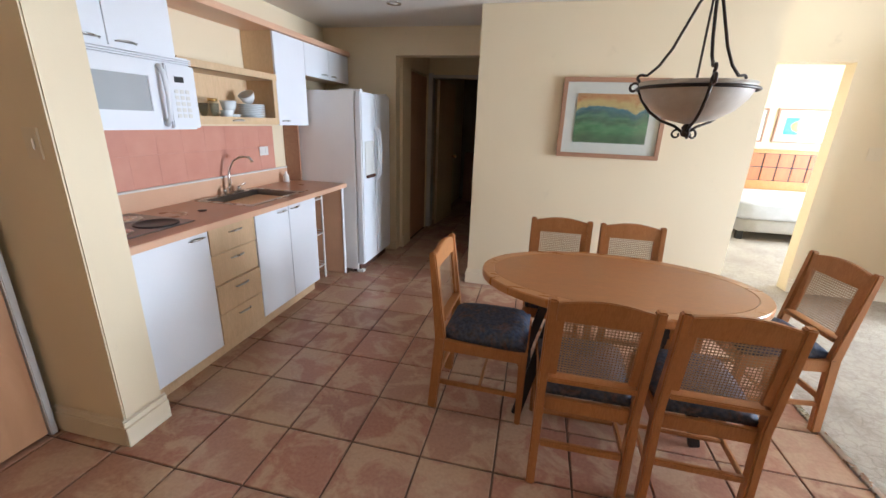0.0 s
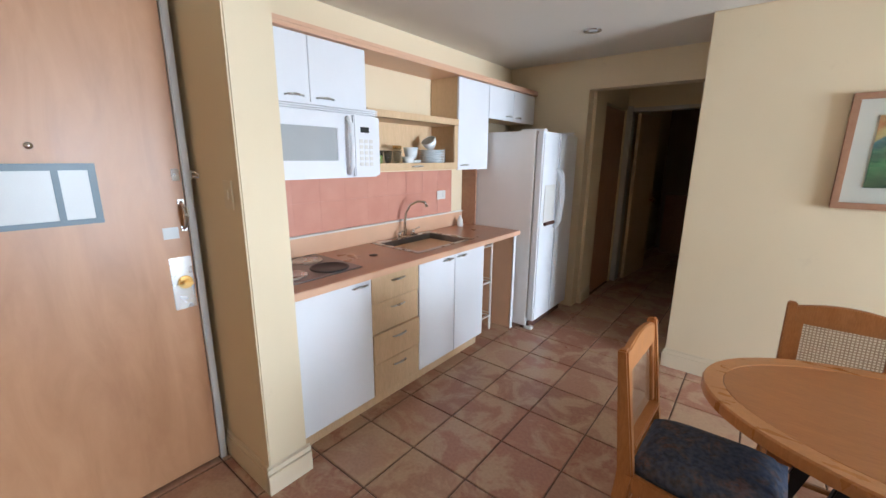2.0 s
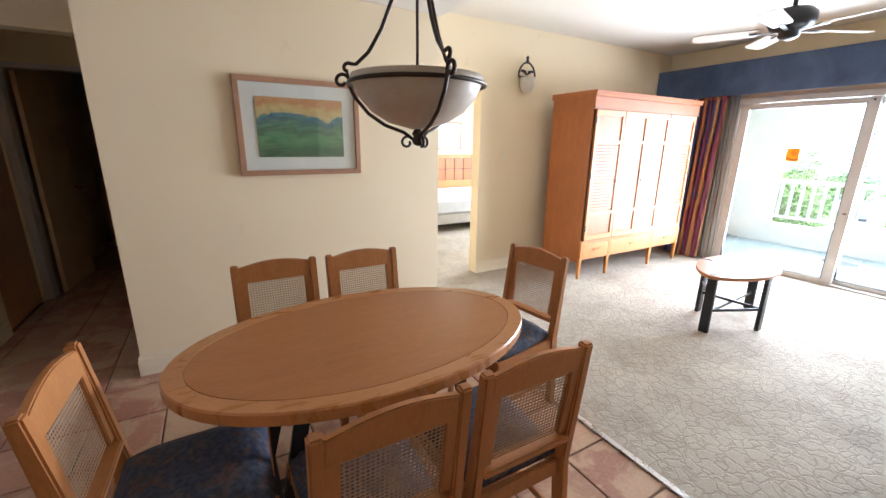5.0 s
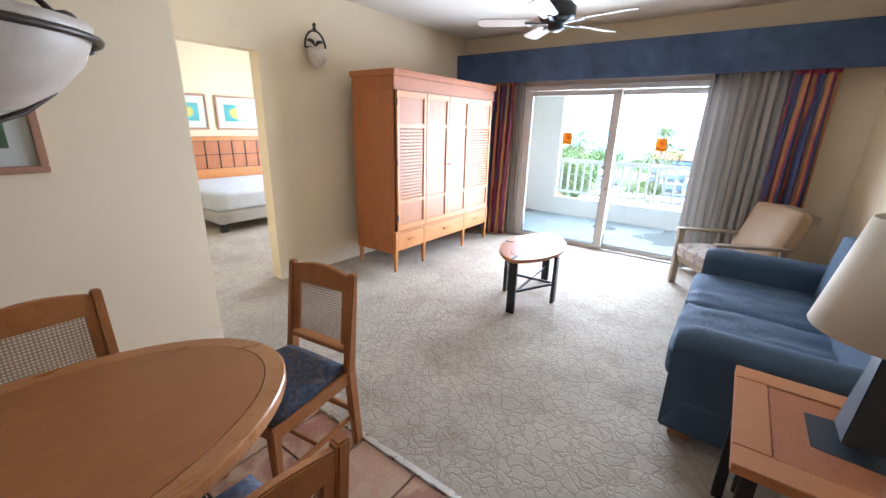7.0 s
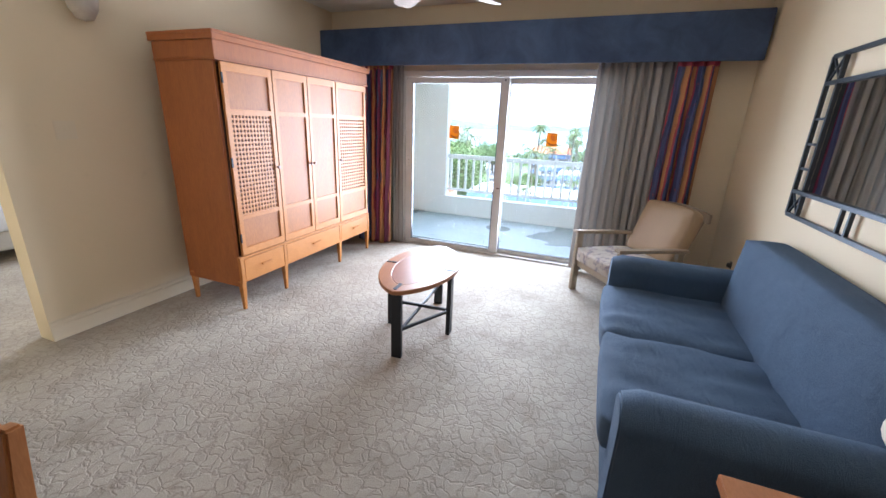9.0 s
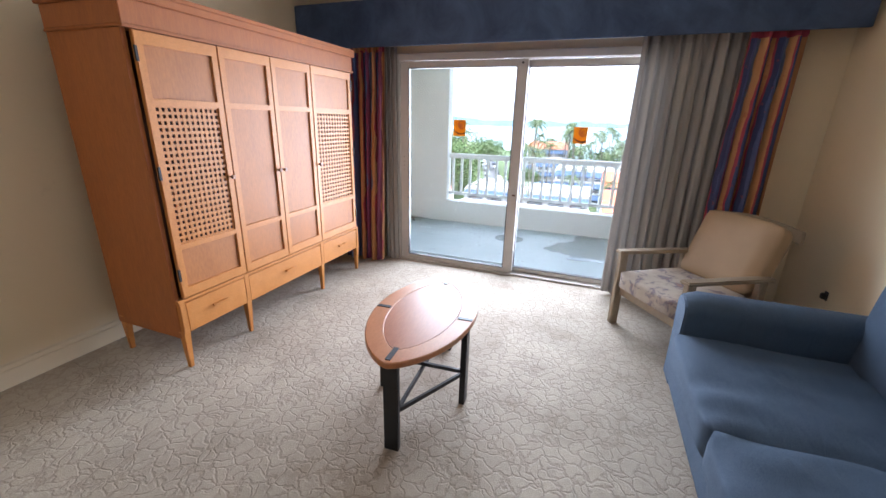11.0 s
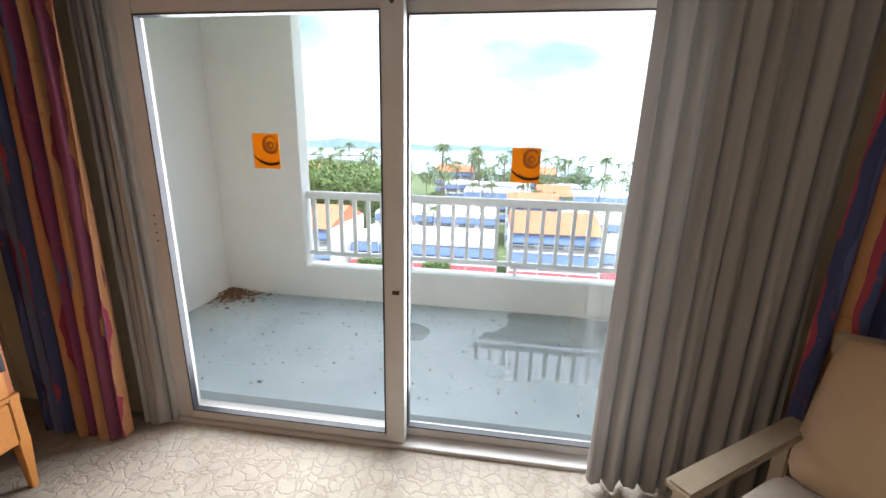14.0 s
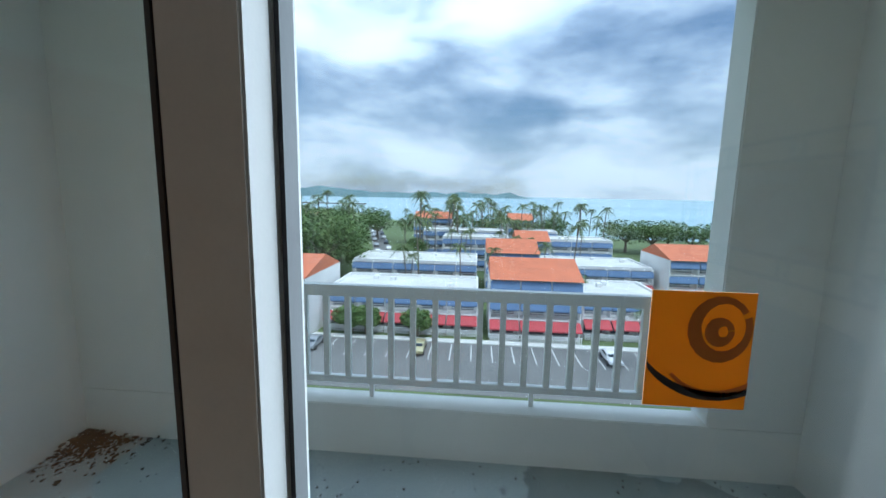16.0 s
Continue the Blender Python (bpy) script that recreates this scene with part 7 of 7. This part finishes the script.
def shore(x, y0, y1, h, seed):
    n = 60
    a, b, c = [], [], []
    for i in range(n + 1):
        u = i / n
        y = y0 + (y1 - y0) * u
        e = min(1, u * 6, (1 - u) * 5)
        hh = h * max(0.02, e) * (0.75 + 0.5 * noise.noise(Vector((u * 9, seed, 0))) + 0.15 * noise.noise(Vector((u * 40, seed, 3))))
        a.append(bm.verts.new((x - 60, y, GZ - 0.6)))
        b.append(bm.verts.new((x, y, GZ + hh)))
        c.append(bm.verts.new((x + 200, y, GZ - 0.6)))
    for i in range(n):
        bm.faces.new((a[i], a[i + 1], b[i + 1], b[i]))
        bm.faces.new((b[i], b[i + 1], c[i + 1], c[i]))


shore(1900, 160, 2300, 48, 1)
shore(2600, -360, 560, 38, 2)
# woods tinted blue-grey: the haze over the bay is put into the colour
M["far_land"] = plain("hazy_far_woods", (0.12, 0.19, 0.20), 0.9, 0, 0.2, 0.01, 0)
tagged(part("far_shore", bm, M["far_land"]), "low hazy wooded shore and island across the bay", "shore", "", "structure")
structure("pier", B((700, 706, 200, 420, GZ - 0.5, GZ + 1.2)), M["bark"], "low dark jetty out in the bay", "jetty")


# ---- floor tiles and splashback tiles ----
PITCH, JOINT = 0.343, 0.009


def tile_mesh(name, w, h, z0, z1, ch, mat):
    """A tile w by h with chamfered upper edges, its corner at the origin."""
    me = bpy.data.meshes.new(name)
    vs = [(x, y, z0) for x, y in ((0, 0), (w, 0), (w, h), (0, h))] + [(x, y, z1 - ch * 0.6) for x, y in ((0, 0), (w, 0), (w, h), (0, h))] + [(x, y, z1) for x, y in ((ch, ch), (w - ch, ch), (w - ch, h - ch), (ch, h - ch))]
    fs = [(i, (i + 1) % 4, 4 + (i + 1) % 4, 4 + i) for i in range(4)] + [(4 + i, 4 + (i + 1) % 4, 8 + (i + 1) % 4, 8 + i) for i in range(4)] + [(8, 9, 10, 11)]
    me.from_pydata(vs, [], fs)
    me.materials.append(mat)
    return me


floor_ob = bpy.data.objects["floor"]
cache = {}
rnd = random.Random(4)
for i in range(-3, 11):
    for j in range(-10, 18):
        x0, y0 = -1.40 + PITCH * i + JOINT / 2, 2.06 + PITCH * j + JOINT / 2
        x1, y1 = x0 + PITCH - JOINT, y0 + PITCH - JOINT
        in_hall = y0 > 4.2
        lox, hix = (-1.50, -0.53) if in_hall else (-2.36, 1.62)
        hiy = 8.1 if in_hall else (4.30 if x0 < -0.53 else 3.56)
        if not in_hall and x0 < -0.53 < x1 and y0 > 3.45:
            hix = -0.53 if y1 > 3.56 else 1.62
        if not in_hall and y1 > 4.30 and x1 > -1.5:
            hiy = 9
        x0, x1, y0, y1 = max(x0, lox), min(x1, hix), max(y0, SOUTH), min(y1, hiy)
        if x1 - x0 < 0.02 or y1 - y0 < 0.02:
            continue
        k = (round(x1 - x0, 3), round(y1 - y0, 3))
        if k not in cache:
            cache[k] = tile_mesh("tile", *k, -0.012, 0.0, 0.004, M["tile"])
        t = new("tile", cache[k])
        t.parent = floor_ob
        t.matrix_world = pose(x0, y0, rnd.uniform(-0.0006, 0.0006), rnd.uniform(-0.1, 0.1), rnd.uniform(-0.1, 0.1), 0)

M["splash"] = None
sm = Mat("salmon_splash_tile", (0.62, 0.30, 0.22), 0.4)
r_ = sm.node("ObjectInfo").outputs["Random"]
v_ = sm.vec(world=True)
c_ = sm.ramp(r_, [(0, (0.56, 0.25, 0.18)), (1, (0.62, 0.30, 0.22))])
c_ = sm.mix(0.4, c_, sm.ramp(sm.noise(7, 5, v_), [(0.3, (0.54, 0.24, 0.18)), (0.7, (0.66, 0.35, 0.26))]))
sm.base(c_).bump(sm.noise(30, 3, v_), 0.05, 0.002)
kw = bpy.data.objects["wall_kitchen"]
me = tile_mesh("splash_tile", 0.1978, 0.1978, 0.0, 0.008, 0.0008, sm.m)
me2 = tile_mesh("splash_tile", 0.1978, 0.175, 0.0, 0.008, 0.0008, sm.m)
for i in range(10):
    for j in range(2):
        t = new("splash_tile", me if j == 0 else me2)
        t.parent = kw
        y = 1.285 + i * 0.1985
        t.matrix_world = Matrix(((0, 0, 1, -2.3595), (1, 0, 0, y), (0, 1, 0, 1.038 + j * 0.1985), (0, 0, 0, 1)))
